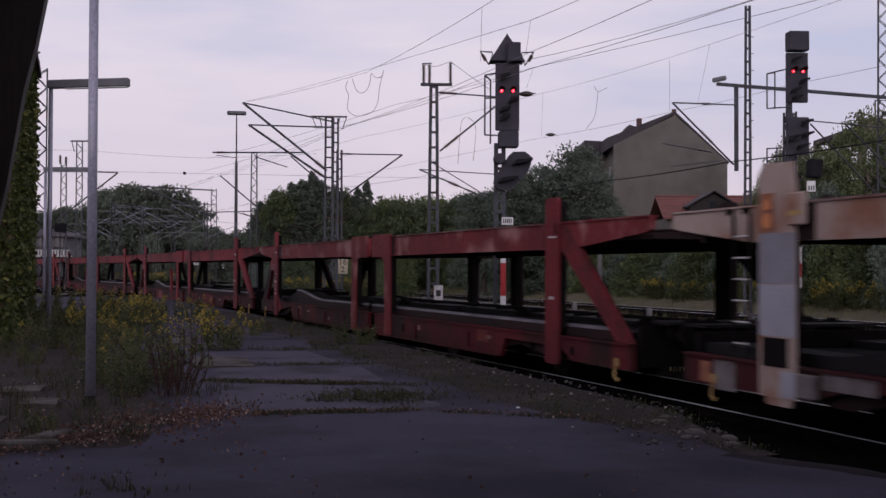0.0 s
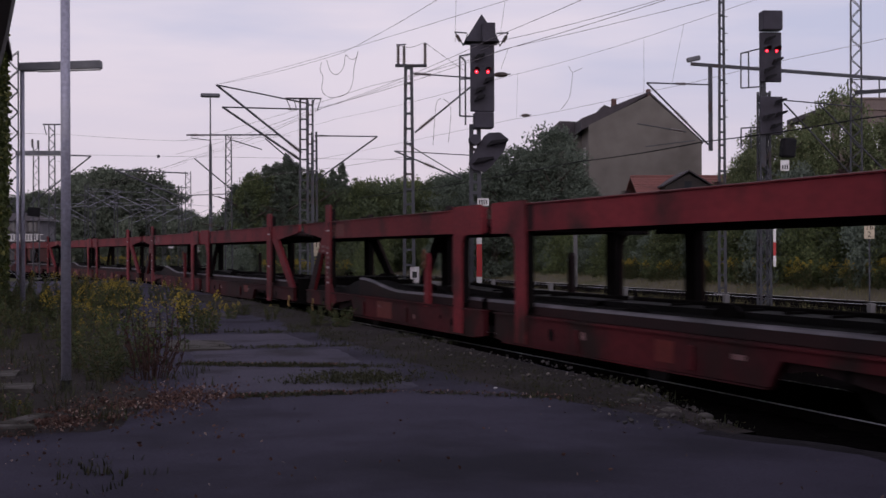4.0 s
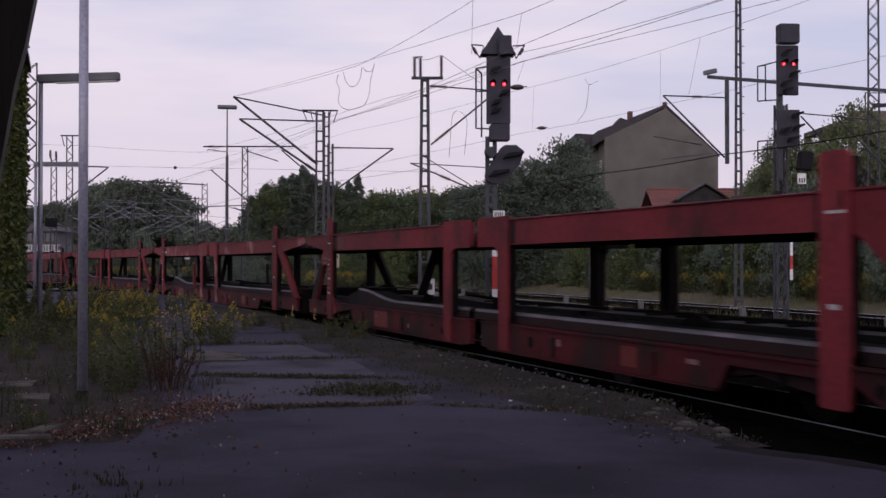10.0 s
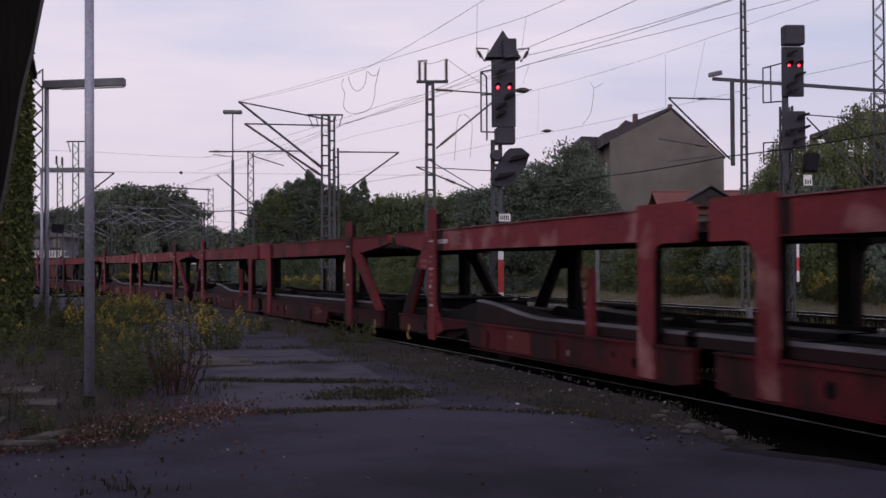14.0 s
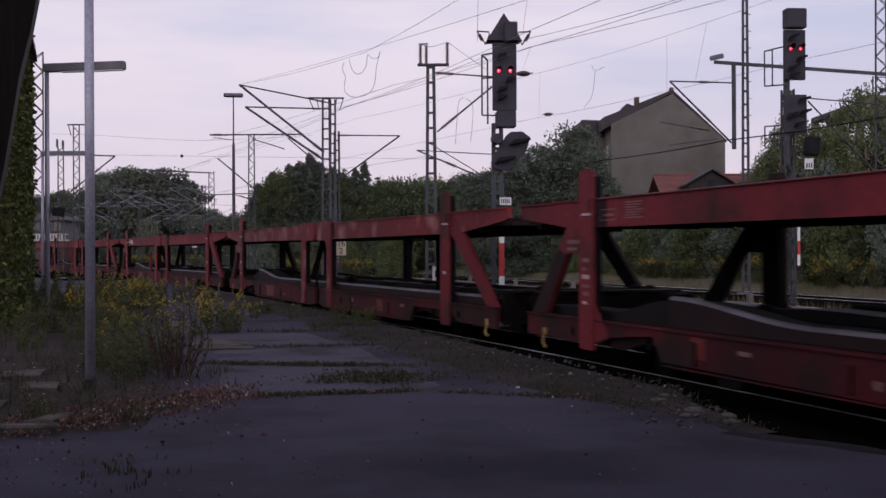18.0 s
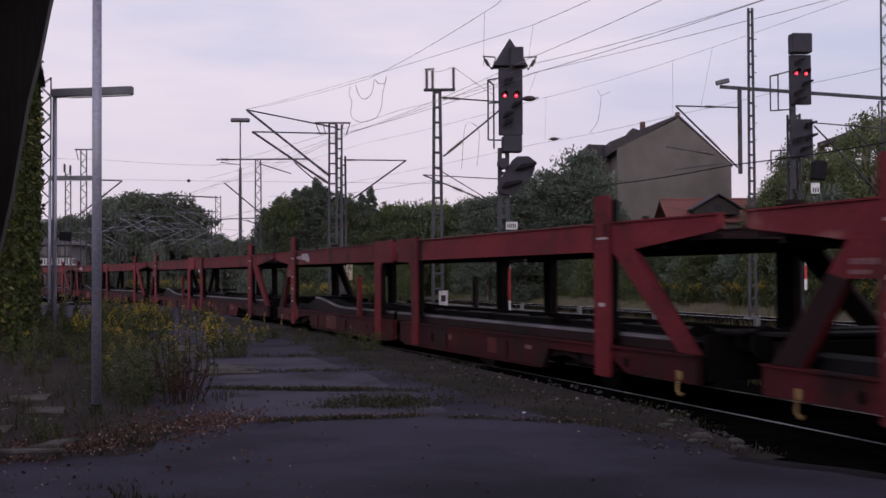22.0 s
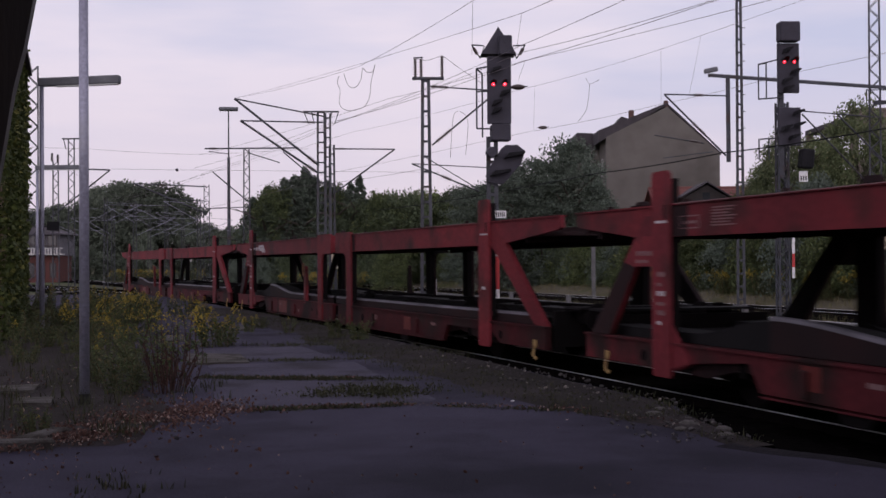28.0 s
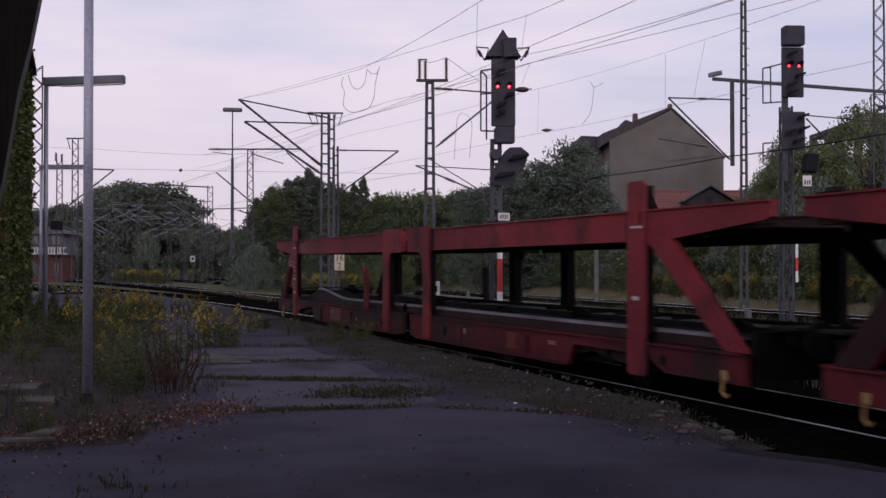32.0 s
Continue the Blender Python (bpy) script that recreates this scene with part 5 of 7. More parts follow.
def text_geo(body, size):
    """The outline of a word as one mesh, lying in x and z, centred."""
    c = bpy.data.curves.new("lettering", "FONT")
    c.body, c.size, c.align_x, c.align_y = body, size, "CENTER", "CENTER"
    o = bpy.data.objects.new("lettering", c)
    me = bpy.data.meshes.new_from_object(o)
    g = Geo().add([(p.co.x, 0, p.co.y) for p in me.vertices], [tuple(f.vertices) for f in me.polygons])
    bpy.data.objects.remove(o)
    bpy.data.curves.remove(c)
    bpy.data.meshes.remove(me)
    return g


def kilometre_board(x, y, z, size, words, label):
    t = thing("kilometre_board", label, "sign", at=facing(x, y))
    part("post", Geo().tube((0, 0.04, -0.62), (0, 0.04, z), 0.03, n=8), STEEL, t)
    w, h = size
    b = part("board", Geo().bevel_box(-w / 2, w / 2, -0.015, 0.01, z - h / 2, z + h / 2, 0.008), BUFFP, t)
    for word, dz, s in words:
        o = part("numerals", text_geo(word, s), INK, b)
        o.location = Vector((0, -0.019, z + dz)) * PLAN


kilometre_board(10.85, 51.05, 1.8, (0.42, 0.7), (("16", 0.15, 0.36), ("2", -0.17, 0.36)), "pale kilometre board reading 16 over 2 on a post")
kilometre_board(28.78, 38.0, 2.35, (0.36, 0.6), (("16", 0.13, 0.3), ("2", -0.15, 0.3)), "pale kilometre board on a post by the bushes")


def small_sign(x, y, z, w, h, label):
    t = thing("track_sign", label, "sign", "small track signs", at=facing(x, y))
    part("post", Geo().tube((0, 0.03, -0.62), (0, 0.03, z), 0.03, n=6), STEEL, t)
    b = part("board", Geo().box(-w / 2, w / 2, -0.01, 0.01, z - h / 2, z + h / 2), LETTER, t)
    part("sign_bar", Geo().box(-w * 0.25, w * 0.25, -0.016, -0.011, z - h * 0.2, z + h * 0.2), INK, b)


small_sign(13.62, 46.0, 0.72, 0.36, 0.62, "white track sign with a black mark")
small_sign(11.0, 120.0, 2.3, 0.45, 0.6, "white track sign with a black mark")
o = thing("concrete_post", "slim pale concrete post beyond the tracks", "post", at=facing(28.78, 64.5))
part("shaft", Geo().bevel_box(-0.12, 0.12, -0.12, 0.12, -0.62, 4.3, 0.03), CONCRETE, o)


# ---------- buildings ----------
ROUGH = material("dirty_concrete_rubble", (0.11, 0.1, 0.095), (0.06, 0.055, 0.05), 0.95, scale=5, bump=0.6, dirt=(0.04, 0.035, 0.03), dirt_scale=4, dirt_at=(0.4, 0.6), spec=0.1)
PALESTONE = leaf_material("pale_stone_chips", (0.035, 0.031, 0.032), (0.075, 0.066, 0.064), (0.22, 0.19, 0.17))
PLASTER = material("grey_brown_plaster", (0.128, 0.114, 0.1), (0.112, 0.1, 0.088), 0.9, scale=0.3, fine=0.6, bump=0.03, dirt=(0.08, 0.07, 0.06), dirt_scale=0.25)
SLATE = material("dark_roof_tiles", (0.05, 0.04, 0.045), (0.035, 0.03, 0.033), 0.8, scale=2)
TILES = material("red_roof_tiles", (0.17, 0.062, 0.052), (0.125, 0.05, 0.043), 0.85, scale=1.5)
BRICK = material("red_brick_wall", (0.1, 0.033, 0.028), (0.07, 0.028, 0.024), 0.9, scale=2)
WHITEWALL = material("white_painted_wall", (0.14, 0.132, 0.145), (0.09, 0.085, 0.095), 0.8, scale=1.5)
PANE = material("dark_window_glass", (0.02, 0.022, 0.028), (0.03, 0.03, 0.035), 0.12, scale=1, bump=0.0, spec=0.6)
FRAMEW = material("pale_window_frame", (0.5, 0.48, 0.46), None, 0.6)
TIMBER = material("dark_tarred_timber", (0.03, 0.023, 0.02), (0.02, 0.016, 0.015), 0.8, scale=4, stretch=(1, 1, 0.1))
OLDBRICK = material("old_station_brick", (0.15, 0.09, 0.065), (0.1, 0.065, 0.05), 0.9, scale=1.5)


CHIMNEY = material("sooty_chimney_brick", (0.12, 0.06, 0.05), (0.07, 0.045, 0.04), 0.9, scale=2)
BROWNWALL = material("brown_grey_plaster", (0.17, 0.13, 0.115), (0.13, 0.1, 0.09), 0.9, scale=0.6, fine=9, bump=0.2, dirt=(0.1, 0.08, 0.07), dirt_scale=0.4)


def window(parent, m, w, h, bars=1, paint=None):
    """A window with frame, pane and sill on the face y = 0 of m, looking to -y, its lower middle at the origin."""
    f = Geo()
    t = 0.09
    for a in ((-w / 2, -w / 2 + t, 0, h), (w / 2 - t, w / 2, 0, h), (-w / 2 + t, w / 2 - t, 0, t), (-w / 2 + t, w / 2 - t, h - t, h)):
        f.box(a[0], a[1], -0.05, 0.02, a[2], a[3], m)
    for k in range(bars):
        x = -w / 2 + w * (k + 1) / (bars + 1)
        f.box(x - 0.03, x + 0.03, -0.045, 0.02, t, h - t, m)
    fr = part("window", f, paint or FRAMEW, parent)
    part("pane", Geo().box(-w / 2 + t, w / 2 - t, -0.02, 0.01, t, h - t, m), PANE, fr)
    part("sill", Geo().box(-w / 2 - 0.08, w / 2 + 0.08, -0.14, 0.0, -0.09, -0.003, m), paint or FRAMEW, fr)


def gable_house():
    t = thing("gabled_house", "tall house with a blank grey-brown gable and dark roof", "house", at=pose(48.4, 105.35, 0, 0, 0, -16.6))
    W_, D_, E_, R_ = 10.75, 13.5, 13.0, 16.5
    wall = Geo()
    wall.prism([(0, -0.6), (W_, -0.6), (W_, 11.9), (W_ * 0.54, R_ - 0.15), (0, E_ + 0.5)], 0, 0.4, None, "y")
    part("gable_wall", wall, PLASTER, t, "blank plastered gable")
    part("side_wall", Geo().box(0.0, 0.4, 0.403, D_, -0.6, E_ + 0.35), PLASTER, t)
    part("side_wall", Geo().box(W_ - 0.4, W_, 0.403, D_, -0.6, 11.4), PLASTER, t)
    part("back_wall", Geo().prism([(0.403, -0.6), (W_ - 0.403, -0.6), (W_ - 0.403, 11.4), (W_ * 0.54, R_ - 0.3), (0.403, E_)], D_ - 0.4, D_ - 0.003, None, "y"), PLASTER, t)
    part("roof_slope", Geo().prism([(W_ * 0.54, R_), (W_ * 0.54, R_ + 0.22), (-0.7, E_ + 1.15), (-0.7, E_ + 0.03)], 0.05, D_, None, "y"), SLATE, t)
    r = part("roof_slope", Geo().prism([(W_ * 0.54, R_), (W_ + 0.15, 11.75), (W_ + 0.15, 11.97), (W_ * 0.54, R_ + 0.22)], 0.05, D_, None, "y"), SLATE, t)
    for x, y, z, s in ((W_ * 0.54, 0.4, R_ + 0.05, 0.28), (3.1, 4.0, 16.1, 0.34)):
        part("chimney", Geo().bevel_box(x - s * 0.8, x + s * 0.5, y - s, y + s, z - 2.0, z + 0.4, 0.04), CHIMNEY, r)
    dm = Geo()
    dm.prism([(-2.9, E_ - 0.3), (0.3, E_ - 0.3), (1.6, E_ + 1.0), (1.2, E_ + 1.25), (-2.2, E_ + 1.4)], 4.5, 12.8, None, "y")
    part("dormer", Geo().prism([(0.4, E_ + 1.0), (2.9, E_ + 1.9), (2.6, E_ + 2.5), (1.9, E_ + 2.75)], 2.6, 5.6, None, "y"), SLATE, t, "small dark dormer gable")
    part("cross_gable", dm, SLATE, t, "lower dark cross gable")
    part("wing_wall", Geo().box(-2.4, -0.003, 4.8, 12.6, -0.6, E_ - 0.25), PLASTER, t)
    for k in range(3):
        window(t, pose(-1.25, 4.8, 10.9 - k * 3.2), 0.9, 1.5)
    for k in range(1):
        for j in range(3):
            window(t, pose(0, 2.6 + 2.4 * k, 10.0 - j * 3.2, 0, 0, -90), 1.1, 1.6)


def red_roof_house():
    t = thing("low_house", "low house with a red tiled roof behind the bushes", "house", at=pose(39.3, 76.75, 0, 0, 0, -17))
    part("wall", Geo().box(0, 8.6, 0, 6.0, -0.6, 5.3), PLASTER, t)
    for y0, y1 in ((0.0, 0.25), (5.75, 6.0)):
        part("gable", Geo().prism([(0, 5.3), (8.6, 5.3), (8.6, 5.45), (0, 5.45)], y0, y1, None, "y"), TIMBER, t)
    for s in (-1, 1):
        y0, ym = (-0.5, 3.0) if s < 0 else (6.5, 3.0)
        slope = part("roof_slope", Geo().prism([(y0, 5.2), (ym, 6.85), (ym, 7.0), (y0, 5.35)], -0.3, 8.9), TILES, t, "weathered red tiled slope")
        if s < 0:
            for k in range(9):
                f = (k + 0.5) / 9
                y, z = y0 + (ym - y0) * f, 5.35 + 1.65 * f
                part("roof_batten", Geo().tube((-0.3, y, z), (8.9, y, z), 0.035, n=5), TILES, slope)
    part("ridge", Geo().tube((-0.3, 3.0, 7.0), (8.9, 3.0, 7.0), 0.1, n=8), TILES, t)
    part("dormer", Geo().prism([(1.5, 5.75), (4.6, 5.75), (4.6, 6.1), (3.15, 6.98), (1.5, 6.1)], -0.7, 2.4, None, "y"), TIMBER, t, "dark timber dormer gable")
    for a, b in (((1.3, 6.05), (3.15, 7.12)), ((4.85, 6.05), (3.15, 7.12))):
        part("dormer_roof", Geo().prism([a, b, (b[0], b[1] + 0.1), (a[0], a[1] + 0.1)], -0.95, 2.5, None, "y"), SLATE, t)
    part("dormer_window", Geo().box(2.85, 3.35, -0.72, -0.703, 5.95, 6.45), PANE, t, "small dark dormer window")


def signal_tower():
    t = thing("signal_box", "brick signal box with a white balcony storey", "signal box", at=pose(-7.4, 178.8, -0.3, 0, 0, -16.7))
    part("ground_floor", Geo().box(0, 6.0, 0, 6, -0.6, 3.4), BRICK, t, "red brick ground floor")
    part("upper_floor", Geo().box(-0.3, 6.3, -0.3, 6.3, 3.403, 6.3), WHITEWALL, t)
    part("roof", Geo().add([(-1.1, -1.1, 6.3), (7.1, -1.1, 6.3), (7.1, 7.1, 6.3), (-1.1, 7.1, 6.3), (2.5, 2.0, 7.6), (3.8, 2.0, 7.6), (3.8, 4.0, 7.6), (2.5, 4.0, 7.6)], [(3, 2, 1, 0), (4, 5, 6, 7), (0, 1, 5, 4), (1, 2, 6, 5), (2, 3, 7, 6), (3, 0, 4, 7)]), SLATE, t)
    for k in range(4):
        window(t, pose(0.75 + 1.5 * k, -0.3, 4.75), 1.3, 1.45, 1, TIMBER)
    for k in range(4):
        window(t, pose(0.75 + 1.5 * k, 0, 0.4), 0.9, 2.0, 1, TIMBER)
    bal = part("balcony", Geo().box(-1.0, 7.0, -1.3, -0.31, 3.5, 3.65).box(-1.0, 7.0, -1.3, -1.22, 4.35, 4.45), FRAMEW, t)
    for k in range(20):
        part("baluster", Geo().box(-0.95 + k * 0.39, -0.78 + k * 0.39, -1.29, -1.23, 3.653, 4.347), FRAMEW, bal)


def flat_house():
    t = thing("concrete_hall", "brown flat-roofed concrete hall with wide openings behind trees", "building", at=pose(58.4, 81.6, 1.1, 0, 0, -17))
    part("parapet", Geo().box(0, 20, 0, 0.4, 10.25, 12.35), BROWNWALL, t)
    part("cornice", Geo().box(-0.1, 20.1, -0.14, 0.0, 11.5, 11.62).box(-0.1, 20.1, -0.1, 0.5, 12.353, 12.5), BROWNWALL, t)
    part("roof", Geo().box(0, 20, 0.403, 12, 11.6, 12.0), SLATE, t)
    part("lower_wall", Geo().box(0, 20, 0, 0.4, -1.75, 8.5), BROWNWALL, t)
    part("back_wall", Geo().box(0, 20, 11.6, 12, -1.75, 8.5), BROWNWALL, t)
    for k, x in enumerate((0.0, 1.3, 2.2, 5.2, 8.2, 11.2, 14.2, 17.2, 19.3)):
        part("pier", Geo().box(x, x + 0.6, 0.003, 0.397, 8.503, 10.247), BROWNWALL, t)
        part("pier", Geo().box(x, x + 0.6, 11.6, 11.997, 8.503, 11.597), BROWNWALL, t)
    for k in range(7):
        part("rail_post", Geo().tube((1.6 + 2.5 * k, 1.0, 12.0), (1.6 + 2.5 * k, 1.0, 14.1), 0.06, n=6), STEEL, t)
    part("hand_rail", Geo().tube((1.6, 1.0, 14.05), (16.6, 1.0, 14.05), 0.04, n=6).tube((1.6, 1.0, 13.2), (16.6, 1.0, 13.2), 0.03, n=6), STEEL, t)


gable_house()
flat_house()
red_roof_house()
signal_tower()


def canopy():
    """The end of the old platform roof: a column, its curved bracket and a yellow board. Roof and back wall are unseen,
    added to dim the light.
    """
    t = thing("platform_canopy", "dark end of an old timber platform canopy", "canopy")
    curve = [(-0.47, 1.72), (-0.43, 1.9), (-0.385, 2.12), (-0.34, 2.4), (-0.3, 2.65), (-0.24, 2.9), (-0.185, 3.2), (-0.11, 3.55)]
    part("bracket", Geo().prism(curve + [(-1.3, 3.55), (-0.95, 2.6), (-0.8, 1.72)], 7.2, 7.5, None, "y"), TIMBER, t, "curved dark timber bracket")
    part("column", Geo().bevel_box(-0.8, -0.54, 7.22, 7.48, -0.02, 3.5, 0.02), TIMBER, t)
    # unseen roof, run far back and sideways to darken the near platform
    part("roof", Geo().box(-6.0, -0.02, -40.0, 7.6, 3.56, 3.7).box(-0.02, 6.3, -40.0, 5.1, 3.56, 3.7), TIMBER, t)
    for k in range(9):
        part("rafter", Geo().box(-5.8, -0.08, -8.4 + k * 1.9, -8.28 + k * 1.9, 3.4, 3.555), TIMBER, t)
    # unseen wall, added to block low light from behind
    part("back_wall", Geo().box(-6.3, -6.003, -40.0, 7.6, -0.05, 3.7), OLDBRICK, t, "unseen brick wall behind the canopy, added to cut light")
    part("column", Geo().bevel_box(-5.6, -5.34, 7.22, 7.48, -0.02, 3.5, 0.02), TIMBER, t)
    part("column", Geo().bevel_box(-5.6, -5.34, -6.0, -5.74, -0.02, 3.5, 0.02), TIMBER, t)
    part("column", Geo().bevel_box(-0.8, -0.54, -6.0, -5.74, -0.02, 3.5, 0.02), TIMBER, t)
    b = thing("notice_board", "yellow notice board fixed to the canopy column", "notice board")
    part("panel", Geo().bevel_box(-0.95, -0.452, 7.1, 7.14, 1.0, 1.76, 0.008), YELLOWP, b)
    part("clip", Geo().box(-0.62, -0.58, 7.14, 7.23, 1.1, 1.7), STEEL, b)
    for k in range(9):
        part("stud", Geo().tube((-0.47, 7.099, 1.08 + 0.075 * k), (-0.47, 7.09, 1.08 + 0.075 * k), 0.008, n=6), WHITEP, b)


canopy()

# ---------- plants ----------
LEAF_A = leaf_material("broad_tree_leaves", (0.054, 0.07, 0.04), (0.112, 0.138, 0.074))
# distance haze is put into the far leaves' colour, paler and greyer
LEAF_FAR = leaf_material("pale_far_leaves", (0.07, 0.085, 0.062), (0.13, 0.15, 0.108))
LEAF_B = leaf_material("dark_tree_leaves", (0.072, 0.09, 0.07), (0.14, 0.168, 0.128))
LEAF_C = leaf_material("bright_bush_leaves", (0.055, 0.072, 0.03), (0.11, 0.135, 0.054), (0.17, 0.17, 0.075))
LEAF_LIGHT = leaf_material("light_tree_leaves", (0.08, 0.098, 0.048), (0.15, 0.178, 0.085), (0.2, 0.2, 0.1))
LEAF_IVY = leaf_material("ivy_leaves", (0.03, 0.042, 0.013), (0.08, 0.098, 0.026), (0.19, 0.18, 0.05))
LEAF_W = leaf_material("weed_leaves", (0.034, 0.042, 0.021), (0.082, 0.104, 0.038), (0.13, 0.09, 0.05))
PLUME = leaf_material("goldenrod_plumes", (0.19, 0.15, 0.03), (0.32, 0.24, 0.04), (0.12, 0.105, 0.03))
STALK = leaf_material("green_brown_stalks", (0.06, 0.06, 0.025), (0.1, 0.075, 0.035))
DRY = leaf_material("red_brown_dry_stalks", (0.055, 0.03, 0.026), (0.095, 0.048, 0.038))
LITTER = leaf_material("fallen_leaves", (0.045, 0.024, 0.02), (0.14, 0.072, 0.056), (0.36, 0.27, 0.23))
GRASS = leaf_material("weedy_grass", (0.032, 0.035, 0.019), (0.066, 0.068, 0.03), (0.1, 0.085, 0.046))
STRAW = leaf_material("dry_yard_grass", (0.1, 0.09, 0.04), (0.19, 0.16, 0.075), (0.08, 0.1, 0.03))
BARK = material("grey_brown_bark", (0.07, 0.055, 0.045), (0.045, 0.036, 0.03), 0.9, scale=6, stretch=(1, 1, 0.2), bump=0.6)


def leaf_quad(g, p, size, rng, up=0.3, slim=0.62):
    """One folded leaf or spray at p."""
    d = Vector((rng.uniform(-1, 1), rng.uniform(-1, 1), rng.uniform(-0.7, 1) + up)).normalized()
    s = d.orthogonal().normalized()
    s.rotate(Matrix.Rotation(rng.uniform(0, 6.28), 3, d))
    a = d * size
    b = s * size * slim * 0.5
    n = d.cross(s) * size * 0.12
    k = len(g.v)
    g.v += [tuple(p), tuple(p + a * 0.45 + b + n), tuple(p + a), tuple(p + a * 0.45 - b + n)]
    g.f += [(k, k + 1, k + 2), (k, k + 2, k + 3)]


def crown_geo(rng, w, h, base, clumps, leaves, size, shape="round", shoots=0):
    g = Geo()
    for c in range(shoots):
        # upright shoots that fray the top of the crown
        a, q = rng.uniform(0, 6.28), w * math.sqrt(rng.random()) * 0.9
        k = 1 - q / w if shape == "cone" else 1 - (q / w) ** 2 * 0.55
        p = Vector((q * math.cos(a), q * math.sin(a), base + (h - base) * (k - 0.12)))
        d = Vector((rng.uniform(-0.2, 0.2), rng.uniform(-0.2, 0.2), 1.0)) * rng.uniform(0.06, 0.17) * h
        for i in range(18):
            f = i / 18
            leaf_quad(g, p + d * f + Vector((rng.gauss(0, 0.13), rng.gauss(0, 0.13), 0)) * (1.1 - f), size * rng.uniform(0.6, 1.1), rng, 0.5)
    for c in range(clumps):
        u = rng.random()
        z = base + (h - base) * (u ** 0.85)
        k = (z - base) / (h - base)
        if shape == "cone":
            k = u ** 1.5
            z = base + (h - base) * k
            r = w * (1 - k) ** 0.9 + 0.05
        elif shape == "bush":
            r = w * math.sqrt(max(0.05, 1 - k * k))
        else:
            r = w * math.sqrt(max(0.04, 1 - (2 * k - 0.85) ** 2 / 1.4))
        a = rng.uniform(0, 6.28)
        q = r * (0.35 + 0.65 * math.sqrt(rng.random())) * (1 + 0.25 * math.sin(3 * a + w))
        centre = Vector((q * math.cos(a), q * math.sin(a), z))
        cr = (0.16 * w + 0.25) * rng.uniform(0.6, 1.3) * (0.2 + 0.45 * (1 - k) if shape == "cone" else 1)
        for i in range(leaves):
            v = Vector((rng.gauss(0, 1), rng.gauss(0, 1), rng.gauss(0, 0.75)))
            p = centre + v.normalized() * cr * (rng.random() ** 0.4)
            if p.z > base - 0.6:
                leaf_quad(g, p, size * rng.uniform(0.6, 1.3), rng)
    return g


def trunk_geo(rng, h, base, r):
    g = Geo()
    p, rr = Vector((0, 0, -0.1)), r
    top = h * 0.72
    pts = [p]
    for k in range(1, 6):
        pts.append(Vector((rng.uniform(-0.15, 0.15) * k * 0.4, rng.uniform(-0.15, 0.15) * k * 0.4, top * k / 5)))
    for k in range(5):
        g.tube(pts[k], pts[k + 1], r * (1 - 0.17 * k), r * (1 - 0.17 * (k + 1)), 8, False)
    for k in range(9):
        i = rng.randint(1, 4)
        a = rng.uniform(0, 6.28)
        s = pts[i].lerp(pts[i + 1], rng.random())
        e = s + Vector((math.cos(a), math.sin(a), rng.uniform(0.5, 1.1))) * h * 0.22
        m = s.lerp(e, 0.5) + Vector((0, 0, 0.15))
        g.tube(s, m, r * 0.4, r * 0.25, 6, False)
        g.tube(m, e, r * 0.25, r * 0.08, 6, False)
    return g


def tree_kind(seed, name, label, category, w, h, base, clumps, leaves, size, leaf, shape="round", group="", shoots=0):
    rng = random.Random(seed)
    t = thing(name, label, category, group)
    part("trunk", trunk_geo(rng, h, base, 0.03 * h if shape != "bush" else 0.05), BARK, t)
    me = bpy.data.meshes.new("crown")
    g = crown_geo(rng, w, h, base, clumps, leaves, size, shape, shoots)
    me.from_pydata([(v[0] * PLAN, v[1] * PLAN, v[2] * PLAN) for v in g.v], [], g.f)
    me.materials.append(leaf)
    part("crown", me, leaf, t)
    return t


def plant_out(kinds, places, z=-0.62, true_size=False):
    """Copies of the kinds at places of (x, y, scale across, scale up); true_size: the scales are not those of the first plant's."""
    rng = random.Random(77)
    fresh = set()
    for i, (x, y, s, u) in enumerate(places):
        k = kinds[i % len(kinds)]
        m = metres(pose(x, y, z, 0, 0, rng.uniform(0, 360))) @ Matrix.Diagonal((s, s, u, 1))
        if k.name in fresh or true_size and abs(k.scale.z - 1) > 1e-5:
            copy_thing(k, m @ Matrix.Diagonal((1 / k.scale.x, 1 / k.scale.y, 1 / k.scale.z, 1)) if true_size else m)
        else:
            k.matrix_basis = m
            fresh.add(k.name)


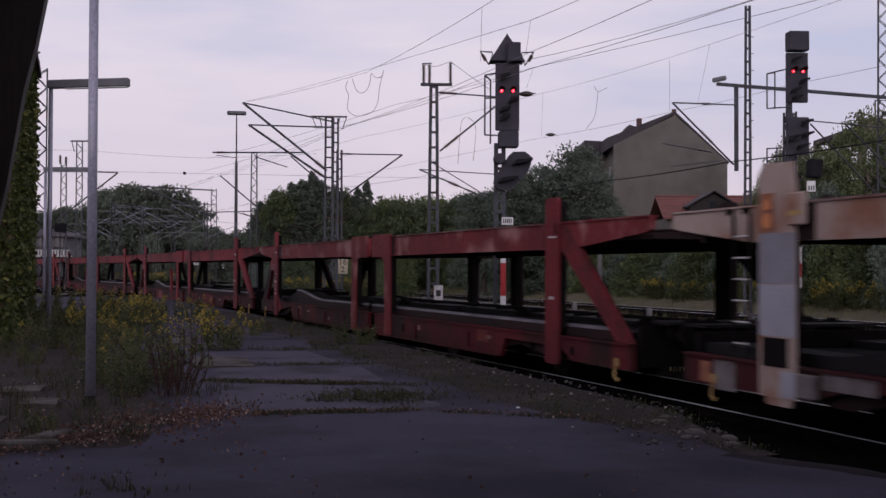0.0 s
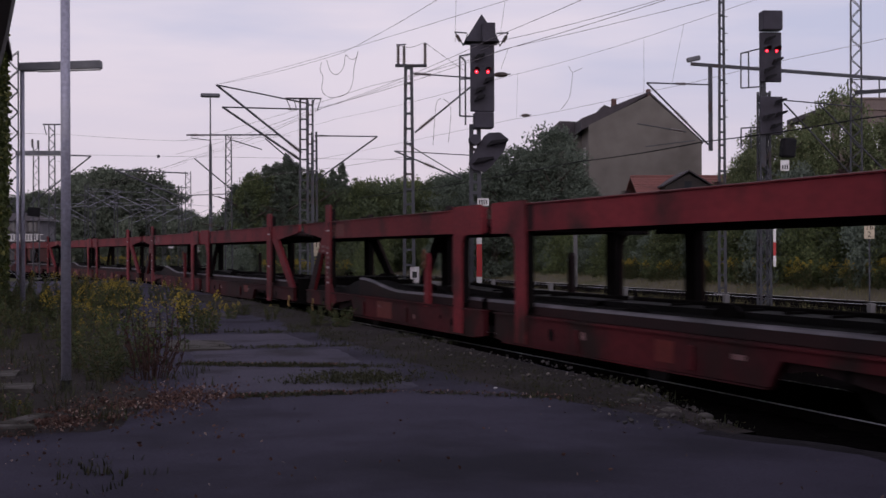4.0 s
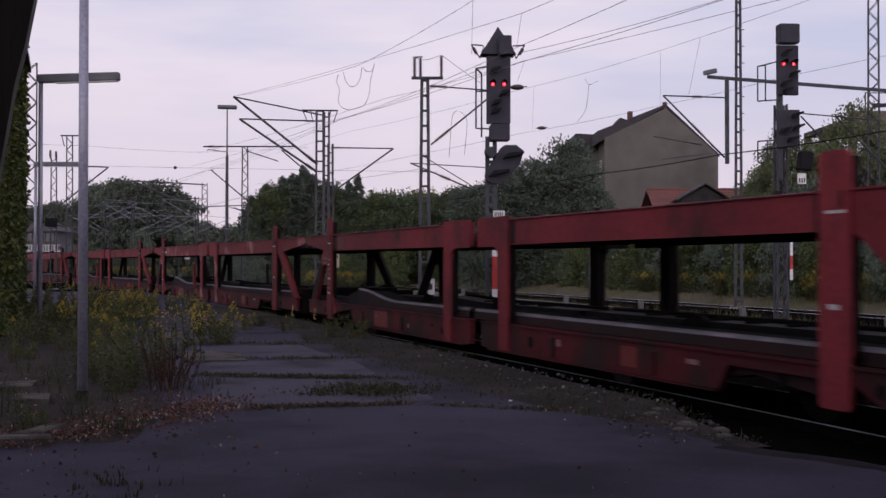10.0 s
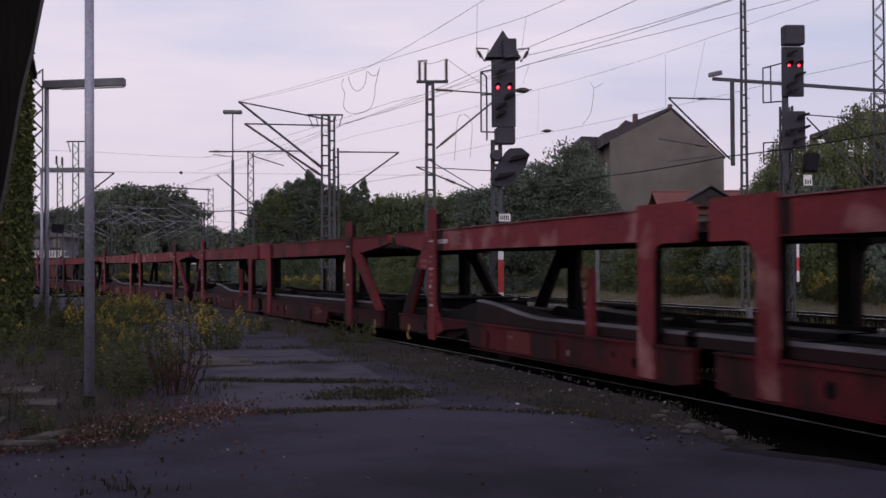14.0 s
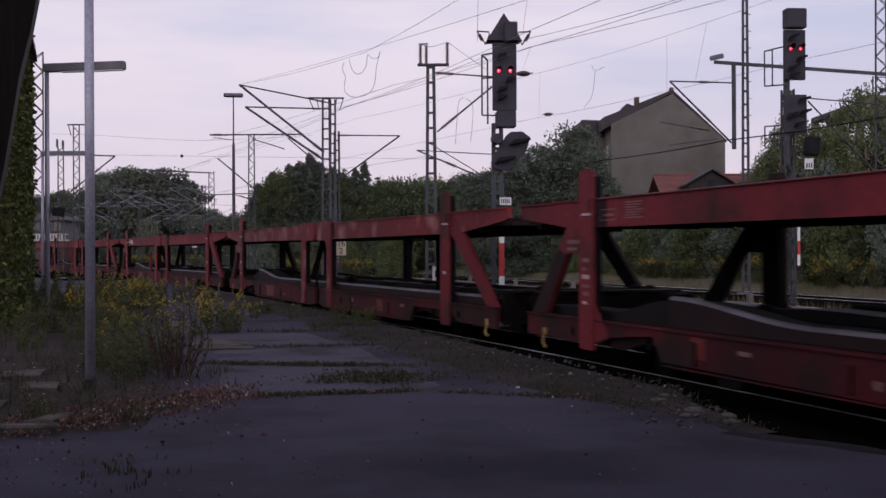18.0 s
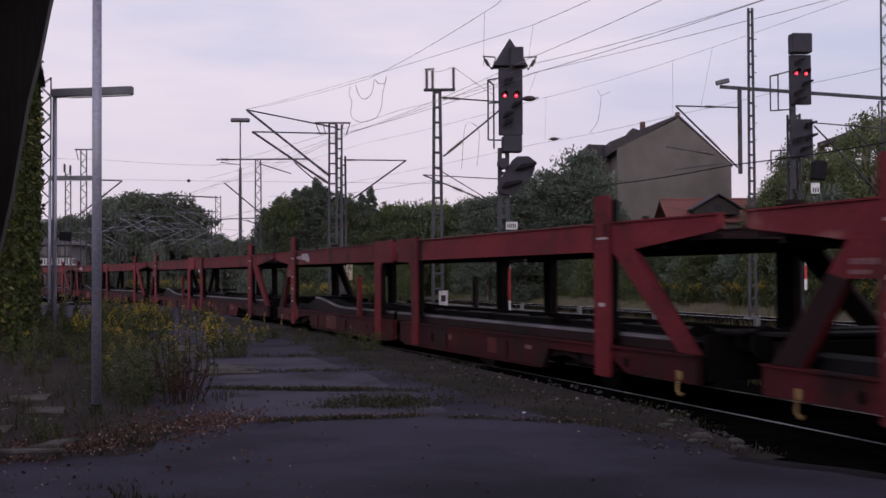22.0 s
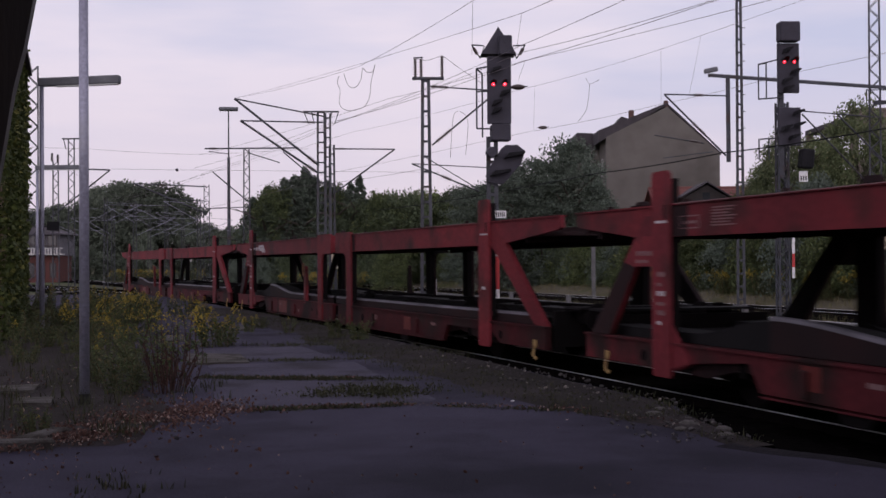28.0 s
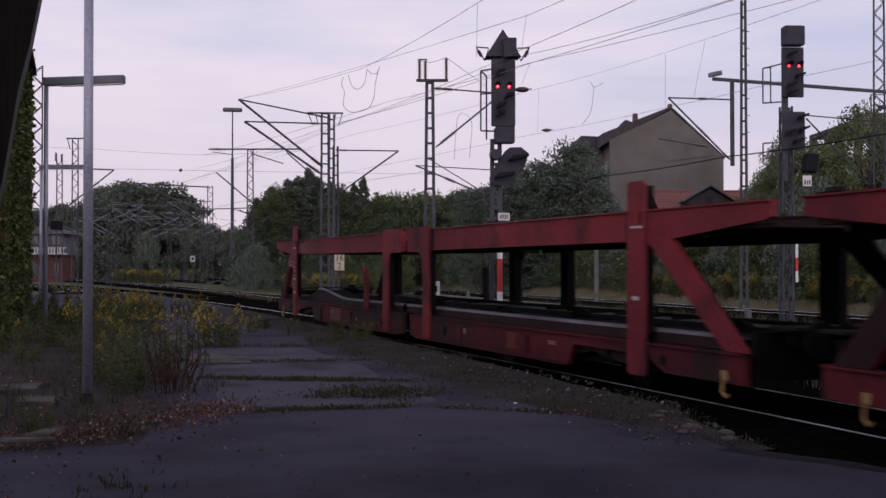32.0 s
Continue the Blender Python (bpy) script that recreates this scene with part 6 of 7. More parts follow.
def woods():
    rng = random.Random(5)
    far = [tree_kind(11 + i, "deciduous_tree", "broad dark green deciduous tree at the yard's far end", "tree", 4.2, 10, 1.2, 150, 90, 0.34, LEAF_FAR, group="trees beyond the yard", shoots=26) for i in range(3)]
    places = []
    for x, y, h in ((-12, 212, 11), (-6, 210, 12.5), (-1, 209, 13.5), (4, 207, 14.6), (9, 206, 16.0), (13, 205, 14.8), (17, 204, 12.6), (21, 203, 9.2), (26, 202, 8.0), (31, 200, 8.2), (37, 198, 8.6), (6, 214, 15), (-3, 215, 14), (14, 212, 14), (23, 170, 6.8), (28, 166, 7.5)):
        places.append((x, y, h / 11.5 * rng.uniform(0.9, 1.1), h / 11.5))
    plant_out(far, places)
    low = [tree_kind(51 + i, "bush", "dark green bush in front of the far trees", "bush", 2.6, 4.6, 0.0, 70, 45, 0.32, LEAF_FAR, "bush", "bushes beyond the yard") for i in range(2)]
    plant_out(low, [(-10 + 4.2 * k, 196 - k * 0.5, rng.uniform(0.9, 1.4), rng.uniform(0.8, 1.3)) for k in range(12)])
    mid = [tree_kind(21 + i, "deciduous_tree", "dense green tree in the hedge across the yard", "tree", 2.7, 8.5, 0.3, 150, 90, 0.21, LEAF_A if i < 1 else LEAF_C, group="hedge trees across the yard", shoots=60) for i in range(3)]
    places = []
    for k in range(17):
        f = k / 16
        x, y = 18.0 + 24.5 * f, 120 - 8 * f
        h = 8.35 + 0.7 * math.sin(k * 1.7) + (0.6 if k < 2 else 0)
        places.append((x + rng.uniform(-0.6, 0.6), y + rng.uniform(-1.5, 1.5), rng.uniform(0.9, 1.15), h / 8.5))
    for k in range(10):
        places.append((24 + 2.2 * k, 124 - 0.8 * k, 1.1, rng.uniform(7.7, 8.6) / 8.5))
    plant_out(mid, places)
    cone = tree_kind(31, "conifer_tree", "dark pointed conifer in the hedge", "tree", 2.0, 11.0, 0.4, 330, 42, 0.2, LEAF_B, "cone", "dark conifers in the hedge", 90)
    plant_out([cone], [(22.0, 118.0, 1.5, 1.07), (27.2, 116.9, 1.3, 0.99), (18.4, 118.6, 1.5, 0.9), (17.1, 118.8, 1.4, 0.8), (20.0, 118.3, 1.5, 0.97), (24.1, 117.5, 1.5, 0.95), (25.8, 117.2, 1.4, 0.86), (21.0, 116.5, 1.4, 0.8), (23.0, 116.2, 1.5, 0.8), (19.2, 118.9, 1.5, 0.88), (21.0, 118.6, 1.6, 1.0), (23.0, 117.9, 1.6, 0.99), (25.0, 117.6, 1.5, 0.9), (26.4, 117.1, 1.4, 0.93), (22.5, 118.4, 1.5, 1.01), (21.5, 118.2, 1.4, 0.98), (17.8, 118.0, 1.4, 0.75)], -0.62, True)
    dark = [tree_kind(41 + i, "deciduous_tree", "tall dark tree in the hedge across the yard", "tree", 2.5, 10, 0.4, 160, 90, 0.19, LEAF_B, group="dark trees before the house", shoots=120) for i in range(2)]
    plant_out(dark, [(30.4, 90.2, 1.1, 0.82), (33.0, 89.6, 1.2, 1.0), (35.5, 88.9, 1.2, 1.08), (37.7, 88.3, 1.0, 1.17), (39.4, 87.8, 0.85, 0.98), (36.5, 91.0, 1.2, 1.05), (41.6, 87.7, 0.8, 0.74), (43.2, 87.2, 0.7, 0.62)])
    right = [tree_kind(61 + i, "deciduous_tree", "light green tree behind the second signal", "tree", 2.6, 10, 0.5, 150, 85, 0.18, LEAF_LIGHT, group="trees behind the second signal", shoots=90) for i in range(2)]
    plant_out(right, [(43.2, 68.0, 0.8, 0.86), (41.9, 65.0, 0.9, 0.98), (44.0, 64.6, 1.0, 1.12), (46.3, 64.0, 1.05, 1.2), (48.8, 63.4, 1.1, 1.15), (51.5, 62.0, 1.1, 1.1), (46.0, 67.0, 1.2, 1.1), (40.0, 65.6, 0.8, 0.72), (54.5, 60.0, 1.2, 1.15)])
    hedge = [tree_kind(71 + i, "bush", "dense bush along the edge of the yard", "bush", 2.0, 4.4, 0.0, 105, 70, 0.17, (LEAF_A, LEAF_C, LEAF_C, LEAF_B)[i], "bush", "bushes along the yard") for i in range(4)]
    places = []
    for k in range(46):
        y = 34 + 1.85 * k
        bend = 0.0003 * max(0, y - 40) ** 2
        places.append((36.4 - bend + rng.uniform(-0.8, 0.9), y, rng.uniform(0.75, 1.05), rng.uniform(0.65, 1.1) if not 62 < y < 84 else rng.uniform(0.6, 0.8)))
    for k in range(16):
        y = 40 + 3.4 * k
        places.append((39.0 - 0.0003 * max(0, y - 40) ** 2 + rng.uniform(-0.8, 0.8), y, rng.uniform(1.1, 1.4), rng.uniform(0.6, 0.72) if 58 < y < 86 else rng.uniform(1.0, 1.35)))
    plant_out(hedge, places, -0.1, True)
    places = []
    for x, y, s in ((18.5, 104, 0.9), (21.5, 100, 0.7), (24.5, 94, 0.8), (16.0, 112, 0.9), (27.0, 108, 1.0)):
        places.append((x, y, s, s))
    plant_out(hedge, places, -0.62, True)


woods()


def blade(g, p, h, lean, w, a):
    d = Vector((math.cos(a), math.sin(a), 0))
    s = Vector((-d.y, d.x, 0)) * w
    q = p + Vector((0, 0, h * 0.55)) + d * lean * 0.35
    e = p + Vector((0, 0, h)) + d * lean
    k = len(g.v)
    g.v += [tuple(p - s), tuple(p + s), tuple(q + s * 0.7), tuple(q - s * 0.7), tuple(e)]
    g.f += [(k, k + 1, k + 2, k + 3), (k + 3, k + 2, k + 4)]


def tuft(g, rng, x, y, z, n, h, spread):
    for i in range(n):
        a = rng.uniform(0, 6.28)
        r = spread * math.sqrt(rng.random())
        blade(g, Vector((x + r * math.cos(a), y + r * math.sin(a), z)), h * rng.uniform(0.4, 1.1), h * rng.uniform(0.1, 0.7), rng.uniform(0.004, 0.009), rng.uniform(0, 6.28))


def stuff(name, g, mat, label, category):
    me = bpy.data.meshes.new(name)
    me.from_pydata([(v[0] * PLAN, v[1] * PLAN, v[2] * PLAN) for v in g.v], [], g.f)
    me.materials.append(mat)
    return tagged(new(name, me), label, category, kind="stuff")


def joint(g, rng, a, b, n, h, wide):
    for i in range(n):
        f = rng.random()
        x, y = a[0] + (b[0] - a[0]) * f, a[1] + (b[1] - a[1]) * f
        if noise.noise((x * 1.3, y * 1.3, 4.2)) > -0.2:
            x, y = x + rng.gauss(0, wide), y + rng.gauss(0, wide)
            tuft(g, rng, x, y, 0.0, 3, h * rng.uniform(0.25, 0.7), 0.08)
            for k in range(7):
                leaf_quad(g, Vector((x + rng.gauss(0, 0.06), y + rng.gauss(0, 0.06), 0.012)), rng.uniform(0.02, 0.05), rng, -0.1, 0.5)


def platform_plants():
    rng = random.Random(9)
    g = Geo()
    joint(g, rng, (1.35, 13.93), (3.78, 13.69), 260, 0.10, 0.07)
    joint(g, rng, (3.78, 13.69), (5.3, 12.6), 60, 0.09, 0.06)
    joint(g, rng, (1.83, 18.09), (3.92, 17.11), 260, 0.12, 0.1)
    joint(g, rng, (3.92, 17.11), (5.5, 16.2), 60, 0.13, 0.12)
    joint(g, rng, (2.3, 21.0), (5.0, 20.6), 90, 0.15, 0.12)
    joint(g, rng, (2.6, 25.2), (5.2, 24.5), 90, 0.2, 0.2)
    for i in range(150):
        x, y = rng.gauss(3.6, 0.42), rng.gauss(15.0, 0.32)
        tuft(g, rng, x, y, 0.0, 4, 0.1, 0.1)
        for k in range(8):
            leaf_quad(g, Vector((x + rng.gauss(0, 0.07), y + rng.gauss(0, 0.07), rng.uniform(0.01, 0.08))), rng.uniform(0.03, 0.06), rng, 0.2, 0.5)
    for i in range(1050):
        y = 9.8 + 32 * rng.random() ** 1.2
        e = edge_x(y)
        x = e + rng.uniform(-0.35 - 1.65 * min(1, max(0, (y - 10.4) / 3.2)), 0.3)
        if noise.noise((x * 0.9, y * 0.6, 3.3)) < -0.12:
            continue
        z = 0.0 if x < e else -0.5 * (x - e) / 0.5
        tuft(g, rng, x, y, z, 5, rng.uniform(0.04, 0.13), 0.12)
        for k in range(9):
            leaf_quad(g, Vector((x + rng.gauss(0, 0.09), y + rng.gauss(0, 0.09), z + rng.uniform(0.0, 0.06))), rng.uniform(0.016, 0.04), rng, 0.2, 0.5)
    for i in range(500):
        y = 12 + 34 * rng.random() ** 1.3
        x = rng.uniform(-2.4, 1.9 + 0.03 * (y - 12))
        if y < 14.5 and x > 0.9:
            continue
        tuft(g, rng, x, y, 0.03, 8, rng.uniform(0.08, 0.34), 0.14)
    for i in range(26):
        tuft(g, rng, rng.gauss(0.35, 0.14), rng.gauss(9.3, 0.4), 0.0, 4, 0.07, 0.08)
    stuff("platform_grass", g, GRASS, "tufts of weedy grass in the platform's cracks and along its edge", "grass")
    d = Geo()
    for i in range(5200):
        y = rng.uniform(16, 110)
        x = rng.choice((rng.uniform(19.2, 21.6), rng.uniform(25.2, 27.2), rng.uniform(31.6, 32.8), rng.uniform(12.9, 15.2)))
        tuft(d, rng, x - 0.0003 * y * y, y, -0.62, 4, rng.uniform(0.2, 0.55), 0.3)
    stuff("yard_grass", d, STRAW, "dry yellowish grass between the yard's tracks", "grass")
    lv = Geo()
    for i in range(6500):
        if i % 4 == 0:
            x, y = rng.uniform(-2.2, 1.6), rng.uniform(10.5, 20)
        else:
            f = rng.random()
            x, y = -0.6 + 2.3 * f + rng.gauss(0, 0.3), 11.35 + 2.3 * f + abs(rng.gauss(0, 0.8)) - 0.2
        if noise.noise((x * 1.7, y * 1.7, 9.1)) + 0.5 * noise.noise((x * 5, y * 5, 2.2)) < rng.uniform(-0.35, 0.25):
            continue
        leaf_quad(lv, Vector((x, y, 0.035 + rng.uniform(0, 0.03))), rng.uniform(0.02, 0.055), rng, -0.25, 0.7)
    for a, b, n in (((1.35, 13.93), (3.78, 13.69), 330), ((3.78, 13.69), (5.6, 12.5), 160), ((1.83, 18.09), (3.92, 17.11), 140), ((5.2, 12.8), (6.1, 10.6), 120)):
        for i in range(n):
            f = rng.random()
            leaf_quad(lv, Vector((a[0] + (b[0] - a[0]) * f + rng.gauss(0, 0.06), a[1] + (b[1] - a[1]) * f + rng.gauss(0, 0.07), 0.03)), rng.uniform(0.015, 0.045), rng, -0.25, 0.7)
    for i in range(90):
        leaf_quad(lv, Vector((rng.gauss(-0.25, 0.45), rng.uniform(8.4, 10.8), 0.02)), rng.uniform(0.015, 0.035), rng, -0.3, 0.7)
    for i in range(160):
        leaf_quad(lv, Vector((rng.uniform(-1, 6), rng.uniform(6.5, 14.5), 0.02)), rng.uniform(0.02, 0.05), rng, -0.3, 0.7)
    stuff("fallen_leaves", lv, LITTER, "brown fallen leaves on the platform under the weeds", "leaves")


platform_plants()


def weed_kind(seed, h, stems, plume, label, name="goldenrod_plant", group="goldenrod plants"):
    rng = random.Random(seed)
    t = thing(name, label, "plant", group)
    st, lf, pl = Geo(), Geo(), Geo()
    for i in range(stems):
        a, r = rng.uniform(0, 6.28), 0.32 * math.sqrt(rng.random())
        p = Vector((r * math.cos(a), r * math.sin(a), -0.03))
        hh = h * rng.uniform(0.65, 1.1)
        e = p + Vector((math.cos(a) * 0.22 * hh, math.sin(a) * 0.22 * hh, hh))
        m = p.lerp(e, 0.5) - Vector((math.cos(a), math.sin(a), 0)) * 0.05 * hh
        st.path([p, m, e], 0.007, 4)
        for k in range(26):
            f = 0.12 + 0.85 * k / 26
            q = p.lerp(m, f * 2) if f < 0.5 else m.lerp(e, f * 2 - 1)
            leaf_quad(lf, q, rng.uniform(0.08, 0.17), rng, 0.15, 0.3)
        if rng.random() < plume:
            for k in range(34):
                b = rng.uniform(0, 6.28)
                f = rng.random()
                q = e + Vector((math.cos(b) * 0.13 * (1 - f), math.sin(b) * 0.13 * (1 - f), -0.12 + 0.28 * f))
                leaf_quad(pl, q, rng.uniform(0.035, 0.07), rng, 0.2, 0.7)
    for nm, g, m, lb in (("stem_growth", st, STALK, ""), ("foliage", lf, LEAF_W, ""), ("blossom", pl, PLUME, "yellow plumes of blossom")):
        if g.v:
            me = bpy.data.meshes.new(nm)
            me.from_pydata([(v[0] * PLAN, v[1] * PLAN, v[2] * PLAN) for v in g.v], [], g.f)
            me.materials.append(m)
            tagged(part(nm, me, m, t, lb), kind="stuff")
    return t


def weeds():
    rng = random.Random(21)
    gold = [weed_kind(101 + i, 0.8 + 0.12 * i, 13, 0.42, "goldenrod with yellow plumes growing through the platform") for i in range(3)]
    green = [weed_kind(111 + i, 0.95 + 0.15 * i, 14, 0.06, "tall green weed growing through the platform", "weed_plant", "tall weeds on the platform") for i in range(3)]
    places = []
    for x, y, s in ((2.75, 24.9, 1.0), (1.2, 33, 0.8), (0.9, 36.5, 0.85), (3.05, 25.5, 0.7), (1.9, 31.5, 0.7), (1.0, 23.5, 0.6), (4.2, 29.8, 0.45), (1.7, 35, 0.9), (2.2, 37.5, 0.85), (1.4, 39.5, 0.95), (2.6, 41, 0.8), (0.5, 41.5, 1.0), (1.8, 43.5, 0.9), (0.7, 24.5, 0.9), (1.2, 27.5, 0.9), (0.2, 29.5, 1.0), (3.9, 38, 0.6), (2.4, 47, 0.9), (0.9, 49, 0.9), (3.2, 40.0, 0.75), (3.9, 42.5, 0.7), (2.6, 44.5, 0.8)):
        places.append((x, y, s, s * rng.uniform(0.9, 1.1)))
    plant_out(gold, places, 0.0)
    places = []
    for x, y, s in ((0.62, 15.9, 0.85), (0.95, 16.6, 0.9), (0.45, 17.4, 0.8), (1.1, 17.8, 0.95), (1.35, 18.7, 0.9), (0.7, 19.0, 1.0), (0.9, 20.8, 1.1), (0.3, 21.8, 1.0), (1.1, 22.8, 1.1), (0.0, 23.6, 1.1), (-0.45, 25.5, 1.2), (0.4, 26.4, 1.2), (-0.3, 28.2, 1.3)):
        places.append((x, y, s * 0.85, s * rng.uniform(0.55, 0.8)))
    for x, y, s in ((-0.9, 26.8, 1.2), (-1.1, 23.5, 1.0), (-0.7, 21.6, 0.9), (-1.3, 29.6, 1.3), (0.9, 30.6, 1.3), (-0.2, 32.5, 1.3), (0.5, 34.5, 1.3), (-0.9, 33.5, 1.4), (-0.4, 37, 1.3), (1.5, 36, 1.2), (0.1, 39.5, 1.3), (5.95, 25.7, 0.95), (5.6, 26.3, 0.75), (5.0, 29.0, 0.6), (4.7, 31.5, 0.7), (-0.35, 12.6, 0.42), (-0.28, 12.4, 0.36), (2.1, 47, 1.2), (0.9, 45, 1.3), (-0.5, 43, 1.3), (-1.2, 36, 1.3), (-1.3, 40, 1.3), (4.2, 43, 0.8), (0.25, 18.4, 0.75), (2.5, 38.6, 0.75), (3.4, 38.8, 0.65), (4.3, 40.6, 0.6)):
        places.append((x, y, s, s * rng.uniform(0.85, 1.15)))
    plant_out(green, places, 0.0)
    ybush = weed_kind(131, 1.3, 16, 0.7, "yellow-flowering goldenrod at the edge of the yard", "goldenrod_plant", "goldenrod plants by the bushes")
    plant_out([ybush], [(34.6 + rng.uniform(-0.3, 0.7), 44 + rng.uniform(0, 26), rng.uniform(1.2, 1.9), rng.uniform(0.7, 1.1)) for k in range(22)], -0.2, True)
    plant_out([ybush], [(17 + rng.uniform(-2, 6), rng.uniform(88, 100), 2.4, 1.2) for k in range(7)] + [(rng.uniform(6, 18), rng.uniform(150, 165), 3.0, 1.3) for k in range(7)], -0.62, True)
    bank = Geo()
    for i in range(2600):
        y = 30 + 80 * rng.random()
        u = rng.uniform(0.3, 3.6)
        z = float(np.interp(u, (0.0, 0.5, 1.2, 1.9, 2.8, 5.0), (-0.64, -0.5, -0.28, -0.1, 0.0, 0.05))) - 0.05
        tuft(bank, rng, 32.9 - 0.0003 * max(0, y - 40) ** 2 + u, y, z, 5, rng.uniform(0.15, 0.5), 0.3)
    stuff("bank_grass", bank, STRAW, "dry yellowish grass on the bank under the bushes", "grass")
    t = thing("dry_stalk_bush", "goldenrod clump on bare red-brown stalks with yellow tips", "plant", at=pose(1.24, 16.1, 0))
    s, l, plumes = Geo(), Geo(), Geo()
    for i in range(24):
        a, r = rng.uniform(0, 6.28), 0.24 * math.sqrt(rng.random())
        p = Vector((r * math.cos(a), r * math.sin(a) * 0.6, -0.03))
        e = p + Vector((math.cos(a) * 0.16 + 0.04, math.sin(a) * 0.12, rng.uniform(0.45, 0.7)))
        s.path([p, p.lerp(e, 0.5) + Vector((rng.uniform(-0.05, 0.05), 0, 0)), e], 0.009, 5)
        for k in range(14):
            f = rng.uniform(0.25, 0.95)
            leaf_quad(s, p.lerp(e, f), rng.uniform(0.03, 0.07), rng, 0.5, 0.5)
        q = e + Vector((rng.uniform(-0.1, 0.1), rng.uniform(-0.08, 0.08), rng.uniform(0.15, 0.4)))
        s.path([e - Vector((0, 0, 0.02)), q], 0.006, 4)
        for k in range(12):
            leaf_quad(l, e.lerp(q, rng.uniform(-0.2, 1.05)), rng.uniform(0.04, 0.1), rng, 0.2, 0.4)
        if i % 3 == 0:
            for k in range(26):
                leaf_quad(plumes, q + Vector((rng.gauss(0.05, 0.07), rng.gauss(0, 0.06), rng.uniform(-0.06, 0.2))), rng.uniform(0.02, 0.045), rng, 0.2, 0.7)
    tagged(part("stem_growth", s, DRY, t, "red-brown dry stalks"), kind="stuff")
    tagged(part("foliage", l, LEAF_W, t), kind="stuff")
    tagged(part("blossom", plumes, PLUME, t, "yellow plumes of blossom"), kind="stuff")


weeds()


def ivy_house():
    """The old station building beside the platform, covered with ivy."""
    t = thing("station_building", "old brick station building covered with ivy", "building")
    part("wall", Geo().box(-9, -1.45, 28, 38.5, -0.05, 7.4), OLDBRICK, t, "old brick wall")
    part("roof", Geo().prism([(-9.4, 7.403), (-1.1, 7.403), (-1.1, 7.55), (-5.2, 9.4), (-9.4, 7.55)], 27.7, 38.8, None, "y"), SLATE, t)
    rng = random.Random(3)
    g = Geo()
    for i in range(15000):
        if rng.random() < 0.6:
            y, z = rng.uniform(27.8, 38.4), rng.uniform(0, 7.9)
            out = 0.14 + 0.22 * (0.5 + noise.noise((y * 0.7, z * 0.6, 2.0)))
            p = Vector((-1.47 + out * rng.random() ** 0.5, y, z))
        else:
            x, z = rng.uniform(-3.3, -1.3), rng.uniform(0, 7.7)
            out = 0.14 + 0.3 * (0.5 + noise.noise((x * 0.7, z * 0.6, 7.0)))
            p = Vector((x, 28.02 - out * rng.random() ** 0.5, z))
        leaf_quad(g, p, rng.uniform(0.09, 0.17), rng, -0.5, 0.9)
    me = bpy.data.meshes.new("ivy")
    me.from_pydata([(v[0] * PLAN, v[1] * PLAN, v[2] * PLAN) for v in g.v], [], g.f)
    me.materials.append(LEAF_IVY)
    tagged(part("ivy", me, LEAF_IVY, t, "thick yellow-green ivy"), kind="stuff")


ivy_house()


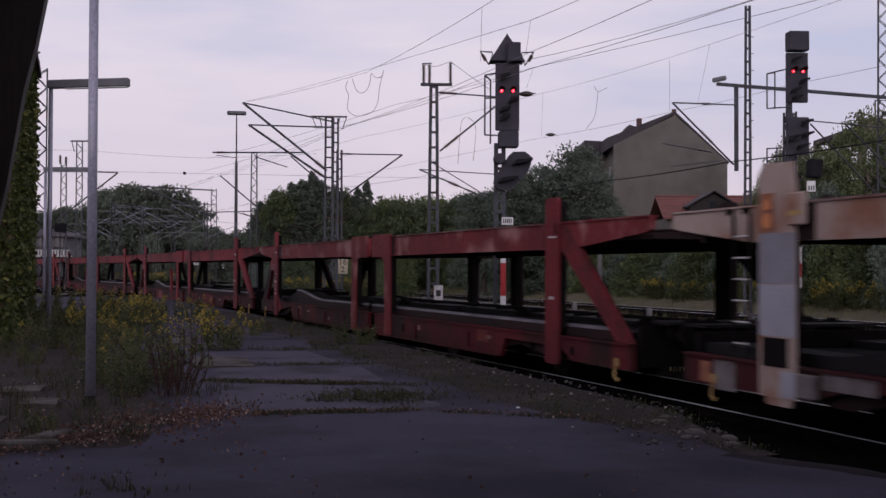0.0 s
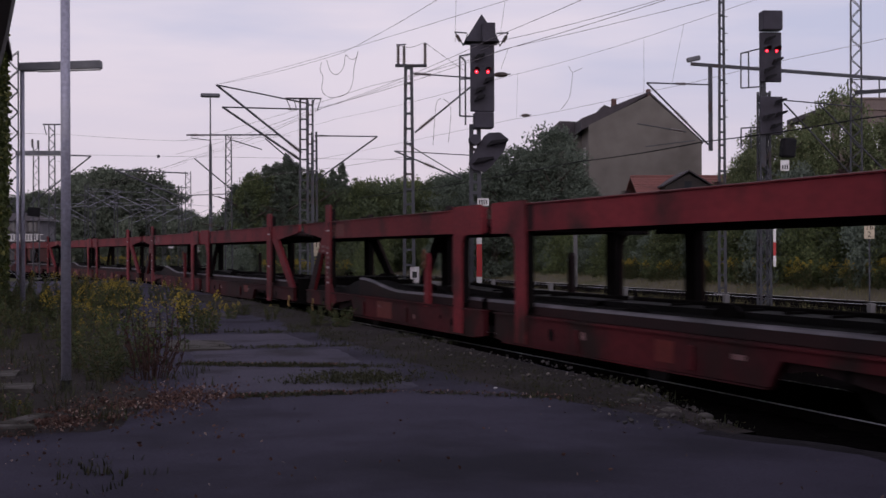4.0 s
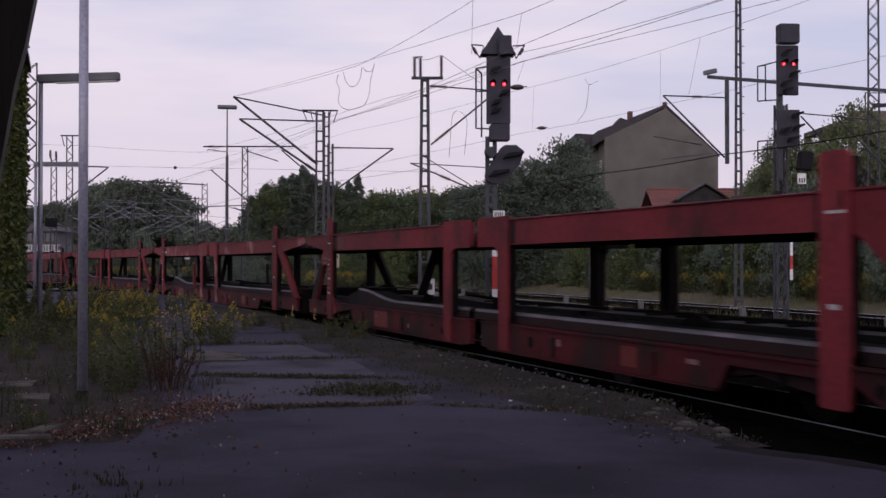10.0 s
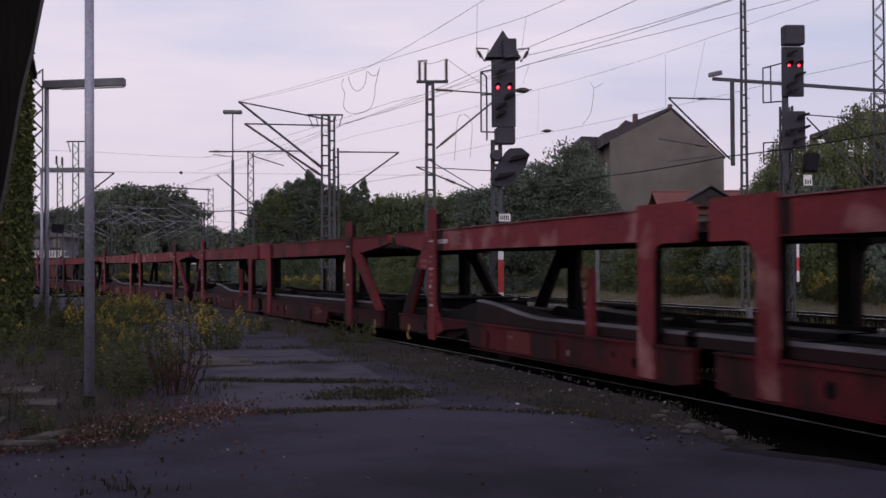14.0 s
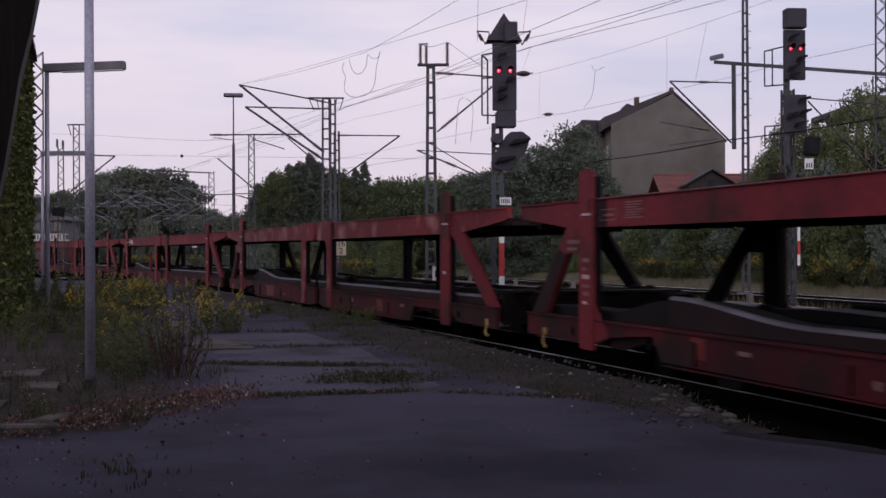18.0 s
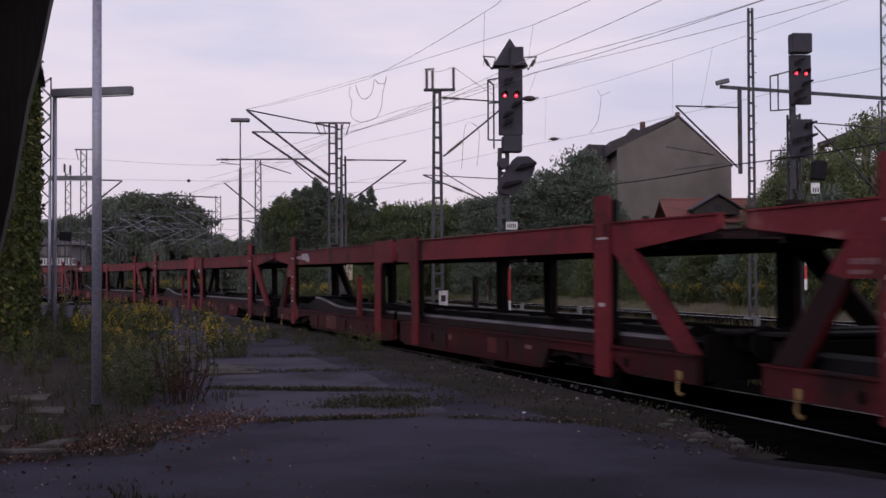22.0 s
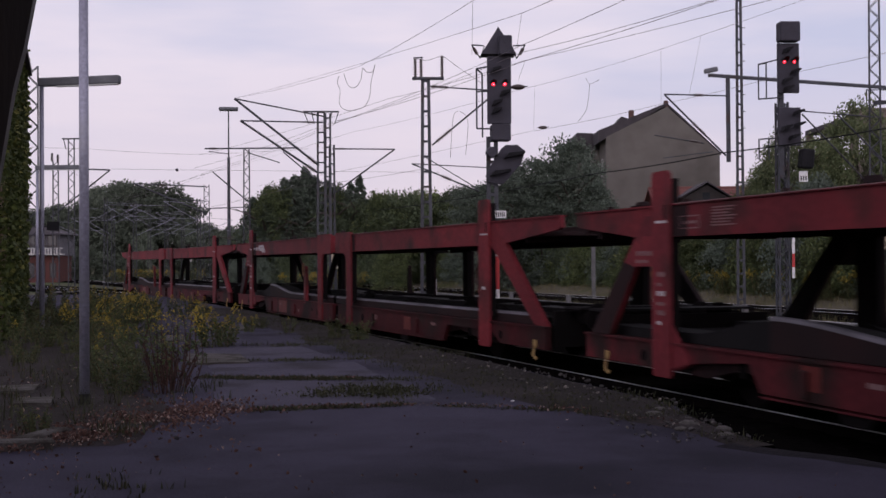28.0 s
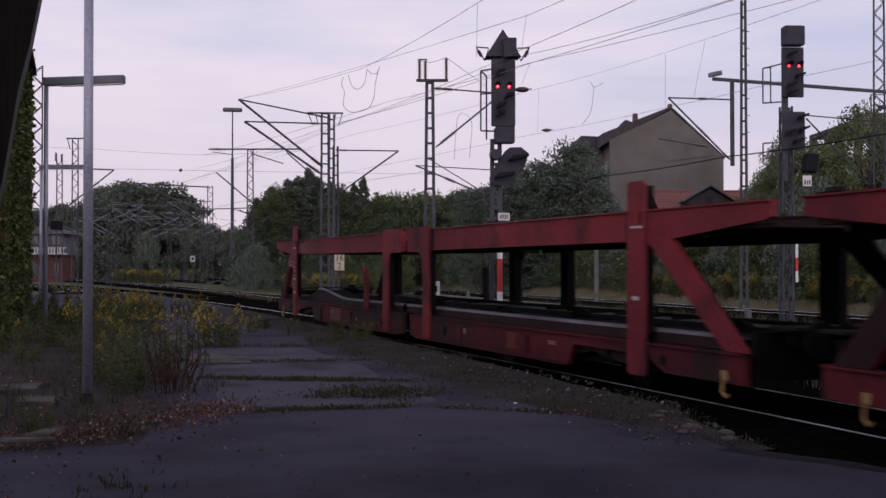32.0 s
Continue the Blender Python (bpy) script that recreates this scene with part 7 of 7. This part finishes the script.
# ---------- platform surface ----------
def platform_details():
    rng = random.Random(14)
    g = Geo()
    rows = []
    for k in range(60):
        y = 11.3 + k * 0.6
        right = 0.75 + 0.5 * min(1, max(0, (y - 11.3) / 2.2)) + 0.28 * noise.noise((y * 0.6, 1, 1)) + (0.02 * (y - 14) if y > 14 else 0)
        row = []
        for j in range(13):
            x = -4.5 + (right + 4.5) * j / 12
            edge = min(1, (12 - j) / 2, k / 2)
            row.append((x, y + 0.15 * noise.noise((x, 2, 5)), 0.045 * edge * (1 + 0.6 * noise.noise((x * 0.9, y * 0.9, 8))) + (-0.03 if edge == 0 else 0)))
        rows.append(row)
    g.loft(rows)
    solid("soil_bed", g, SOIL, "strip of bare soil and rubble beside the asphalt", "soil", kind="structure")

    rows = []
    for k in range(76):
        y = 9.5 + k * 0.5
        e = edge_x(y)
        w = 0.35 + 1.65 * min(1, max(0, (y - 10.4) / 3.2)) + 0.3 * noise.noise((y * 0.8, 6, 2)) + 0.12 * noise.noise((y * 2.9, 1, 2))
        w = max(0.15, w)
        row = []
        for j in range(9):
            x = e - w + (w - 0.01) * j / 8
            lift = min(1, j / 2, (8 - j) / 1)
            row.append((x, y, -0.035 + lift * (0.06 + 0.03 * noise.noise((x * 2.2, y * 2.2, 4)))))
        rows.append(row)
    solid("edge_soil", Geo().loft(rows), SOIL, "weedy strip of soil along the platform's broken edge", "soil", kind="structure")
    # narrow strip, darker than the asphalt, along the near edge
    rows = []
    for k in range(16):
        y = 6.0 + k * 0.25
        e = edge_x(y)
        w = 0.55 + 0.25 * noise.noise((y * 1.4, 2, 7)) + 0.1 * noise.noise((y * 5.0, 2, 7))
        rows.append([(e - w + w * j / 5, y, -0.03 + 0.045 * min(1, j / 1.5, (5 - j) / 1.5)) for j in range(6)])
    solid("edge_dirt", Geo().loft(rows), DARK_EDGE, "dark strip along the platform's edge", "soil", kind="structure")
    chips = Geo()
    for k in range(900):
        if k % 2:
            x, y = rng.uniform(-2.4, 1.0), 11.5 + 10 * rng.random() ** 1.4
        else:
            y = 9.8 + 14 * rng.random() ** 1.3
            x = edge_x(y) - rng.uniform(0.0, 1.1)
        s = rng.choice((0.006, 0.008, 0.012, 0.02)) * rng.uniform(0.7, 1.3)
        chips.bevel_box(-s, s, -s * 0.7, s * 0.7, -s * 0.5, s * 0.5, s * 0.3, pose(x, y, 0.05, rng.uniform(-20, 20), rng.uniform(-20, 20), rng.uniform(0, 360))) if s > 0.03 else chips.box(-s, s, -s * 0.7, s * 0.7, -s * 0.5, s * 0.5, pose(x, y, 0.05, rng.uniform(-30, 30), rng.uniform(-30, 30), rng.uniform(0, 360)))
    stuff("gravel_chips", chips, PALESTONE, "pale chips of stone and mortar strewn on the soil", "gravel")

    for a, b, c, d in (((1.45, 14.1), (4.3, 13.75), (4.6, 16.75), (1.9, 17.9)), ((1.95, 18.4), (4.5, 17.4), (4.7, 20.3), (2.1, 20.8)), ((2.2, 21.4), (4.6, 20.9), (4.5, 24.4), (2.3, 25.0))):
        rows = []
        for j in range(9):
            p, q = Vector(a).lerp(Vector(d), j / 8), Vector(b).lerp(Vector(c), j / 8)
            row = []
            for i in range(13):
                v = p.lerp(q, i / 12)
                x, y = v.x + 0.06 * noise.noise((v.y * 2, 3, 3)), v.y + 0.06 * noise.noise((v.x * 2, 7, 3))
                rim = i in (0, 12) or j in (0, 8)
                row.append((x, y, 0.02 * noise.noise((x * 0.4, y * 0.4, 1)) + (-0.01 if rim else 0.014)))
            rows.append(row)
        solid("asphalt_patch", Geo().loft(rows), PATCH, "paler worn asphalt field between grassy cracks", "pavement", kind="structure")

    def slab(name, corners, h, label):
        cx, cy = sum(c[0] for c in corners) / 4, sum(c[1] for c in corners) / 4
        s = Geo().prism([(x - cx, y - cy) for x, y in corners], -0.03, h, None, "z")
        solid(name, s, ROUGH, label, "concrete slab", "pale slabs in the platform", at=pose(cx, cy, 0.0))
    slab("concrete_slab", [(1.85, 20.5), (2.85, 20.4), (2.95, 22.3), (2.0, 22.9)], 0.035, "pale concrete slab let into the asphalt")
    slab("concrete_slab", [(1.75, 26.7), (2.4, 26.8), (2.5, 28.9), (1.75, 28.6)], 0.035, "pale concrete slab let into the asphalt")
    slab("concrete_slab", [(2.9, 31.0), (4.4, 30.6), (4.5, 32.4), (3.0, 32.8)], 0.035, "pale concrete slab let into the asphalt")
    slab("concrete_slab", [(-0.95, 16.3), (-0.45, 16.4), (-0.4, 17.2), (-0.9, 17.1)], 0.08, "pale broken slab lying in the soil")
    slab("concrete_slab", [(-0.65, 14.8), (-0.22, 14.7), (-0.2, 15.4), (-0.6, 15.5)], 0.085, "pale broken slab lying in the soil")
    slab("concrete_slab", [(-1.3, 13.2), (-0.75, 13.1), (-0.7, 13.7), (-1.25, 13.8)], 0.08, "pale broken slab lying in the soil")
    k = thing("kerb_stone", "broken pale kerb stone lying in the soil", "kerb stone", at=pose(-0.55, 11.62, 0.0, 0, 2, 1))
    part("stone", Geo().bevel_box(-0.9, 0.4, -0.09, 0.09, -0.02, 0.1, 0.02), ROUGH, k)
    k = thing("kerb_stone", "broken pale kerb stone lying in the soil", "kerb stone", at=pose(-0.28, 12.1, 0.0, 0, 0, 62))
    part("stone", Geo().bevel_box(-0.35, 0.4, -0.09, 0.09, -0.02, 0.09, 0.02), ROUGH, k)
    for x, y, s in ((6.02, 11.9, 0.13), (5.95, 11.0, 0.16), (6.15, 11.4, 0.1), (5.75, 10.8, 0.09), (6.3, 12.3, 0.1), (-0.5, 17.3, 0.14), (-0.45, 16.6, 0.12), (5.04, 13.66, 0.035), (6.1, 10.6, 0.12), (6.25, 10.9, 0.14), (6.4, 13.2, 0.08), (5.9, 10.2, 0.12), (-0.9, 15.8, 0.1), (-1.2, 14.4, 0.12), (-0.75, 13.6, 0.08)):
        bm = bmesh.new()
        bmesh.ops.create_icosphere(bm, subdivisions=2, radius=s * 0.8 * PLAN)
        for p in bm.verts:
            p.co *= 1 + 0.35 * noise.noise(p.co * 9 + Vector((x, y, 0)))
            p.co.z *= 0.42
        me = bpy.data.meshes.new("rubble_stone")
        bm.to_mesh(me)
        bm.free()
        me.materials.append(WHITEP if s < 0.05 else ROUGH)
        o = tagged(new("rubble_stone", me), "rough lump of broken concrete on the platform", "stone", "rubble stones")
        o.matrix_basis = metres(pose(x, y, 0.01 if x < edge_x(y) else -0.06, 0, 0, x * 77))
    e = thing("platform_edge_wall", "low concrete edge of another platform beyond the train", "platform edge", kind="structure")
    for j in range(28):
        y = 18 + j * 2.0
        x = 20.45 + 0.014 * (y - 18) - 0.0001 * (y - 18) ** 2
        part("edge_block", Geo().bevel_box(x - 0.14, x + 0.14, y + 0.02, y + 1.98, -0.64, -0.08, 0.025), CONCRETE, e)
    for j in range(7):
        y = 20 + j * 7.5
        x = 20.75 + 0.014 * (y - 18) - 0.0001 * (y - 18) ** 2
        part("edge_post", Geo().bevel_box(x - 0.09, x + 0.09, y - 0.09, y + 0.09, -0.64, 0.22, 0.02), CONCRETE, e)


platform_details()


# ---------- what moves ----------
def motions():
    for i, w in enumerate([OLD_WAGON] + WAGONS):
        rows = []
        for t, rolled in TRAVEL:
            s = FIRST + WAGON * (i - 1) - rolled
            x, y, h = on_track(s)
            rows.append((t, metres(pose(x, y, BASE, 0, 0, h))))
        walk(w, rows)
    # every wheelset turns as its wagon rolls
    times = [k / 15 for k in range(481)]
    rolled = np.interp(times, [r[0] for r in TRAVEL], [r[1] for r in TRAVEL])
    for w in [OLD_WAGON] + WAGONS:
        for o in w.children:
            if o.name.startswith("wheelset"):
                y = o.location.y
                walk(o, [(t, pose(0, y, 0.55 * PLAN, math.degrees(d / 0.55) % 360)) for t, d in zip(times, rolled)])


motions()
